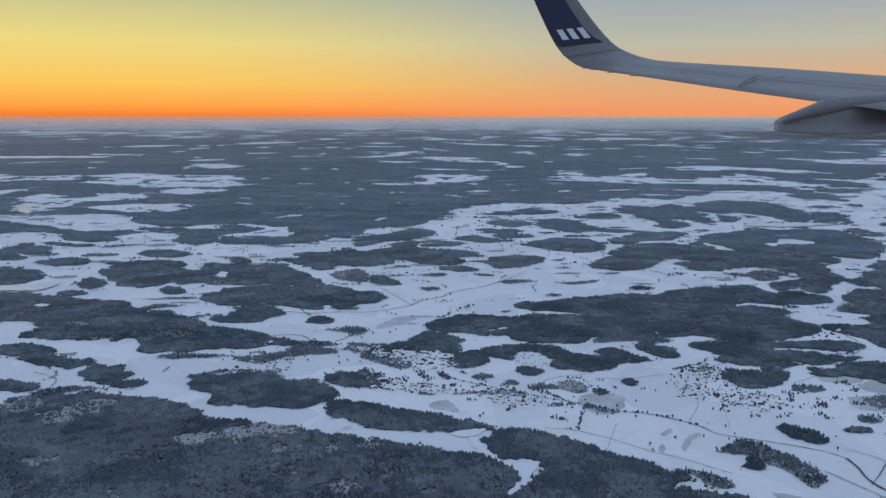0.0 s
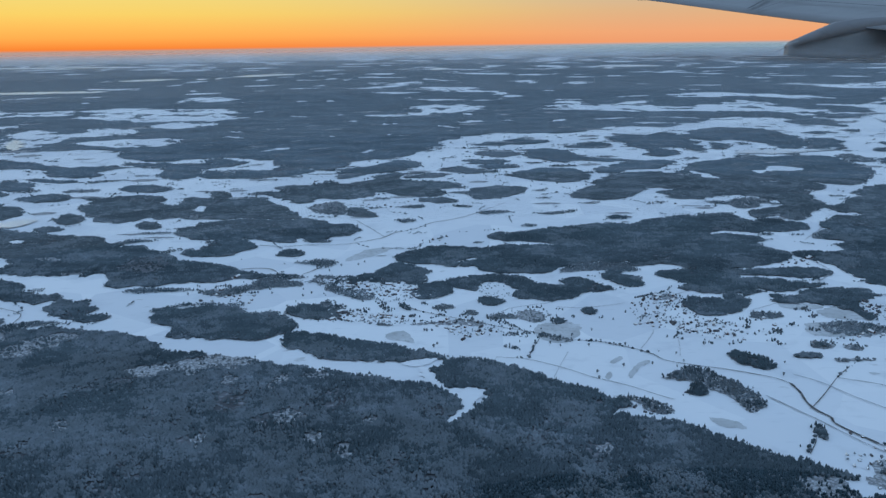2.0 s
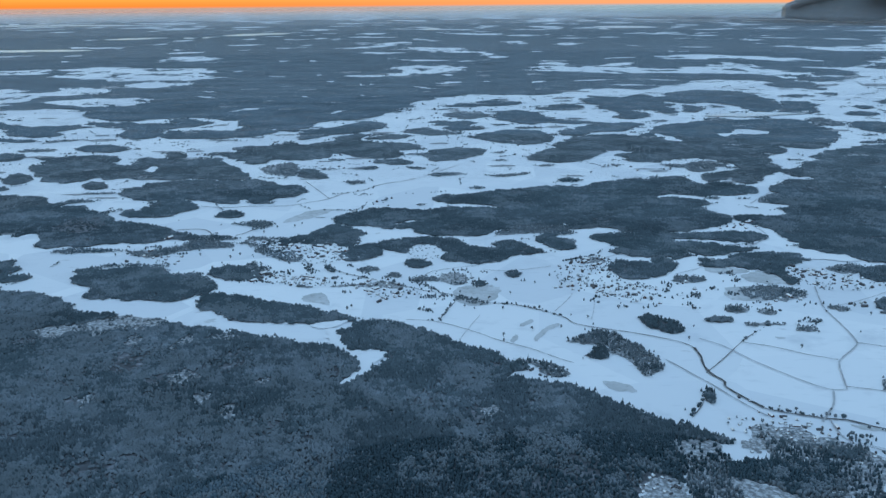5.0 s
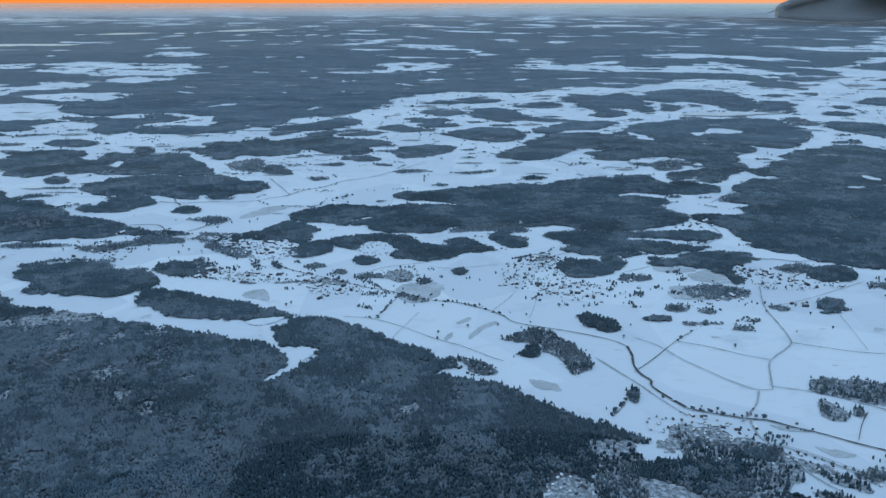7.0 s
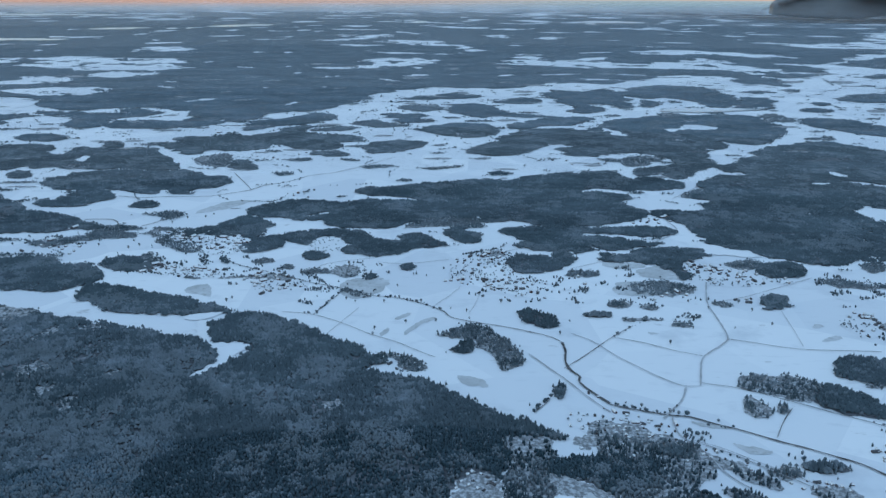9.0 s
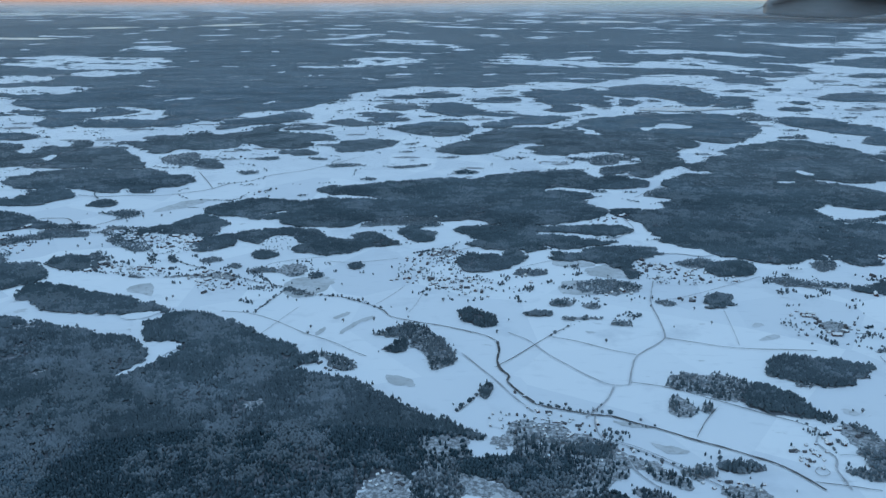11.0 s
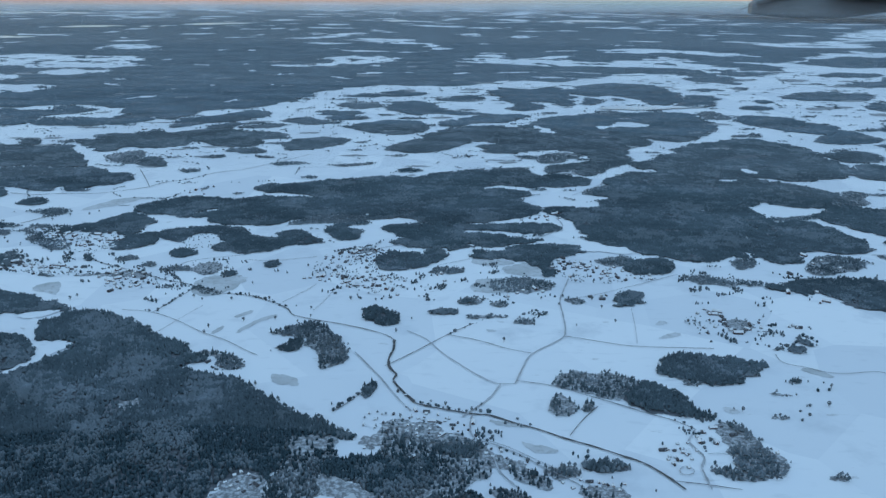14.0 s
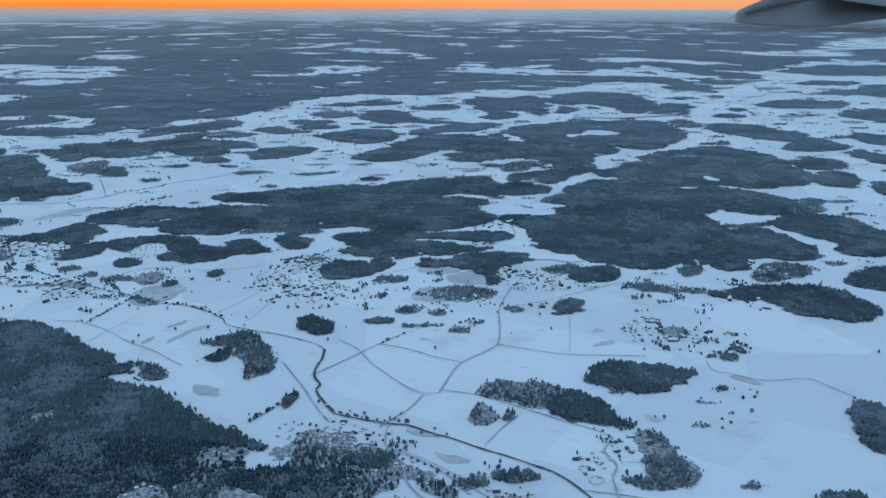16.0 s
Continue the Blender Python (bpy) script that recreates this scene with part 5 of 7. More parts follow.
open_wood((97.4, 117.2), (98.7, 121.2), (102.8, 122.0), (107.7, 121.0), (110.9, 118.7), (109.1, 115.4), (106.5, 112.4), (103.3, 113.6), (100.0, 115.4))
wood((107.1, 111.3), (108.3, 115.7), (110.8, 118.1), (113.4, 117.8), (115.5, 115.2), (117.1, 110.8), (117.5, 108.7), (119.0, 107.4), (116.0, 107.6), (111.7, 108.5))
open_wood((95.5, 109.7), (96.4, 113.4), (97.6, 114.5), (98.8, 112.7), (99.6, 109.4), (98.0, 107.9), (96.1, 108.2))
open_wood((100.1, 109.8), (101.7, 111.9), (102.5, 110.2), (101.0, 108.9))
wood((151.1, 109.0), (154.8, 114.8), (156.9, 114.4), (157.9, 112.3), (160.3, 110.6), (154.1, 99.9), (151.2, 100.2), (149.9, 101.4))
wood((136.3, 89.4), (140.0, 91.2), (142.6, 91.0), (143.3, 89.6), (141.7, 87.8), (136.3, 87.8))
wood((67.4, 115.7), (68.8, 117.4), (69.7, 117.4), (69.4, 115.2), (68.2, 113.8))
wood((51.6, 129.0), (53.1, 132.6), (55.2, 134.6), (55.5, 131.9), (54.8, 129.3))
wood((64.6, 147.4), (67.2, 148.6), (70.8, 146.1), (71.7, 142.2), (70.6, 140.3), (67.5, 140.8), (65.1, 144.0))
wood((-26.8, 156.8), (-26.2, 160.8), (-22.3, 161.6), (-16.4, 159.0), (-10.8, 156.8), (-5.3, 154.6), (0.1, 152.2), (5.5, 149.3), (8.4, 147.0), (7.1, 145.5), (2.2, 145.4), (-0.9, 144.7), (-5.7, 146.1), (-11.0, 145.4), (-15.3, 146.4), (-20.9, 150.2), (-24.5, 153.2))
wood((-62.1, 177.1), (-54.4, 177.7), (-50.1, 179.6), (-43.2, 179.3), (-37.2, 174.5), (-33.0, 174.6), (-27.6, 169.6), (-25.4, 165.9), (-25.6, 162.3), (-28.7, 159.7), (-31.0, 157.0), (-37.0, 157.2), (-43.7, 158.4), (-50.9, 158.5))
wood((-29.4, 174.7), (-29.6, 178.8), (-24.8, 180.2), (-19.9, 177.8), (-16.8, 173.0), (-19.4, 169.8), (-24.9, 170.8))
wood((64.1, 179.1), (66.4, 183.4), (71.8, 183.5), (76.3, 181.5), (77.0, 177.3), (75.9, 173.3), (71.8, 171.3), (66.7, 171.1), (65.1, 175.0))
wood((85.8, 180.5), (92.3, 184.9), (97.2, 188.6), (103.4, 191.1), (108.6, 189.8), (113.9, 189.1), (114.2, 185.5), (110.5, 182.4), (106.6, 180.1), (104.1, 176.0), (103.8, 168.3), (101.8, 167.5), (101.7, 172.0), (99.5, 175.9), (95.1, 179.0), (89.8, 178.9))
wood((115.0, 156.5), (117.4, 158.2), (120.6, 157.6), (119.5, 153.5), (116.0, 150.4), (113.2, 150.3))
wood((-18.2, 196.6), (-18.0, 202.9), (-13.0, 206.3), (-10.1, 212.0), (-7.9, 215.6), (-5.2, 217.5), (0.0, 212.3), (3.4, 208.4), (1.5, 204.5), (3.0, 199.2), (-0.6, 196.1), (-4.6, 200.1), (-7.8, 195.9), (-13.7, 200.9), (-15.3, 196.7))
wood((-0.3, 186.6), (-1.0, 192.2), (2.3, 196.2), (6.2, 198.3), (8.7, 194.4), (9.7, 188.7), (6.1, 185.8), (2.4, 183.9))
wood((-115.7, 378.5), (-116.9, 391.2), (-114.3, 395.1), (-89.9, 394.2), (-82.7, 398.3), (-80.8, 410.4), (-68.3, 413.0), (-61.4, 393.4), (-65.7, 384.0), (-70.3, 376.7), (-81.8, 371.1), (-97.6, 370.5), (-108.8, 371.8))
wood((-135.2, 377.7), (-139.9, 392.2), (-136.8, 404.0), (-124.3, 398.6), (-117.4, 385.6), (-119.3, 371.4), (-128.0, 372.8))
regrown((-90.6, 427.1), (-94.9, 450.3), (-80.3, 461.0), (-55.8, 454.5), (-35.6, 433.9), (-48.9, 422.2), (-47.3, 407.7), (-51.7, 399.5), (-61.9, 395.3), (-68.3, 413.0), (-82.3, 410.3))
regrown((-189.8, 456.2), (-189.2, 489.0), (-159.4, 484.6), (-101.3, 455.0), (-98.3, 438.2), (-120.0, 444.3), (-137.8, 441.2), (-152.2, 431.2), (-167.6, 437.5))
regrown((-129.4, 432.2), (-125.4, 441.7), (-111.8, 430.7), (-116.9, 423.8), (-125.2, 425.6))
wood((32.9, 122.5), (36.8, 121.1), (42.4, 120.4), (46.7, 118.7), (50.8, 114.6), (48.2, 112.7), (42.9, 114.5), (37.4, 116.2), (32.5, 119.0))
wood((54.5, 102.0), (59.7, 103.0), (59.9, 98.9), (58.5, 93.5), (57.4, 90.0), (55.0, 90.9), (53.2, 97.4))
wood((11.2, 114.8), (15.5, 118.0), (20.7, 116.0), (21.2, 110.4), (16.0, 108.7), (11.6, 110.5))
wood((-215.5, 417.3), (-186.9, 411.8), (-172.9, 418.3), (-169.0, 404.8), (-173.4, 394.3), (-166.5, 381.4), (-180.4, 378.0), (-196.1, 387.1), (-207.3, 404.0))
wood((-305.5, 463.6), (-264.6, 452.0), (-235.5, 434.7), (-215.7, 420.7), (-210.5, 407.3), (-228.9, 410.6), (-237.7, 404.8), (-264.9, 400.6))
wood((-200.5, 378.1), (-185.5, 371.4), (-169.1, 365.4), (-178.6, 362.7), (-191.7, 367.4))
wood((-207.5, 361.6), (-200.9, 369.4), (-185.6, 355.3), (-180.4, 342.6), (-191.7, 342.3), (-202.7, 348.4))
wood((-231.1, 352.3), (-207.8, 352.8), (-187.0, 333.8), (-185.1, 328.0), (-192.3, 325.6), (-215.2, 327.4))
wood((-174.9, 322.6), (-170.9, 331.4), (-158.8, 331.7), (-152.4, 323.0), (-153.9, 316.1), (-165.5, 315.8))
wood((-204.8, 311.1), (-184.1, 311.5), (-175.9, 309.2), (-162.4, 300.9), (-156.2, 291.1), (-156.7, 281.8), (-162.5, 277.3), (-183.0, 276.9))
wood((-172.7, 429.4), (-138.2, 420.1), (-108.9, 426.5), (-104.0, 419.0), (-128.0, 397.6), (-147.2, 402.2), (-138.3, 411.0), (-162.2, 410.5))
wood((-138.2, 285.1), (-136.9, 291.7), (-130.8, 285.2), (-125.8, 278.5), (-128.7, 271.3), (-136.3, 276.7))
wood((-137.0, 265.6), (-130.1, 267.9), (-126.3, 261.8), (-132.5, 260.5))
wood((-182.6, 266.9), (-158.3, 266.5), (-134.7, 259.0), (-123.2, 255.2), (-104.9, 247.8), (-95.8, 238.6), (-85.8, 235.3), (-75.7, 225.8), (-69.6, 217.0), (-71.6, 213.0), (-83.1, 213.9), (-92.5, 205.7), (-106.1, 208.1), (-117.5, 209.0), (-122.2, 213.3), (-118.9, 220.8), (-130.4, 226.7), (-152.6, 221.4))
wood((-138.3, 199.8), (-120.3, 200.1), (-115.7, 202.8), (-106.3, 199.4), (-100.9, 191.6), (-89.0, 187.7), (-87.9, 183.7), (-96.9, 183.6), (-103.5, 185.4), (-109.8, 189.3), (-116.5, 193.4), (-132.5, 191.0))
wood((-89.3, 178.0), (-87.0, 185.0), (-79.4, 181.8), (-75.9, 178.2), (-76.8, 174.0), (-71.2, 173.0), (-70.8, 170.4), (-77.0, 169.6), (-86.5, 176.2))
wood((-120.9, 173.4), (-105.1, 173.6), (-99.1, 172.3), (-94.2, 170.5), (-93.7, 167.1), (-98.3, 166.1), (-115.6, 165.3))
wood((4.9, 138.1), (7.8, 144.0), (11.3, 146.0), (17.7, 144.2), (24.7, 140.3), (27.3, 136.7), (31.7, 133.1), (35.4, 131.6), (37.0, 128.4), (40.5, 126.8), (39.8, 124.4), (32.2, 118.6), (18.0, 114.9), (15.2, 122.1), (16.5, 129.1), (10.2, 131.2), (6.3, 134.5))
wood((76.2, 477.0), (94.6, 501.8), (104.6, 489.2), (95.7, 470.9))
wood((21.6, 495.0), (45.0, 516.3), (66.7, 511.0), (65.1, 498.4), (35.4, 485.9))
wood((244.3, 446.7), (260.6, 456.8), (262.1, 443.6), (250.8, 438.2))
wood((198.7, 680.0), (249.4, 693.2), (297.0, 658.3), (300.6, 601.4), (287.3, 574.5), (265.7, 612.5), (237.9, 642.2), (191.2, 631.6))
wood((302.4, 660.8), (339.0, 685.1), (349.5, 662.4), (323.3, 641.0), (309.6, 640.6))
wood((273.0, 555.3), (288.8, 555.7), (285.0, 544.6))
wood((291.5, 502.5), (325.5, 531.8), (343.8, 522.9), (356.0, 517.6), (339.1, 490.9), (305.4, 485.3))
wood((371.7, 648.8), (421.9, 677.1), (438.8, 663.7), (410.3, 634.3))
wood((360.1, 574.0), (413.0, 613.7), (479.6, 638.0), (428.1, 552.1), (376.0, 557.3))
wood((320.1, 459.4), (357.6, 480.3), (380.3, 472.7), (347.6, 418.1), (322.8, 433.3))
wood((431.7, 789.5), (506, 877), (616, 865), (554, 762), (451.7, 727.9), (428.5, 756.8))
wood((181.7, 171.4), (191.1, 174.8), (201.3, 174.9), (194.9, 164.0), (185.2, 163.9), (180.7, 166.8))
wood((67.8, 113.5), (69.4, 115.9), (69.8, 115.0), (68.4, 113.0))
wood((-2.9, 179.6), (-1.9, 180.3), (-0.2, 176.4), (-1.4, 176.4))
wood((15.7, 182.2), (17.0, 185.0), (21.5, 183.3), (21.6, 180.2), (18.7, 178.7))
wood((32.2, 167.8), (33.8, 169.6), (34.8, 167.2), (33.2, 166.2))
wood((39.9, 173.5), (40.1, 176.4), (42.4, 176.0), (43.0, 172.9), (40.3, 172.6))
wood((75.9, 185.8), (78.6, 185.9), (81.1, 181.5), (78.3, 176.3), (75.7, 177.2))
wood((86.9, 184.6), (89.4, 186.0), (90.6, 184.0), (87.9, 183.1))
wood((77.2, 146.3), (78.9, 147.6), (82.2, 148.3), (82.6, 146.3), (79.3, 145.5))
wood((83.7, 152.7), (85.6, 153.2), (85.2, 151.4), (83.9, 151.4))
wood((96.7, 146.2), (99.4, 146.8), (99.3, 145.8), (97.2, 145.7))
wood((136.1, 164.0), (138.3, 165.2), (138.5, 163.7))
wood((147.8, 160.6), (153.7, 164.4), (160.5, 166.2), (169.1, 166.3), (172.1, 163.2), (167.5, 155.0), (159.0, 156.1), (157.7, 158.0), (153.7, 156.9), (151.4, 159.5))
wood((139.2, 130.1), (141.4, 131.8), (142.3, 130.8), (141.3, 129.5))
wood((142.4, 134.9), (143.6, 134.4), (144.8, 132.7), (143.7, 132.3))
wood((137.3, 138.5), (139.3, 139.2), (139.8, 138.5), (138.5, 138.3))
wood((64.5, 93.3), (63.6, 94.9), (65.7, 96.5), (70.2, 97.1), (72.4, 96.4), (74.7, 97.7), (76.1, 96.4), (79.1, 95.8), (78.7, 90.9), (76.6, 89.8), (71.7, 88.3), (69.6, 90.8), (66.7, 92.0))
wood((79.6, 98.8), (81.6, 99.8), (83.8, 99.0), (83.7, 97.7), (80.7, 97.6))
wood((78.6, 88.6), (82.8, 89.5), (84.6, 87.9), (82.4, 86.2), (78.4, 86.2))
wood((97.9, 94.7), (98.9, 95.8), (101.2, 96.2), (103.8, 94.9), (103.2, 94.1), (99.2, 94.1))
wood((265.4, 479.2), (273.9, 483.9), (272.8, 471.8), (264.8, 468.0))
wood((225.9, 496.1), (241.3, 506.9), (247.6, 487.3), (234.6, 478.1))
wood((245.7, 541.6), (260.9, 547.6), (260.8, 534.8), (248.0, 529.9))
wood((291.6, 457.5), (304.8, 454.3), (299.0, 448.6))
wood((161.2, 159.9), (166.5, 165.3), (171.0, 167.2), (175.7, 164.3), (178.0, 156.1), (178.3, 151.3), (175.3, 148.7), (170.1, 146.1), (167.0, 148.7), (162.9, 149.2), (159.6, 151.8))
wood((180.8, 170.8), (188.2, 176.7), (199.0, 179.8), (194.6, 169.6), (181.0, 167.5))
# Thickets of bare birch and alder.
brush((-92.9, 284.0), (-87.0, 289.4), (-82.7, 293.8), (-74.4, 280.6), (-86.0, 278.2))
brush((-53.6, 188.9), (-53.9, 192.2), (-49.0, 193.8), (-43.4, 197.5), (-42.0, 202.8), (-39.0, 204.5), (-34.7, 201.4), (-30.0, 198.9), (-30.1, 195.3), (-34.4, 195.2), (-39.0, 194.1), (-43.3, 191.1), (-46.2, 188.1), (-49.0, 186.7))
brush((41.3, 212.2), (45.1, 215.9), (51.4, 217.2), (58.5, 215.0), (59.1, 210.5), (51.4, 208.6), (43.8, 207.8), (38.5, 206.6))
garden_trees((16.0, 190.7), (17.0, 196.6), (20.1, 198.2), (24.3, 193.8), (25.8, 184.5), (21.5, 184.0), (17.8, 186.1))
brush((-47.5, 297.1), (-45.6, 305.1), (-39.3, 310.0), (-35.0, 306.6), (-32.1, 294.4), (-31.2, 285.0), (-35.6, 285.9), (-42.3, 290.8))
brush((114.4, 293.9), (119.3, 307.2), (129.0, 311.0), (134.2, 305.4), (125.0, 294.2), (117.5, 288.8))
brush((159.4, 426.6), (169.3, 435.8), (175.2, 427.2), (163.8, 420.4))
brush((214.2, 424.5), (222.1, 433.5), (227.8, 425.1), (226.2, 406.8), (218.8, 402.6), (213.2, 410.2))
brush((122.9, 244.6), (128.7, 252.4), (134.3, 255.8), (137.6, 251.9), (136.5, 245.8), (129.8, 241.2), (123.9, 241.7))
brush((196.0, 237.3), (205.5, 246.9), (211.6, 248.5), (210.8, 242.4), (203.1, 230.4), (196.4, 230.4))
brush((146.0, 177.9), (150.2, 180.8), (152.1, 178.7), (149.3, 173.9), (145.9, 173.1))
brush((182.7, 183.5), (186.9, 184.4), (187.0, 181.8), (182.8, 180.1))
brush((165.7, 180.0), (171.7, 183.4), (176.9, 180.1), (175.4, 174.0), (169.1, 171.3), (162.9, 168.3), (160.6, 172.0))
brush((118.2, 105.1), (120.6, 106.5), (122.1, 104.9), (123.1, 101.4), (123.2, 99.2), (124.6, 97.8), (124.9, 95.2), (122.9, 93.4), (120.0, 92.0), (117.2, 92.0), (114.7, 93.5), (114.3, 94.7), (118.0, 95.2), (118.5, 100.0))
brush((128.6, 92.5), (130.1, 93.7), (131.2, 92.8), (130.2, 92.0))
brush((134.3, 118.5), (135.7, 120.1), (136.6, 118.9), (135.5, 118.1))
brush((48.5, 136.7), (50.6, 137.5), (52.9, 140.2), (55.9, 141.6), (58.9, 139.0), (61.3, 134.5), (63.0, 130.5), (64.2, 126.6), (62.5, 123.8), (60.0, 122.3), (59.2, 124.8), (58.5, 129.2), (55.8, 131.5), (55.5, 134.4), (51.6, 135.0))
brush((-27.7, 199.5), (-27.7, 204.8), (-22.5, 204.9), (-15.7, 195.7), (-11.8, 190.0), (-9.2, 186.3), (-11.8, 183.6), (-18.1, 187.9), (-23.6, 193.5))
garden_trees((-21.6, 198.1), (-17.0, 201.8), (-7.5, 200.0), (-1.4, 193.6), (-0.3, 186.6), (-9.2, 186.3), (-16.3, 190.8))
garden_trees((52.2, 176.7), (56.9, 182.7), (62.6, 188.2), (65.2, 181.6), (64.6, 168.5), (71.3, 166.4), (72.4, 159.1), (65.5, 156.0), (58.7, 159.8), (51.5, 163.8))
garden_trees((105.3, 175.6), (110.3, 177.4), (115.5, 173.5), (124.0, 169.2), (125.0, 165.6), (112.0, 163.1), (103.3, 166.5))
garden_trees((-22.4, 172.4), (-19.4, 176.5), (-13.1, 173.5), (-7.4, 172.0), (-0.3, 170.6), (-0.5, 166.1), (-8.2, 166.7), (-16.2, 168.0))
garden_trees((6.4, 168.1), (11.0, 170.2), (16.9, 165.8), (20.8, 161.3), (16.1, 157.8), (13.0, 156.1), (8.8, 161.0))
garden_trees((23.0, 174.4), (30.6, 176.6), (33.1, 170.7), (29.0, 168.3), (25.0, 169.7))
garden_trees((68.7, 104.7), (68.9, 107.8), (71.2, 108.6), (75.4, 107.0), (78.6, 107.4), (81.9, 105.9), (84.4, 103.5), (84.6, 100.3), (80.7, 101.7), (76.9, 101.7), (73.0, 102.5))
garden_trees((128.7, 148.6), (133.5, 144.4), (137.9, 143.0), (135.7, 137.8), (131.3, 138.3), (126.8, 136.5), (125.6, 140.3))
brush((59.1, 98.9), (61.3, 102.3), (64.3, 100.9), (66.2, 97.4), (64.6, 93.3), (65.1, 88.7), (62.7, 85.8), (58.6, 85.7), (58.2, 91.0))
brush((-163.4, 341.6), (-149.3, 344.2), (-149.2, 337.9), (-160.8, 335.8))
brush((130.0, 115.0), (131.4, 115.2), (133.7, 114.4), (131.5, 114.0))
brush((-23.1, 180.6), (-20.0, 182.7), (-15.9, 173.7), (-17.8, 171.0))
brush((4.5, 177.7), (7.1, 180.1), (10.4, 177.8), (8.2, 176.5), (5.6, 176.5))
brush((12.4, 173.7), (13.7, 175.6), (15.7, 173.2), (14.1, 172.2))
brush((17.1, 170.8), (20.9, 172.9), (25.1, 171.6), (24.3, 169.7), (19.2, 169.9))
brush((-0.0, 166.2), (3.9, 167.3), (8.5, 168.4), (11.8, 169.7), (16.2, 167.8), (16.3, 165.2), (10.8, 165.1), (5.5, 166.3), (2.1, 165.5))
brush((-8.0, 166.2), (-5.8, 166.9), (-3.2, 165.9), (-5.2, 165.3))
brush((23.8, 171.7), (26.5, 176.2), (30.2, 174.1), (30.8, 168.7), (27.4, 167.2))
brush((27.8, 158.8), (29.2, 160.3), (31.4, 158.4), (33.5, 156.9), (34.8, 156.0), (33.3, 155.0), (28.6, 157.6))
brush((58.3, 184.6), (60.8, 187.9), (63.6, 186.4), (64.4, 183.1), (58.5, 181.4))
brush((56.8, 170.2), (60.3, 173.5), (64.3, 168.8), (60.8, 165.8))
brush((76.5, 170.1), (79.4, 173.0), (84.4, 172.3), (83.6, 169.5), (79.2, 168.6))
brush((89.9, 164.1), (96.2, 166.5), (103.0, 163.4), (102.3, 159.2), (95.0, 157.8), (90.5, 159.1))
brush((114.9, 178.8), (122.2, 181.7), (123.6, 177.3), (118.9, 174.1), (116.1, 175.6))
brush((38.3, 129.2), (40.9, 128.6), (43.0, 127.4), (46.3, 125.0), (43.5, 125.0), (41.2, 126.9))
brush((83.1, 153.0), (85.0, 155.4), (87.6, 153.0), (86.8, 150.8), (83.5, 150.8))
brush((89.1, 151.4), (91.5, 153.0), (93.0, 151.4), (91.7, 149.4), (89.5, 150.0))
brush((92.8, 141.9), (95.2, 143.7), (97.0, 141.9), (95.9, 141.1))
brush((84.1, 144.3), (86.9, 145.6), (91.6, 144.7), (91.0, 144.0), (85.6, 143.6))
brush((104.2, 154.1), (107.0, 154.2), (108.3, 152.1), (105.3, 151.1))
brush((117.4, 117.7), (118.9, 118.3), (120.0, 117.6))
brush((133.1, 167.4), (137.4, 169.2), (137.4, 165.7), (133.3, 164.4))
brush((139.1, 167.1), (143.2, 166.8), (142.5, 166.3))
brush((136.6, 130.9), (138.4, 131.6), (138.7, 130.2))
brush((131.9, 142.4), (135.2, 144.3), (137.9, 141.7), (136.5, 139.6), (132.6, 139.0))
brush((75.7, 104.1), (78.1, 104.7), (81.8, 101.6), (83.2, 99.7), (80.8, 99.0), (77.1, 100.1))
brush((127.2, 107.5), (128.0, 108.2), (128.4, 107.7), (127.6, 107.3))
brush((128.5, 107.1), (130.0, 108.2), (129.5, 107.4))
brush((71.7, 87.8), (75.8, 89.6), (78.5, 87.9), (75.7, 85.6))
brush((85.6, 90.0), (88.4, 89.8), (90.8, 88.1), (87.8, 86.3))
brush((151.4, 163.5), (155.3, 166.0), (160.1, 167.5), (165.0, 166.0), (161.6, 161.5), (155.4, 161.4))
brush((132.6, 165.1), (138.1, 167.5), (143.2, 164.1), (141.4, 162.1), (135.7, 163.1))
brush((42.5, 123.6), (42.7, 125.4), (44.0, 127.7), (46.0, 125.8), (47.5, 122.8), (44.8, 122.0))
brush((117.7, 118.5), (119.0, 119.1), (120.4, 117.9), (119.0, 117.4))
open_wood((76.8, 95.4), (81.3, 96.4), (85.6, 95.5), (86.1, 93.1), (82.9, 90.2), (80.5, 87.3), (78.5, 87.3), (76.6, 90.8))
open_wood((92.7, 94.0), (95.2, 95.4), (97.2, 94.7), (96.7, 92.6), (93.8, 92.1))
open_wood((96.9, 90.6), (99.8, 91.0), (102.3, 89.8), (102.4, 88.0), (97.0, 88.0))
open_wood((70.9, 105.4), (74.9, 106.5), (79.7, 104.4), (84.1, 101.2), (86.7, 98.0), (83.8, 91.9), (77.9, 89.6), (73.9, 93.5), (71.7, 98.4))
open_wood((87.4, 97.6), (90.6, 94.6), (93.7, 91.8), (92.6, 89.7), (88.9, 92.9), (85.7, 95.7))
garden_trees((-27.0, 200.6), (-16.7, 202.3), (3.3, 200.1), (8.2, 186.9), (-0.9, 183.5), (-9.3, 184.2), (-20.0, 189.8))
FAR_EDGE = [(-423.2, 480.7), (-281.5, 481.2), (-212.7, 485.7), (-162.1, 472.9), (-81.9, 432.3), (-50.4, 433.0), (-25.4, 438.2), (-6.8, 476.5), (0.1, 496.7), (-1.8, 521.6), (32.4, 557.3), (79.8, 551.2), (102.5, 566.6), (128.1, 591.2), (171.0, 592.3), (238.5, 624.7), (270.2, 625.6), (299.3, 650.2), (381.1, 744.2), (466, 869), (535, 938), (567, 910), (658, 935)]
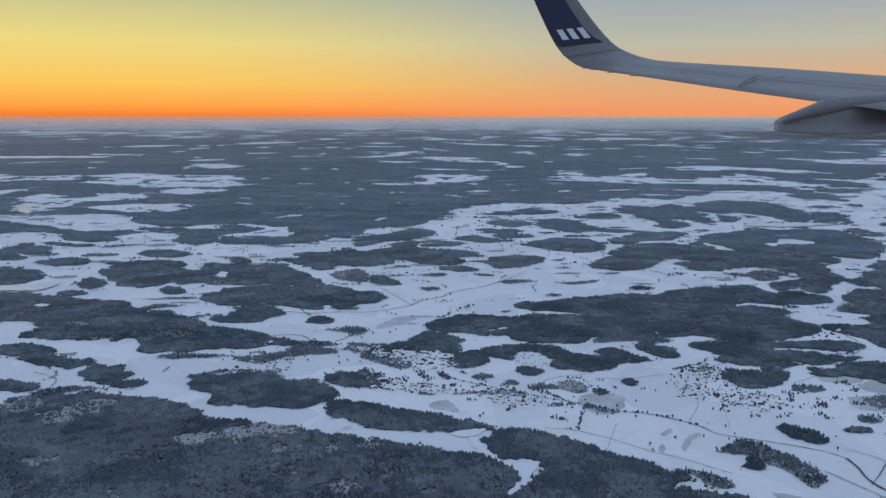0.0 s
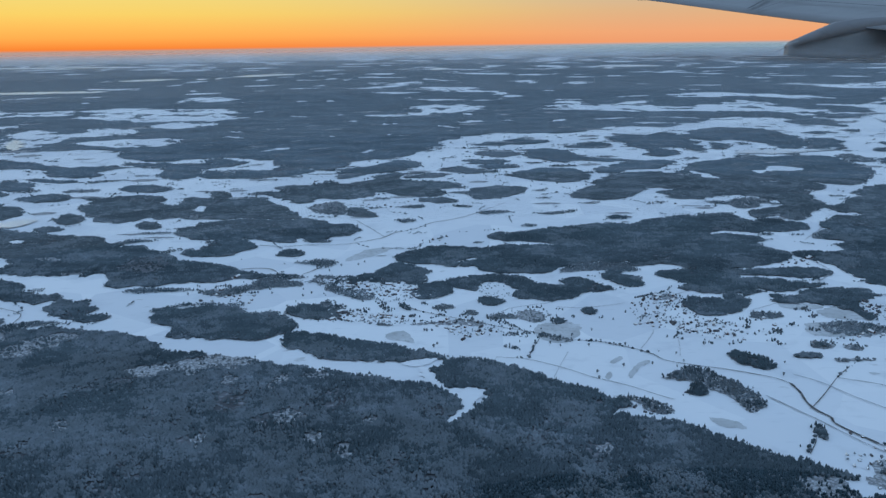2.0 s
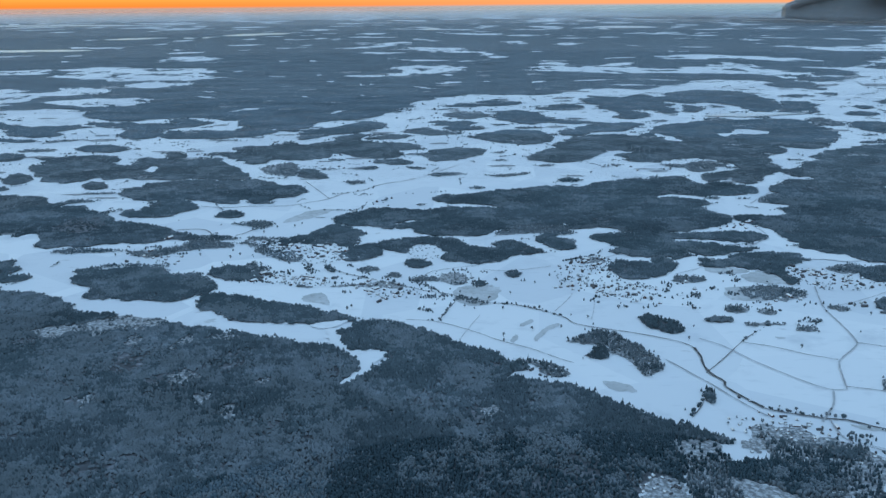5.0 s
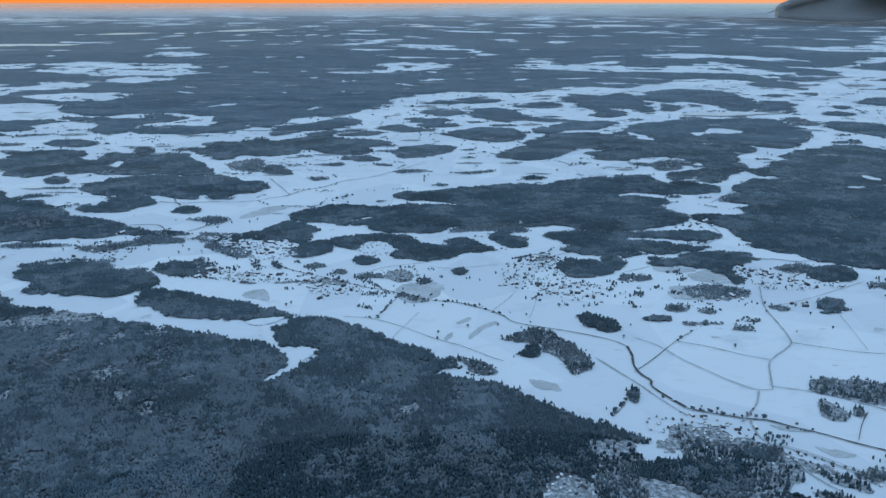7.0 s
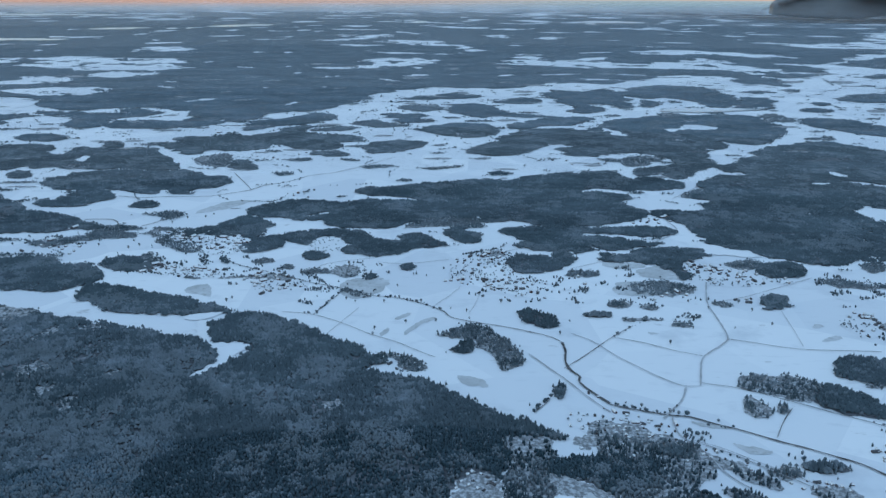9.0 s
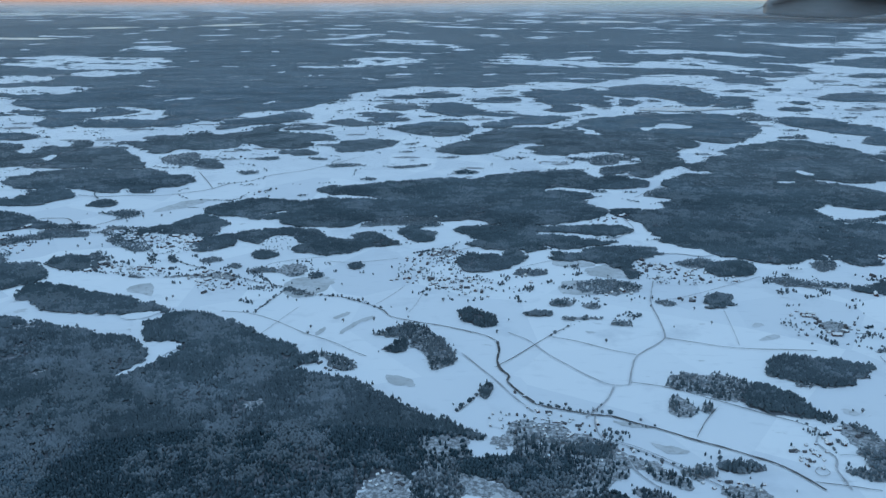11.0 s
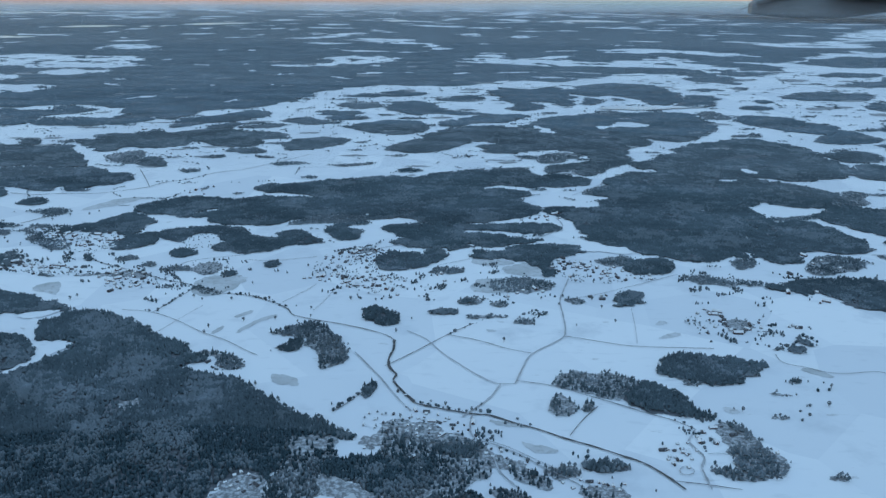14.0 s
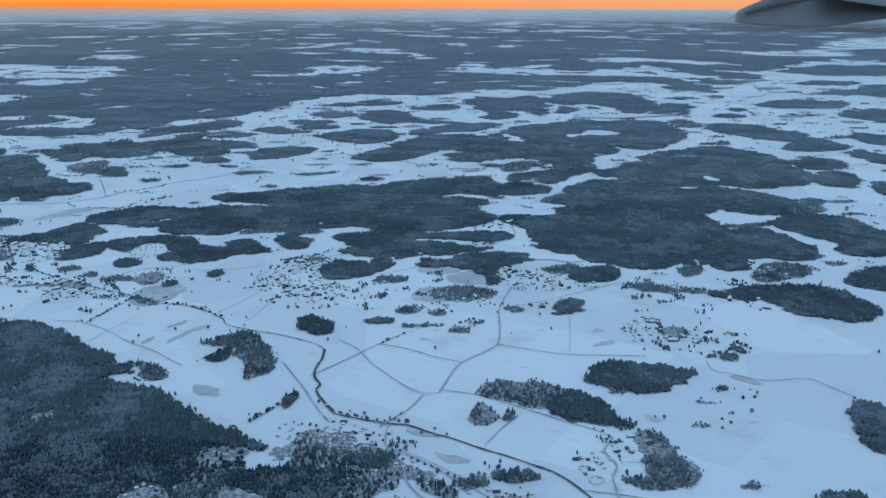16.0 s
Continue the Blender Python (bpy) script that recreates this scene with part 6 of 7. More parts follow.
# Bushes strewn over the open land.
hedge(0.55, 0.30, (75.8, 111.8), (79.9, 110.1), (84.1, 108.8))
hedge(1.30, 0.30, (84.9, 109.0), (88.2, 107.9), (93.0, 104.9))
hedge(0.50, 0.34, (63.8, 108.9), (66.3, 112.7), (68.2, 116.0), (69.6, 117.9))
hedge(0.60, 0.30, (22.8, 147.0), (24.7, 145.9), (26.4, 152.2), (28.1, 158.1))
hedge(0.80, 0.30, (28.8, 160.4), (33.4, 156.9), (39.9, 155.4), (45.9, 152.1), (50.5, 147.7))
hedge(1.20, 0.28, (-3.5, 180.6), (2.0, 175.4), (8.1, 171.6), (13.9, 168.3), (22.3, 163.0), (28.9, 159.8))
hedge(0.35, 0.22, (38.1, 127.0), (39.9, 128.4), (42.3, 128.5), (44.9, 126.3), (46.5, 123.7), (47.2, 122.3), (45.1, 122.0), (42.8, 122.0))
hedge(0.80, 0.24, (85.3, 100.4), (88.4, 98.6), (92.1, 95.4), (95.6, 92.7))
hedge(0.70, 0.26, (115.2, 98.6), (115.1, 100.7), (114.8, 103.6), (117.2, 100.7), (118.7, 102.1))
hedge(1.00, 0.28, (80.7, 136.2), (85.6, 141.2), (90.0, 146.3))
hedge(0.90, 0.28, (129.9, 136.8), (131.1, 133.9), (134.8, 133.0), (138.1, 131.1), (142.2, 131.6))
hedge(0.40, 0.34, (138.9, 133.0), (140.7, 131.6), (144.2, 137.1), (145.4, 135.4), (146.0, 133.9))
hedge(1.60, 0.26, (140.5, 118.6), (137.6, 114.9), (136.0, 112.3), (133.4, 109.8), (131.3, 105.0))
hedge(0.70, 0.30, (55.9, 141.4), (52.7, 140.0), (50.6, 136.8))
hedge(0.40, 0.30, (54.2, 184.3), (57.7, 186.1), (62.6, 189.0), (65.8, 184.6))
hedge(0.90, 0.26, (58.8, 162.9), (63.4, 159.6), (69.6, 162.1), (73.4, 158.1))
hedge(0.80, 0.26, (83.7, 153.6), (86.9, 152.7), (92.1, 155.4), (94.4, 150.8))
hedge(0.50, 0.28, (95.2, 145.6), (97.5, 147.9), (100.0, 147.1), (96.1, 143.1))
hedge(0.90, 0.26, (-20.8, 170.1), (-11.2, 168.0), (-1.0, 167.5))
hedge(0.70, 0.28, (0.9, 167.6), (4.7, 169.9), (8.6, 174.7))
hedge(1.50, 0.26, (-13.1, 249.2), (-10.0, 255.7), (-3.6, 260.9), (1.4, 269.9))
shrubs(0.9, (58.8, 95.2), (59.4, 99.6), (60.8, 101.9), (63.8, 102.5), (71.7, 102.0), (70.9, 98.9), (64.2, 96.6), (63.0, 93.5), (60.4, 91.0))
shrubs(0.6, (67.8, 102.6), (87.0, 99.9), (86.1, 88.5), (77.1, 87.3), (76.2, 98.4))
shrubs(0.5, (74.3, 114.1), (84.7, 106.6), (86.1, 98.5), (76.3, 99.8), (69.3, 104.1))
shrubs(0.35, (48.8, 168.9), (71.7, 172.7), (106.5, 169.1), (105.1, 153.9), (82.7, 152.9), (66.5, 157.0), (51.6, 161.8))
shrubs(0.22, (-0.0, 176.4), (33.0, 180.6), (39.0, 168.9), (29.4, 161.8), (26.3, 149.3), (14.8, 155.3), (0.7, 165.2))
shrubs(0.30, (-36.5, 204.0), (3.3, 210.1), (12.9, 169.2), (9.8, 158.6), (-4.8, 165.3), (-27.9, 168.5))
shrubs(0.30, (-62.4, 209.0), (-37.4, 209.4), (-27.6, 184.7), (-51.4, 180.0))
shrubs(0.20, (4.2, 176.8), (33.3, 169.5), (49.7, 173.6), (45.0, 156.0), (12.2, 158.7))
shrubs(0.30, (54.5, 186.1), (100.4, 174.4), (84.4, 144.8), (66.7, 151.7), (50.7, 159.3))
shrubs(0.07, (-85.3, 488.8), (75.9, 523.5), (70.5, 320.5), (-23.3, 318.6), (-63.3, 360.3))
shrubs(0.25, (70.6, 111.7), (86.5, 109.2), (104.2, 94.3), (106.3, 89.5), (76.4, 89.6), (70.2, 100.9))
shrubs(0.25, (132.0, 172.9), (165.8, 169.3), (156.4, 149.5), (124.2, 138.6))
shrubs(0.25, (130.0, 149.5), (148.8, 141.2), (144.2, 129.1), (126.8, 132.5))
shrubs(0.25, (108.8, 105.2), (119.4, 110.0), (127.8, 94.2), (120.3, 90.6), (109.9, 94.2))
shrubs(0.35, (132.2, 149.5), (142.9, 145.2), (140.1, 138.6), (131.5, 139.1))
shrubs(0.30, (118.5, 106.0), (124.6, 105.2), (127.8, 94.2), (119.3, 91.8), (115.2, 95.5))
shrubs(0.30, (143.7, 138.6), (150.4, 139.9), (145.6, 129.1), (140.9, 128.0))
shrubs(0.06, (-253.9, 433.0), (-142.1, 413.5), (-73.8, 360.0), (-111.4, 336.8), (-186.5, 315.4))
mixed_wood((-114.6, 158.3), (-95.4, 156.6), (-95.8, 160.6), (-91.8, 163.5), (-83.1, 163.6), (-80.7, 166.6), (-75.7, 163.8), (-68.0, 163.2), (-59.1, 159.2), (-53.0, 155.3), (-50.0, 150.4), (-45.9, 151.0), (-36.0, 148.2), (-30.1, 147.1), (-27.9, 144.3), (-21.7, 143.3), (-14.9, 141.2), (-10.5, 139.2), (-4.0, 137.2), (0.2, 134.8), (5.3, 134.4), (10.6, 129.8), (13.0, 123.7), (11.3, 119.7), (14.8, 118.7), (14.0, 52.0), (-20.0, 48.0), (-60.0, 48.0), (-100.0, 60.0), (-140.0, 75.0), (-150.0, 140.0))
wood((7.8, 123.6), (17.1, 125.9), (19.1, 133.9), (29.9, 129.4), (32.9, 129.3), (36.6, 130.0), (34.5, 123.4), (36.4, 121.4), (43.0, 118.5), (50.7, 115.6), (55.8, 110.3), (58.6, 107.7), (63.7, 104.6), (67.8, 102.2), (63.2, 101.1), (59.5, 98.9), (57.7, 95.5), (55.4, 91.1), (52.6, 91.0), (51.2, 87.3), (45.0, 56.0), (22.0, 52.0), (0.0, 50.0))

def far_woods():
    """The unbroken woods that run out to the horizon."""
    a0, a1 = math.atan2(FAR_EDGE[-1][0] - HUB.x, FAR_EDGE[-1][1]), math.atan2(FAR_EDGE[0][0] - HUB.x, FAR_EDGE[0][1])
    rim = [(HUB.x + 4930 * math.sin(a), 4930 * math.cos(a)) for a in np.linspace(a0 + 0.05, a1 - 0.05, 24)]
    edge = outline(FAR_EDGE, 0.16, loops=True)[:16 * (len(FAR_EDGE) - 1)]
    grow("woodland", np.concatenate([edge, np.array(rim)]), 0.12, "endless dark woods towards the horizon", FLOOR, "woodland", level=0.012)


def haze_glades():
    """Small far-off openings that no map would name, strewn through the endless woods; extra ones are added to pale the
    distance like haze.
    """
    for _ in range(340):
        d, az = 850 + 3950 * rng.random() ** 0.75, rng.uniform(-0.66, 0.66)
        x, y = HUB.x + d * math.sin(az), d * math.cos(az)
        if y < 0 or not FREE[np.argmin((SPOT_X - x) ** 2 + (SPOT_Y - y) ** 2)]:
            continue
        a, b, turn = d * rng.uniform(0.004, 0.026), d * d / 84000 * rng.uniform(0.3, 1.0), rng.uniform(-0.5, 0.5) - az
        ring = [(x + a * math.cos(t) * math.cos(turn) - b * math.sin(t) * math.sin(turn), y + a * math.cos(t) * math.sin(turn) + b * math.sin(t) * math.cos(turn)) for t in np.arange(6) * 1.047]
        clearing(*ring)


def copses():
    """Groves, hedgerows and birch scrub between the open fields."""
    d = np.hypot(SPOT_X - HUB.x, SPOT_Y)
    i = np.flatnonzero(FREE & (d > 190) & (d < 760) & (SPOT_Y > 60))
    x, y, d = SPOT_X[i], SPOT_Y[i], d[i]
    grove = patches(x * 0.5, y, 9.0, 41) + 0.6 * patches(x * 0.6, y, 26.0, 42)
    hedge = np.abs(patches(x * 0.7, y, 30.0, 43) - 0.1)
    keep = np.clip((grove - 0.85) * 2.5, 0, 0.9) + np.where((hedge < 0.012 + 0.00003 * d) & (patches(x, y, 12.0, 44) > 0.1), 0.55, 0.0)
    k = rng.random(len(i)) < keep
    i, x, y, d = i[k], x[k], y[k], d[k]
    FREE[i] = False
    s, dark, thing = gap(d), rng.random(len(i)) < np.clip(0.4 + 0.5 * patches(x, y, 12.0, 45), 0, 1), None
    for pick, mat, part_name in ((~dark, BIRCH, "birches"), (dark, SPRUCE, "spruces")):
        me = planted(part_name, x[pick], y[pick], CAP, 0.78 * s[pick] * rng.uniform(0.5, 1.1, pick.sum()), rng.uniform(0.35, 0.8, pick.sum()), mat)
        ob = new(part_name if thing else "grove", me)
        ob.parent = thing
        thing = thing or ob
    tagged(thing, "small groves and hedgerows between snow-covered fields", "grove", kind="stuff")


haze_glades()
far_woods()
copses()

# ---- houses ----
def box_bm(w, d, h, z0=0.0):
    bm = bmesh.new()
    bmesh.ops.create_cube(bm, size=1.0, matrix=Matrix.Translation((0, 0, z0 + h / 2)) @ Matrix.Diagonal((w, d, h, 1)))
    return bm


def house(w, d, h, wall, roof, at=(0, 0, -50)):
    """A gabled house: boarded walls up to the ridge, a roof of two thick slopes with eaves, a chimney, a door and windows."""
    top = new("house")
    bm, peak = bmesh.new(), d * 0.42
    s = [[bm.verts.new((x, y, z)) for y, z in ((-d / 2, 0), (d / 2, 0), (d / 2, h), (0, h + peak), (-d / 2, h))] for x in (-w / 2, w / 2)]
    bm.faces.new(s[0][::-1])
    bm.faces.new(s[1])
    for i in range(5):
        bm.faces.new((s[0][i], s[0][(i + 1) % 5], s[1][(i + 1) % 5], s[1][i]))
    bmesh.ops.recalc_face_normals(bm, faces=bm.faces)
    part("wall", bm, wall, top)
    bm = bmesh.new()
    over, t = 0.06, 0.035
    drop = peak / (d / 2) * over
    prof = [(-d / 2 - over, h - drop + 0.004), (0, h + peak + 0.004), (d / 2 + over, h - drop + 0.004), (d / 2 + over, h - drop + t), (0, h + peak + t * 1.2), (-d / 2 - over, h - drop + t)]
    s = [[bm.verts.new((x, y, z)) for y, z in prof] for x in (-w / 2 - over, w / 2 + over)]
    bm.faces.new((s[0][0], s[0][1], s[0][4], s[0][5]))
    bm.faces.new((s[0][1], s[0][2], s[0][3], s[0][4]))
    bm.faces.new((s[1][0], s[1][1], s[1][4], s[1][5]))
    bm.faces.new((s[1][1], s[1][2], s[1][3], s[1][4]))
    for i in range(6):
        bm.faces.new((s[0][i], s[0][(i + 1) % 6], s[1][(i + 1) % 6], s[1][i]))
    bmesh.ops.recalc_face_normals(bm, faces=bm.faces)
    part("roof", bm, roof, top)
    if w < 1.6:
        ch = part("chimney", box_bm(0.07, 0.07, 0.2, h + peak - 0.06), BRICK, top)
        ch.location.x = w * 0.2
    dr = part("door", box_bm(0.09, 0.012, 0.19), DARK_ROOF, top)
    dr.location = (-w * 0.1, -d / 2 - 0.004, 0.0)
    for k in (-0.33, 0.15, 0.36):
        wd = part("window", box_bm(0.08, 0.012, 0.11, h * 0.45), GLASS, top)
        wd.location = (w * k, -d / 2 - 0.004, 0.0)
    top.matrix_basis = Matrix.Translation(at)
    return top


GLASS = two_tone("window_glass", (0.03, 0.035, 0.04), (0.06, 0.065, 0.07), 2.0, roughness=0.1)
KINDS = []
for w, d, h, wall, roof, label in (
        (0.95, 0.65, 0.34, RED_WALL, SNOW_ROOF, "red wooden house with a snow-covered gable roof"),
        (0.85, 0.70, 0.44, PALE_WALL, SNOW_ROOF, "pale wooden house with a snow-covered gable roof"),
        (1.00, 0.70, 0.34, DARK_WALL, DARK_ROOF, "dark house with a half-bare gable roof"),
        (0.60, 0.45, 0.24, RED_WALL, DARK_ROOF, "small red outbuilding with a dark roof"),
        (2.30, 0.95, 0.50, RED_WALL, SNOW_ROOF, "long red barn under a snow-covered roof"),
        (1.90, 0.80, 0.42, DARK_WALL, DARK_ROOF, "long dark barn with a bare roof")):
    KINDS.append((w, d, h, wall, roof, label))
BUILT, FAR_HOUSES = {}, []


def place_house(k, x, y, turn):
    w, d, h, wall, roof, label = KINDS[k]
    m = pose(x, y, 0.0, 0, 0, turn) @ Matrix.Scale(random.uniform(0.62, 0.78), 4)
    if math.hypot(x - HUB.x, y) > 152 and k in BUILT:
        FAR_HOUSES.append((k, m))
    elif k not in BUILT:
        BUILT[k] = house(w, d, h, wall, roof)
        BUILT[k].matrix_basis = m
        tagged(BUILT[k], label, "barn" if k > 3 else "house", "farm buildings")
    else:
        copy_thing(BUILT[k], m)


def hamlet(*spots):
    grain = random.uniform(0, 90)
    for i, (x, y) in enumerate(spots):
        k = random.choices(range(6), (3.5, 3.5, 2.2, 2.6, 1.0, 0.9))[0]
        place_house(k, x, y, grain + random.choice((0, 90, 180, 8, 97)) + random.uniform(-8, 8))


def village(count, *corners):
    """Houses strewn over a patch of land, each in a plot of its own."""
    poly, taken, tries = np.array(corners, float), [], 0
    while len(taken) < count and tries < 4000:
        tries += 1
        x, y = (random.uniform(poly[:, k].min(), poly[:, k].max()) for k in (0, 1))
        if inside(np.array([x]), np.array([y]), poly)[0] and all((x - a) ** 2 + ((y - b) * 0.8) ** 2 > 1.8 for a, b in taken):
            taken.append((x, y))
    hamlet(*taken)


hamlet((-22.5, 200.3), (-19.8, 197.3), (-17.5, 195.3), (-14.7, 193.9), (-11.6, 191.6), (-9.7, 190.2), (-8.8, 191.6), (-6.7, 189.7), (-6.4, 192.6), (-4.3, 190.7), (-3.9, 193.6), (-1.8, 191.7), (-1.4, 194.6), (0.2, 192.7), (-8.4, 187.0), (-6.1, 186.6), (-4.6, 187.9), (-18.2, 198.8), (-15.4, 197.3), (-12.5, 195.4), (-7.1, 196.5), (-4.6, 197.5))
hamlet((-14.7, 172.6), (-13.1, 171.9), (-12.5, 173.4), (-15.3, 171.1), (-7.7, 172.7), (-5.8, 171.2), (-5.0, 172.4), (-3.3, 171.2), (-9.0, 171.1), (6.9, 167.6), (7.8, 168.4), (10.2, 166.9), (10.7, 169.2), (12.7, 167.0), (14.9, 167.7), (12.7, 170.7))
hamlet((50.1, 165.3), (51.3, 165.7), (52.8, 166.1), (54.0, 166.8), (55.8, 166.8), (57.1, 166.1), (58.4, 165.4), (59.7, 164.0), (54.9, 163.3), (53.7, 164.0))
hamlet((52.8, 178.4), (54.5, 179.2), (55.9, 178.0), (57.6, 176.0), (59.0, 174.4), (55.8, 182.6), (57.7, 183.1), (60.0, 182.7), (61.5, 175.3), (62.9, 172.2), (63.9, 185.8), (61.0, 166.9), (61.8, 165.8), (62.6, 166.2))
hamlet((65.2, 162.4), (66.4, 160.7), (67.6, 162.1), (68.2, 159.4), (58.6, 162.3), (59.9, 160.6), (61.6, 162.3), (70.6, 155.8), (69.4, 158.1), (67.2, 164.9))
hamlet((106.4, 178.3), (107.4, 177.1), (108.5, 175.9), (109.9, 176.8), (110.0, 174.0), (111.5, 175.2), (112.1, 172.1), (106.8, 172.0), (113.0, 170.2), (115.6, 170.6), (116.6, 169.9), (117.7, 169.2))
hamlet((79.5, 168.6), (78.6, 167.9), (112.0, 155.8), (109.6, 155.4), (113.0, 156.1), (96.3, 158.4), (98.9, 159.8), (93.0, 155.2), (95.0, 157.1), (100.3, 157.9), (80.2, 164.3), (106.1, 215.4), (108.0, 217.2), (110.7, 219.0), (112.0, 220.2))
hamlet((131.1, 147.0), (132.7, 147.6), (132.3, 146.2), (132.7, 143.7), (133.1, 138.7), (134.4, 138.2), (136.7, 141.4), (138.3, 140.1), (143.7, 140.7), (145.0, 140.2), (130.7, 149.0))
hamlet((112.6, 98.8), (110.5, 97.2), (109.8, 99.5), (115.2, 101.7), (117.2, 101.0), (116.3, 103.5), (120.1, 102.8), (117.9, 104.7), (109.9, 95.8), (124.4, 98.3))
hamlet((74.3, 113.7), (73.0, 114.9), (75.9, 109.2), (77.5, 108.1), (77.0, 106.5), (79.0, 105.7), (80.2, 106.1), (81.3, 105.0), (78.1, 103.9), (82.9, 105.0), (84.2, 105.8), (87.6, 98.8), (90.9, 95.9), (85.6, 97.8), (82.0, 103.5), (79.6, 102.7), (98.2, 91.6), (99.9, 91.2), (101.6, 89.8), (69.4, 99.0), (75.7, 104.9), (75.4, 107.3))
hamlet((52.9, 91.0), (53.7, 92.5), (54.4, 93.1), (55.5, 92.7), (56.3, 91.9), (53.8, 90.2), (55.0, 89.5), (55.7, 89.1), (56.2, 90.5), (52.2, 89.5), (54.4, 91.1), (56.9, 90.5))
hamlet((2.0, 241.9), (2.7, 245.6), (4.9, 244.2), (-0.4, 244.1), (6.9, 239.8), (4.2, 236.9), (7.1, 249.5))
hamlet((115.4, 169.9), (117.7, 167.0), (119.3, 165.9), (121.3, 166.7), (156.9, 158.6), (155.1, 152.9), (156.6, 153.6), (151.0, 158.5))
hamlet((-47.2, 186.8), (-46.7, 188.1), (-45.2, 187.2), (-43.6, 185.7), (-43.8, 188.0), (-50.0, 203.0), (-49.2, 204.6), (-40.1, 182.1), (-40.1, 184.3), (-49.9, 188.3), (-49.8, 183.8), (-40.4, 187.9), (-50.0, 193.0), (-52.6, 183.9))
hamlet((10.2, 162.6), (9.4, 162.0), (12.6, 159.1), (12.0, 156.8), (13.6, 165.4), (10.3, 167.3), (8.4, 167.4), (14.9, 161.8), (16.2, 160.0))
hamlet((6.2, 165.1), (8.3, 163.7), (10.5, 164.4), (9.5, 161.3), (12.2, 157.6), (13.3, 158.3), (15.0, 160.0), (16.4, 161.0), (18.0, 161.7), (105.1, 213.6), (108.3, 213.1), (111.8, 214.9), (-23.0, 200.3), (-25.7, 202.3), (107.6, 180.0), (114.2, 172.9), (118.2, 173.7), (124.9, 168.5), (133.6, 138.2), (132.3, 141.8))
hamlet((156.2, 170.0), (158.1, 168.5), (164.5, 177.0), (167.3, 179.0), (165.0, 183.2), (169.0, 173.8), (131.0, 147.2), (131.7, 146.6), (132.9, 146.0), (135.1, 138.8), (135.9, 139.3), (138.8, 142.5), (144.6, 141.2), (110.8, 98.8), (112.0, 99.2), (109.8, 97.4), (112.2, 97.8), (114.9, 102.3), (116.7, 102.0), (115.3, 100.8), (104.3, 173.6), (106.4, 176.0), (107.6, 175.2), (110.6, 172.8), (113.7, 177.6))
hamlet((111.9, 99.2), (110.6, 96.6), (109.9, 95.4), (110.1, 99.1), (114.8, 101.0), (117.4, 101.0), (116.0, 103.5), (119.2, 105.0), (120.2, 102.9), (87.7, 98.4), (76.4, 106.8), (77.5, 108.7), (79.2, 107.8), (80.8, 106.8), (82.0, 105.6), (74.5, 110.3), (99.4, 91.5), (101.0, 90.7), (102.5, 91.2))
hamlet((-9.0, 309.2), (-6.8, 312.8), (-17.7, 302.1), (-15.3, 298.8), (-24.5, 304.2), (-20.9, 300.9), (86.8, 303.0), (89.5, 300.8), (92.7, 304.2), (94.7, 299.8), (106.4, 295.7), (109.3, 297.9), (95.9, 293.3))
hamlet((-59.3, 368.5), (-54.6, 373.7), (-51.4, 380.7), (-64.1, 365.1), (-55.4, 360.4), (23.9, 362.1), (28.3, 367.0), (30.2, 357.5), (27.8, 378.9))
hamlet((103.6, 214.7), (106.6, 217.6), (108.4, 216.5), (101.2, 212.9))
village(26, (-26.2, 200.2), (-16.8, 202.4), (1.6, 200.6), (7.1, 188.1), (-1.2, 184.4), (-9.7, 185.2), (-20.0, 191.4))
village(14, (50.7, 180.0), (58.4, 183.5), (69.3, 165.9), (68.9, 156.8), (58.6, 162.3), (52.9, 171.3))
village(12, (74.5, 106.5), (79.8, 105.8), (84.2, 102.0), (84.1, 94.5), (78.7, 90.7), (75.4, 95.7))
village(8, (105.9, 179.1), (119.7, 172.2), (118.5, 167.7), (106.7, 170.1))
village(10, (-18.0, 174.1), (-4.9, 173.5), (12.9, 169.9), (16.6, 166.3), (-3.3, 169.7))
village(8, (93.8, 95.9), (97.3, 92.2), (102.5, 90.4), (99.2, 88.7), (94.2, 90.9))
village(30, (52.2, 177.2), (56.9, 183.2), (62.6, 188.7), (65.2, 182.1), (64.7, 168.9), (71.3, 166.8), (72.5, 159.5), (65.6, 156.4), (58.7, 160.2), (51.5, 164.2))
village(22, (105.4, 176.1), (110.5, 177.8), (115.7, 173.9), (124.2, 169.6), (125.2, 166.0), (112.2, 163.5), (103.5, 166.9))
village(20, (-22.6, 172.9), (-19.6, 177.0), (-13.2, 173.9), (-7.6, 172.5), (-0.5, 171.1), (-0.7, 166.5), (-8.3, 167.1), (-16.4, 168.4))
village(12, (6.3, 168.6), (10.9, 170.6), (16.8, 166.2), (20.7, 161.7), (16.0, 158.2), (12.9, 156.4), (8.7, 161.4))
village(26, (68.6, 104.9), (68.8, 108.0), (71.1, 108.8), (75.4, 107.2), (78.5, 107.7), (81.9, 106.1), (84.4, 103.7), (84.6, 100.6), (80.7, 102.0), (76.9, 102.0), (72.9, 102.7))
village(24, (-21.8, 198.6), (-17.1, 202.3), (-7.6, 200.5), (-1.5, 194.1), (-0.4, 187.0), (-9.4, 186.8), (-16.4, 191.3))
village(10, (128.8, 149.0), (133.6, 144.7), (138.0, 143.4), (135.9, 138.1), (131.4, 138.6), (126.9, 136.9), (125.7, 140.7))
village(8, (84.6, 100.6), (86.9, 98.5), (89.9, 95.9), (92.8, 92.7), (92.0, 91.6), (88.5, 94.0), (85.5, 97.2))
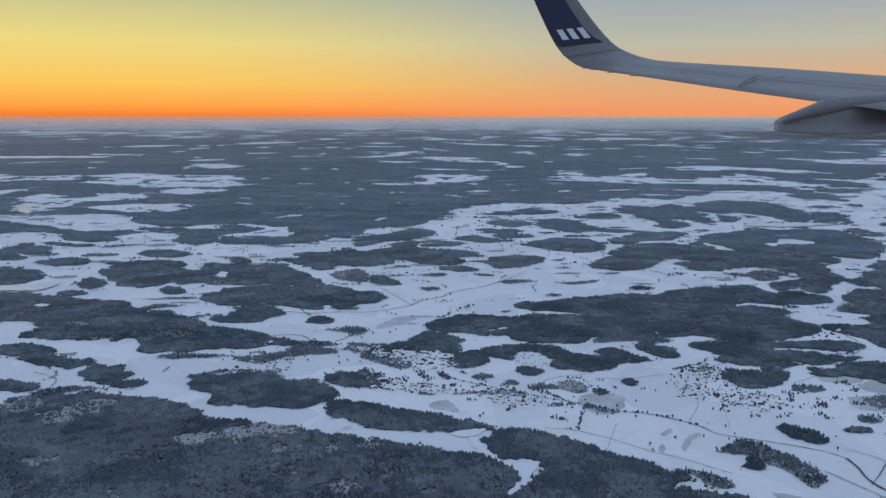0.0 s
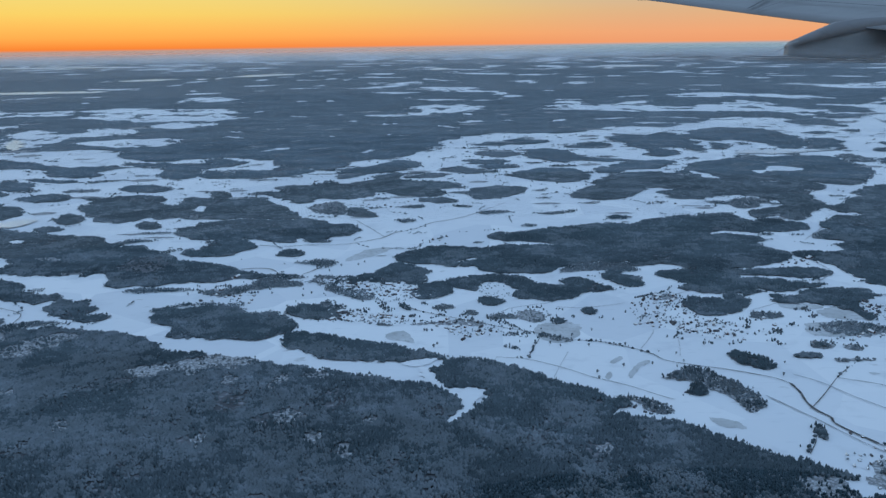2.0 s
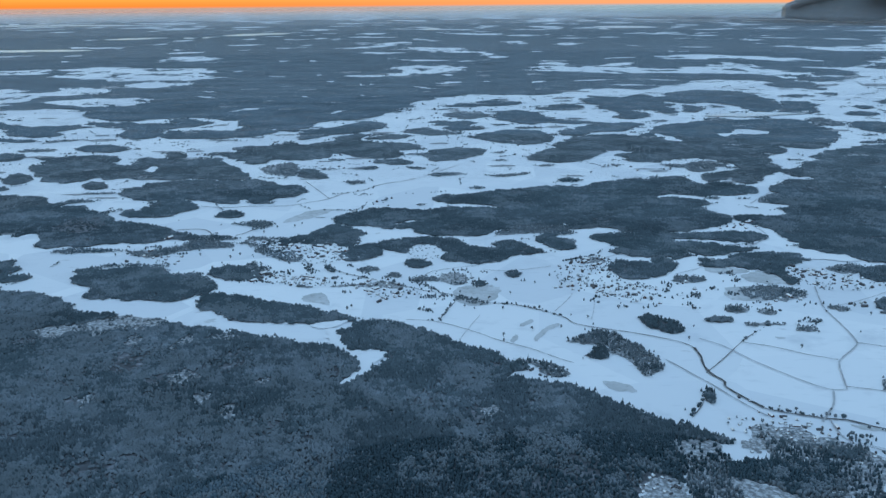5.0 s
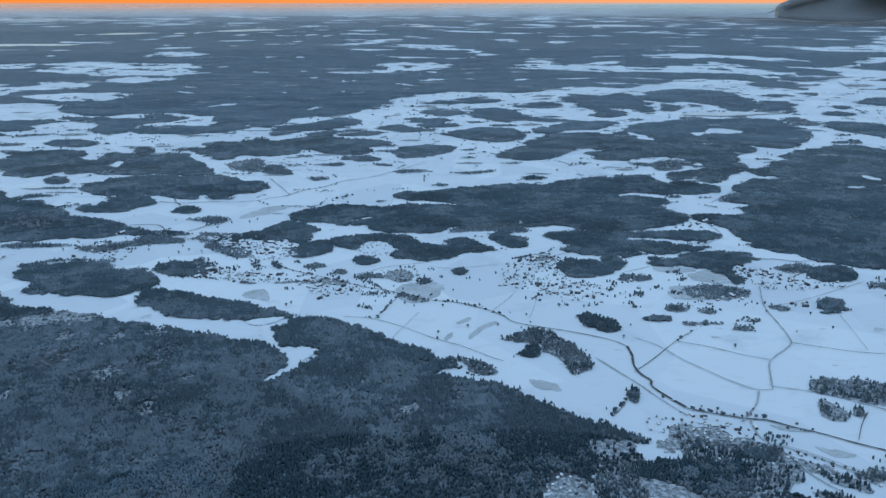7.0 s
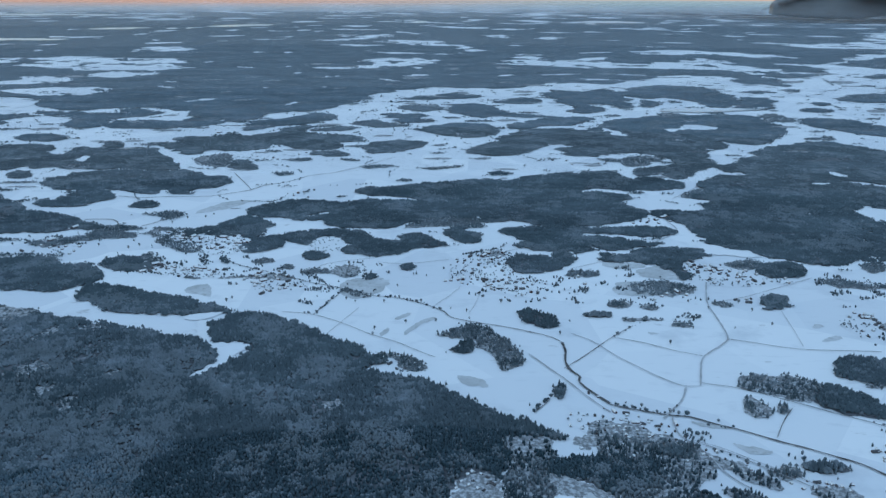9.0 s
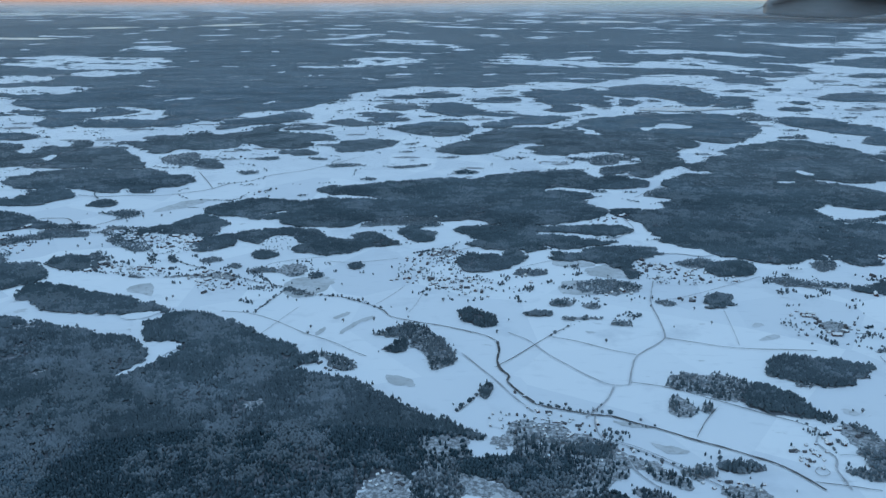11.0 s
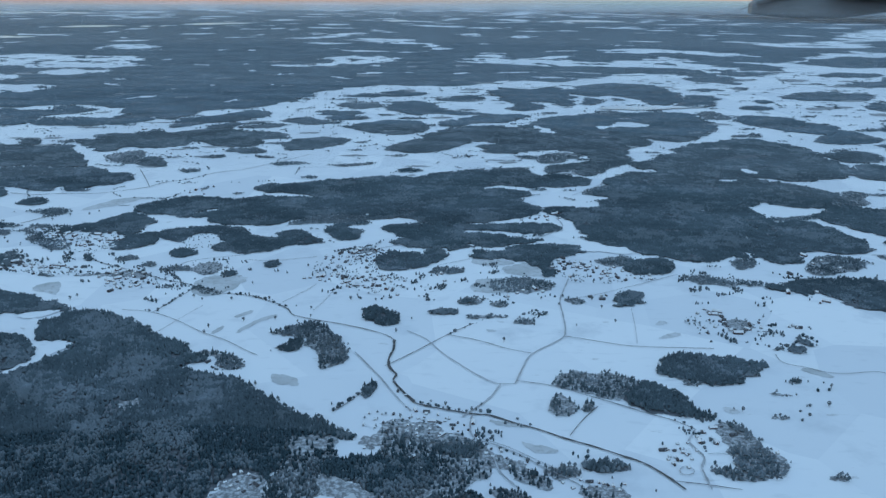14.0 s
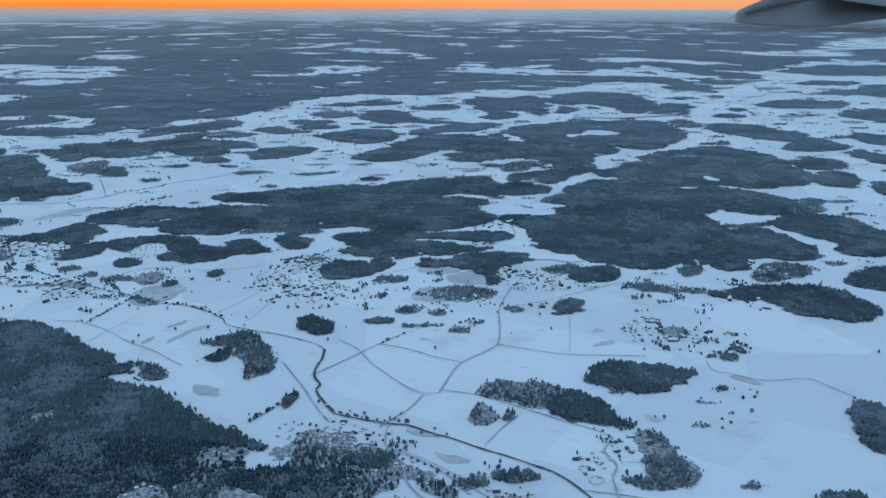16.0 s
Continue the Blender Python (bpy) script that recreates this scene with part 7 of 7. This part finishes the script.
village(8, (38.8, 125.1), (41.9, 127.8), (45.9, 124.8), (46.8, 122.3), (42.4, 120.9))
village(8, (108.3, 99.8), (111.1, 100.5), (114.0, 101.9), (114.1, 98.5), (111.4, 94.6), (109.5, 95.8))
place_house(4, 112.2, 98.3, -20)
place_house(4, 115.0, 101.2, 85)
place_house(4, 117.1, 100.9, 85)
place_house(5, 109.3, 98.9, 5)
place_house(4, 133.2, 137.6, -3)
place_house(5, 145.3, 140.2, -6)
place_house(4, 61.7, 161.0, 0)
place_house(5, 111.8, 154.0, -3)
place_house(4, 131.4, 146.4, -6)


def far_houses():
    """The roofs of the farther villages, too small to tell apart, as one cluster."""
    heaps = collections.defaultdict(lambda: ([], []))
    for k, m in FAR_HOUSES:
        for p in BUILT[k].children:
            verts, tris = heaps[p.name.split(".")[0], p.data.materials[0].name]
            base, at = len(verts), m @ p.matrix_basis
            verts.extend(tuple(at @ v.co) for v in p.data.vertices)
            for f in p.data.polygons:
                v = list(f.vertices)
                tris.extend((base + v[0], base + v[i], base + v[i + 1]) for i in range(1, len(v) - 1))
    thing = None
    for (kind_of_part, mat), (verts, tris) in heaps.items():
        ob = new(kind_of_part if thing else "village_houses", mesh_of(kind_of_part, verts, tris, bpy.data.materials[mat]))
        ob.parent = thing
        thing = thing or ob
    tagged(thing, "distant wooden houses with snowy roofs strewn among gardens", "houses", kind="stuff")


far_houses()

# ---- lone trees ----
def lone_kind(shape, label, seed):
    """A tree that stands by itself: a tapered trunk with limbs, and a crown of many small clumps."""
    r = np.random.default_rng(seed)
    top = new(shape)
    bm = bmesh.new()
    tall = 1.15 if shape == "spruce" else 0.95
    bmesh.ops.create_cone(bm, segments=6, radius1=0.045, radius2=0.012, depth=tall * 0.8, matrix=Matrix.Translation((0, 0, tall * 0.4)))
    if shape == "birch":
        for k in range(5):
            a = k * 1.26 + r.uniform(0, 0.5)
            m = Matrix.Translation((0.10 * math.cos(a), 0.10 * math.sin(a), tall * 0.5)) @ Matrix.Rotation(a, 4, "Z") @ Matrix.Rotation(0.6, 4, "Y")
            bmesh.ops.create_cone(bm, segments=4, radius1=0.016, radius2=0.005, depth=0.34, matrix=m)
    part("trunk", bm, BARK, top)
    n = 26
    z = r.uniform(0.0, 1.0, n)
    a = r.uniform(0, 6.28, n)
    if shape == "spruce":
        reach = 0.24 * (1.02 - z) * r.uniform(0.5, 1.0, n)
        x, y, zz, rad = reach * np.cos(a), reach * np.sin(a), 0.10 + 0.85 * z, 0.10 * (1.15 - z)
        me = planted("crown", x, y, CONE, rad, np.full(n, 0.24), SPRUCE)
    else:
        reach = 0.28 * np.sqrt(np.clip(1 - (2 * z - 1) ** 2, 0.05, 1)) * r.uniform(0.4, 1.0, n)
        x, y, zz, rad = reach * np.cos(a), reach * np.sin(a), 0.28 + 0.6 * z, np.full(n, 0.085)
        me = planted("crown", x, y, DOME, rad, np.full(n, 0.17), BIRCH)
    co = np.empty(len(me.vertices) * 3, np.float32)
    me.vertices.foreach_get("co", co)
    co = co.reshape(-1, 3)
    co[:, 2] += np.repeat(zz, len(co) // n)
    me.vertices.foreach_set("co", co.ravel())
    me.update()
    crown = new("crown", me)
    crown.parent = top
    return tagged(top, label, "tree", "scattered trees")


def lone_trees(kinds, *spots):
    for x, y in spots:
        k = random.choice(kinds)
        size = random.uniform(0.4, 0.85)
        m = pose(x, y, 0, 0, 0, random.uniform(0, 360)) @ Matrix.Diagonal((size * random.uniform(0.9, 1.4), size * random.uniform(0.9, 1.4), size, 1))
        if k in UNUSED:
            UNUSED.remove(k)
            k.matrix_basis = m
        else:
            t = copy_thing(k, Matrix.Identity(4))
            t.matrix_basis = m


SPRUCES = [lone_kind("spruce", "dark lone spruce on open snow", s) for s in (1, 2, 3)]
BIRCHES = [lone_kind("birch", "bare rime-grey birch on open snow", s) for s in (4, 5, 6)]
UNUSED = SPRUCES + BIRCHES
lone_trees(BIRCHES, (90.6, 133.6), (99.5, 153.9), (104.5, 140.6), (102.7, 150.9), (110.8, 149.4), (112.0, 142.4), (125.6, 142.5), (96.7, 140.6), (75.3, 160.2), (69.8, 167.1), (109.0, 163.7), (109.7, 153.9), (106.8, 153.9))
lone_trees(BIRCHES, (84.1, 109.2), (85.6, 110.8), (79.1, 110.3), (80.3, 110.8), (78.1, 111.7), (73.8, 107.1), (75.1, 106.5), (77.2, 105.6))
lone_trees(BIRCHES, (137.5, 118.8), (140.3, 116.9), (137.3, 111.3), (133.8, 110.8), (128.7, 108.0), (122.7, 110.0), (123.9, 109.6))
lone_trees(SPRUCES, (134.0, 118.8), (167.6, 132.5), (131.6, 141.2), (135.2, 141.2), (63.4, 110.8), (50.7, 117.0), (49.8, 117.0), (50.6, 129.0), (81.9, 100.9), (82.4, 99.5), (85.0, 93.1), (85.8, 90.7), (82.6, 102.3), (103.9, 94.3), (101.2, 92.4), (102.0, 90.7))
lone_trees(SPRUCES, (103.9, 167.2), (108.1, 167.3), (111.2, 167.3), (112.1, 164.8), (104.1, 155.5), (140.0, 165.6), (134.7, 171.0), (145.3, 152.5), (143.3, 148.0), (140.7, 145.2))
lone_trees(BIRCHES, (39.9, 161.8), (35.1, 158.5), (32.8, 158.5), (30.0, 153.7), (25.3, 161.8), (40.7, 155.3), (51.3, 149.3), (71.4, 137.3), (54.4, 147.9))
lone_trees(SPRUCES, (23.5, 150.7), (23.8, 155.3), (14.1, 161.7), (13.8, 165.2), (10.6, 167.0), (51.6, 167.1), (52.5, 168.9), (57.6, 170.8))
lone_trees(BIRCHES, (119.4, 116.9), (118.1, 117.3), (133.8, 114.4), (130.1, 92.7), (121.9, 92.3))
lone_trees(BIRCHES, (-24.9, 209.6), (-16.1, 218.5), (-22.2, 214.3), (-17.5, 215.5), (-3.2, 226.9), (-27.9, 186.9), (-26.1, 189.3), (-28.7, 182.5), (5.9, 152.2), (6.6, 153.8), (8.9, 165.5), (19.3, 169.3), (20.2, 165.7), (37.8, 152.7), (43.1, 153.4), (45.3, 152.8), (32.0, 152.6))
lone_trees(SPRUCES, (-2.5, 235.0), (-7.6, 172.6), (42.9, 169.7), (43.6, 169.7), (45.8, 168.6), (80.0, 170.2), (90.9, 170.4), (82.8, 151.9), (52.8, 169.8), (53.4, 170.6), (58.2, 171.8), (33.3, 169.5))
lone_trees(BIRCHES, (59.0, 134.2), (60.5, 131.8), (37.2, 138.8), (37.1, 136.3), (42.8, 142.0), (48.5, 142.9), (54.9, 144.3), (52.9, 141.6), (102.6, 180.4), (99.5, 178.3))
lone_trees(BIRCHES, (-26.9, 306.5), (-33.7, 286.7), (-52.9, 222.2), (-80.2, 248.4), (-36.1, 189.1), (-40.3, 203.9), (-47.8, 193.6), (-49.6, 188.9), (-57.4, 188.7))
lone_trees(BIRCHES, (76.7, 161.3), (82.4, 163.1), (76.6, 153.3), (75.0, 154.8), (93.1, 165.0), (74.0, 143.3), (61.5, 153.1), (66.5, 152.6))

# ---- the airliner's wing ----
WING_GREY = two_tone("wing_paint", (0.185, 0.185, 0.19), (0.16, 0.16, 0.165), 0.004, roughness=0.42, fine=0.02, fine_colour=(0.14, 0.14, 0.145))
NAVY = two_tone("navy_paint", (0.006, 0.009, 0.045), (0.008, 0.012, 0.055), 0.005, roughness=0.55)
WHITE = two_tone("white_paint", (0.66, 0.67, 0.70), (0.60, 0.61, 0.64), 0.01, roughness=0.4)
SEAL = two_tone("dark_seal", (0.04, 0.04, 0.045), (0.07, 0.07, 0.075), 0.02, roughness=0.6)
AHEAD = 280.0                         # the wing keeps its bearing and its apparent size all along the flight
WING_AT, WING_TURN = Vector((2.9, 0.3, 60.6)), radians(0.25)


def wing_point(x, y, z):
    c, s = math.cos(WING_TURN), math.sin(WING_TURN)
    return WING_AT + Vector((x * c - y * s, x * s + y * c, z)) * AHEAD


# Stations from the inner wing out to the tip of the winglet: trailing edge (x, z), leading edge (x, z), thickness, by span.
STATIONS = [
    (6.4, 4.54, -0.07, 8.60, -0.02, 0.31), (7.4, 4.28, 0.04, 7.90, 0.08, 0.28), (8.5, 4.00, 0.16, 7.20, 0.18, 0.25), (10.0, 3.62, 0.33, 6.20, 0.40, 0.21),
    (12.0, 3.11, 0.57, 5.10, 0.67, 0.17), (14.0, 2.60, 0.81, 4.05, 0.91, 0.13), (14.6, 2.37, 0.91, 3.64, 1.03, 0.11), (15.0, 2.17, 1.10, 3.30, 1.20, 0.09),
    (15.2, 2.00, 1.34, 3.02, 1.42, 0.08), (15.4, 1.79, 1.78, 2.66, 1.88, 0.07), (15.6, 1.56, 2.32, 2.31, 2.40, 0.06), (15.9, 1.06, 3.40, 1.57, 3.46, 0.04)]


def station(k):
    """The station at a place between the given ones, on a smooth curve."""
    i = min(int(k), len(STATIONS) - 2)
    t = k - i
    p = [np.array(STATIONS[min(max(j, 0), len(STATIONS) - 1)]) for j in (i - 1, i, i + 1, i + 2)]
    return 0.5 * (2 * p[1] + (p[2] - p[0]) * t + (2 * p[0] - 5 * p[1] + 4 * p[2] - p[3]) * t * t + (3 * p[1] - p[0] - 3 * p[2] + p[3]) * t ** 3)


def section(k, swell=1.0, c0=0.0, c1=1.0):
    """The closed wing profile at a station, from the trailing edge over the top to the leading edge and back below."""
    y, xt, zt, xl, zl, th = station(k)
    y0, xt0, zt0 = station(max(k - 0.3, 0))[:3]
    y1, xt1, zt1 = station(min(k + 0.3, len(STATIONS) - 1))[:3]
    span = Vector((0, y1 - y0, zt1 - zt0)).normalized()
    up = Vector((0, -span.z, span.y))
    te, le = Vector((xt, y, zt)), Vector((xl, y, zl))
    ring = []
    for u, v in ((0.0, 0.02), (0.12, 0.16), (0.3, 0.36), (0.55, 0.55), (0.75, 0.56), (0.9, 0.40), (0.975, 0.2), (1.0, 0.0),
                 (0.975, -0.16), (0.9, -0.28), (0.7, -0.38), (0.4, -0.34), (0.15, -0.16), (0.0, -0.02)):
        u = c0 + (c1 - c0) * u
        ring.append(wing_point(*(te.lerp(le, u) + up * th * v * swell)))
    return ring


def loft(rings, cap=True):
    bm = bmesh.new()
    vs = [[bm.verts.new(p) for p in r] for r in rings]
    n = len(vs[0])
    for a, b in zip(vs, vs[1:]):
        for i in range(n):
            bm.faces.new((a[i], a[(i + 1) % n], b[(i + 1) % n], b[i]))
    if cap:
        bm.faces.new(vs[0])
        bm.faces.new(vs[-1][::-1])
    bmesh.ops.recalc_face_normals(bm, faces=bm.faces)
    for f in bm.faces:
        f.smooth = len(f.verts) == 4
    return bm


def strip_on_top(ka, fa, kb, fb, width, lift_by, mat, name, parent):
    """A thin raised band on the upper skin between two stations, at given parts of the chord."""
    def skin(k, u):
        y, xt, zt, xl, zl, th = STATIONS[k]
        bulge = 0.56 * math.sin(math.pi * min(max(u, 0.02), 0.98)) ** 0.8
        return Vector((xt + (xl - xt) * u, y, zt + (zl - zt) * u + th * bulge + lift_by))
    bm = bmesh.new()
    n = 10
    rows = []
    for i in range(n + 1):
        f = i / n
        k = ka + (kb - ka) * f
        k0 = min(int(k), len(STATIONS) - 2)
        g = k - k0
        for_u = fa + (fb - fa) * f
        rows.append([bm.verts.new(wing_point(*(skin(k0, u).lerp(skin(k0 + 1, u), g)))) for u in (for_u, for_u + width)])
    for a, b in zip(rows, rows[1:]):
        bm.faces.new((a[0], a[1], b[1], b[0]))
    bmesh.ops.recalc_face_normals(bm, faces=bm.faces)
    return part(name, bm, mat, parent)


def on_winglet(u, v, out=0.02):
    """A place on the inner face of the winglet: u from its trailing to its leading edge, v from its foot to its tip."""
    k = 7 + v * (len(STATIONS) - 8)
    y, xt, zt, xl, zl, th = station(k)
    return wing_point(xt + (xl - xt) * u, y - th * 0.62 - out, zt + (zl - zt) * u)


def plate(grid, mat, name, parent, label=""):
    bm = bmesh.new()
    vs = [[bm.verts.new(p) for p in r] for r in grid]
    for a, b in zip(vs, vs[1:]):
        for i in range(len(a) - 1):
            bm.faces.new((a[i], a[i + 1], b[i + 1], b[i]))
    bmesh.ops.recalc_face_normals(bm, faces=bm.faces)
    return part(name, bm, mat, parent, label)


def airliner_wing():
    wing = part("aircraft_wing", loft([section(k) for k in np.linspace(0, 7, 29)]), WING_GREY)
    tagged(wing, "light grey airliner wing with an upturned navy winglet", "aircraft wing")
    winglet = part("winglet", loft([section(k) for k in np.linspace(7, len(STATIONS) - 1, 17)]), WING_GREY, wing)
    plate([[on_winglet(u, v) for u in np.linspace(-0.01, 0.70 + 0.14 * max(0.0, 1 - (v - 0.24) / 0.2) ** 2, 8)] for v in np.linspace(0.24, 0.99, 18)], NAVY, "tail_panel", winglet, "navy blue painted panel")
    for c in (0.14, 0.34, 0.55):       # three plain bars in place of the operator's mark
        plate([[on_winglet(c + 0.02 + s * 0.12 - 0.10 * (v - 0.36), v, 0.035) for s in (0, 1)] for v in np.linspace(0.30, 0.41, 5)], WHITE, "mark_bar", winglet, "white painted bar")
    strip_on_top(2, 0.30, 6, 0.30, 0.012, 0.012, SEAL, "panel_seam", wing)
    strip_on_top(1, 0.86, 6, 0.86, 0.008, 0.012, SEAL, "slat_seam", wing)
    strip_on_top(3.0, 0.02, 3.25, 0.36, 0.012, 0.014, SEAL, "aileron_gap", wing)
    strip_on_top(3.12, 0.04, 3.40, 0.30, 0.02, 0.014, SEAL, "hinge_gap", wing)
    for k in (4.3, 4.7, 5.1, 5.5):     # static wicks on the trailing edge
        k0, g = int(k), k - int(k)
        te = Vector((STATIONS[k0][1], STATIONS[k0][0], STATIONS[k0][2])).lerp(Vector((STATIONS[k0 + 1][1], STATIONS[k0 + 1][0], STATIONS[k0 + 1][2])), g)
        plate([[wing_point(*(te + Vector((dx, 0, dz)))) for dz in (-0.005, 0.005)] for dx in (0.02, -0.06, -0.13)], SEAL, "static_wick", wing)
    # The flap track fairing: a canoe under the trailing edge, pointed aft.
    rings = []
    for x, lo, hi, half in ((3.385, -0.134, -0.04, 0.05), (3.42, -0.142, -0.012, 0.075), (3.46, -0.147, 0.002, 0.09), (3.65, -0.166, 0.036, 0.12), (3.9, -0.18, 0.085, 0.14),
                            (4.12, -0.184, 0.128, 0.15), (4.25, -0.178, 0.124, 0.15), (4.64, -0.125, 0.09, 0.14), (5.3, -0.03, 0.06, 0.11), (6.2, 0.0, 0.05, 0.08)):
        mid, tall = (lo + hi) / 2, (hi - lo) / 2
        ring = []
        for k in range(24):
            a = 2 * math.pi * k / 24
            c, s = math.cos(a), math.sin(a)
            ring.append(wing_point(x, 8.25 + half * math.copysign(abs(c) ** 0.35, c), mid + tall * math.copysign(abs(s) ** 0.35, s)))
        rings.append(ring)
    fairing = part("flap_fairing", loft(rings), FAIRING, wing, "darker grey pointed flap track fairing")
    # The pylon plate that joins the fairing to the wing.
    side = []
    for x, lo, hi in ((3.42, -0.05, -0.01), (3.60, 0.0, 0.068), (3.86, 0.05, 0.178), (4.10, 0.10, 0.21), (4.6, 0.08, 0.235), (5.4, 0.05, 0.25), (6.4, 0.05, 0.28)):
        side.append([wing_point(x, 8.25 + dy, z) for dy, z in ((-0.155, lo), (-0.03, hi), (0.05, hi), (0.10, lo))])
    part("flap_arm", loft(side), WING_GREY, wing)
    plate([[wing_point(3.40 + dx, 8.25, -0.055 + 0.42 * dx + dz) for dz in (-0.0035, 0.0035)] for dx in (0.0, -0.06, -0.11)], SEAL, "drain_mast", fairing)


FAIRING = two_tone("fairing_paint", (0.27, 0.285, 0.29), (0.235, 0.245, 0.25), 0.006, roughness=0.6, fine=0.03, fine_colour=(0.21, 0.22, 0.225))
airliner_wing()
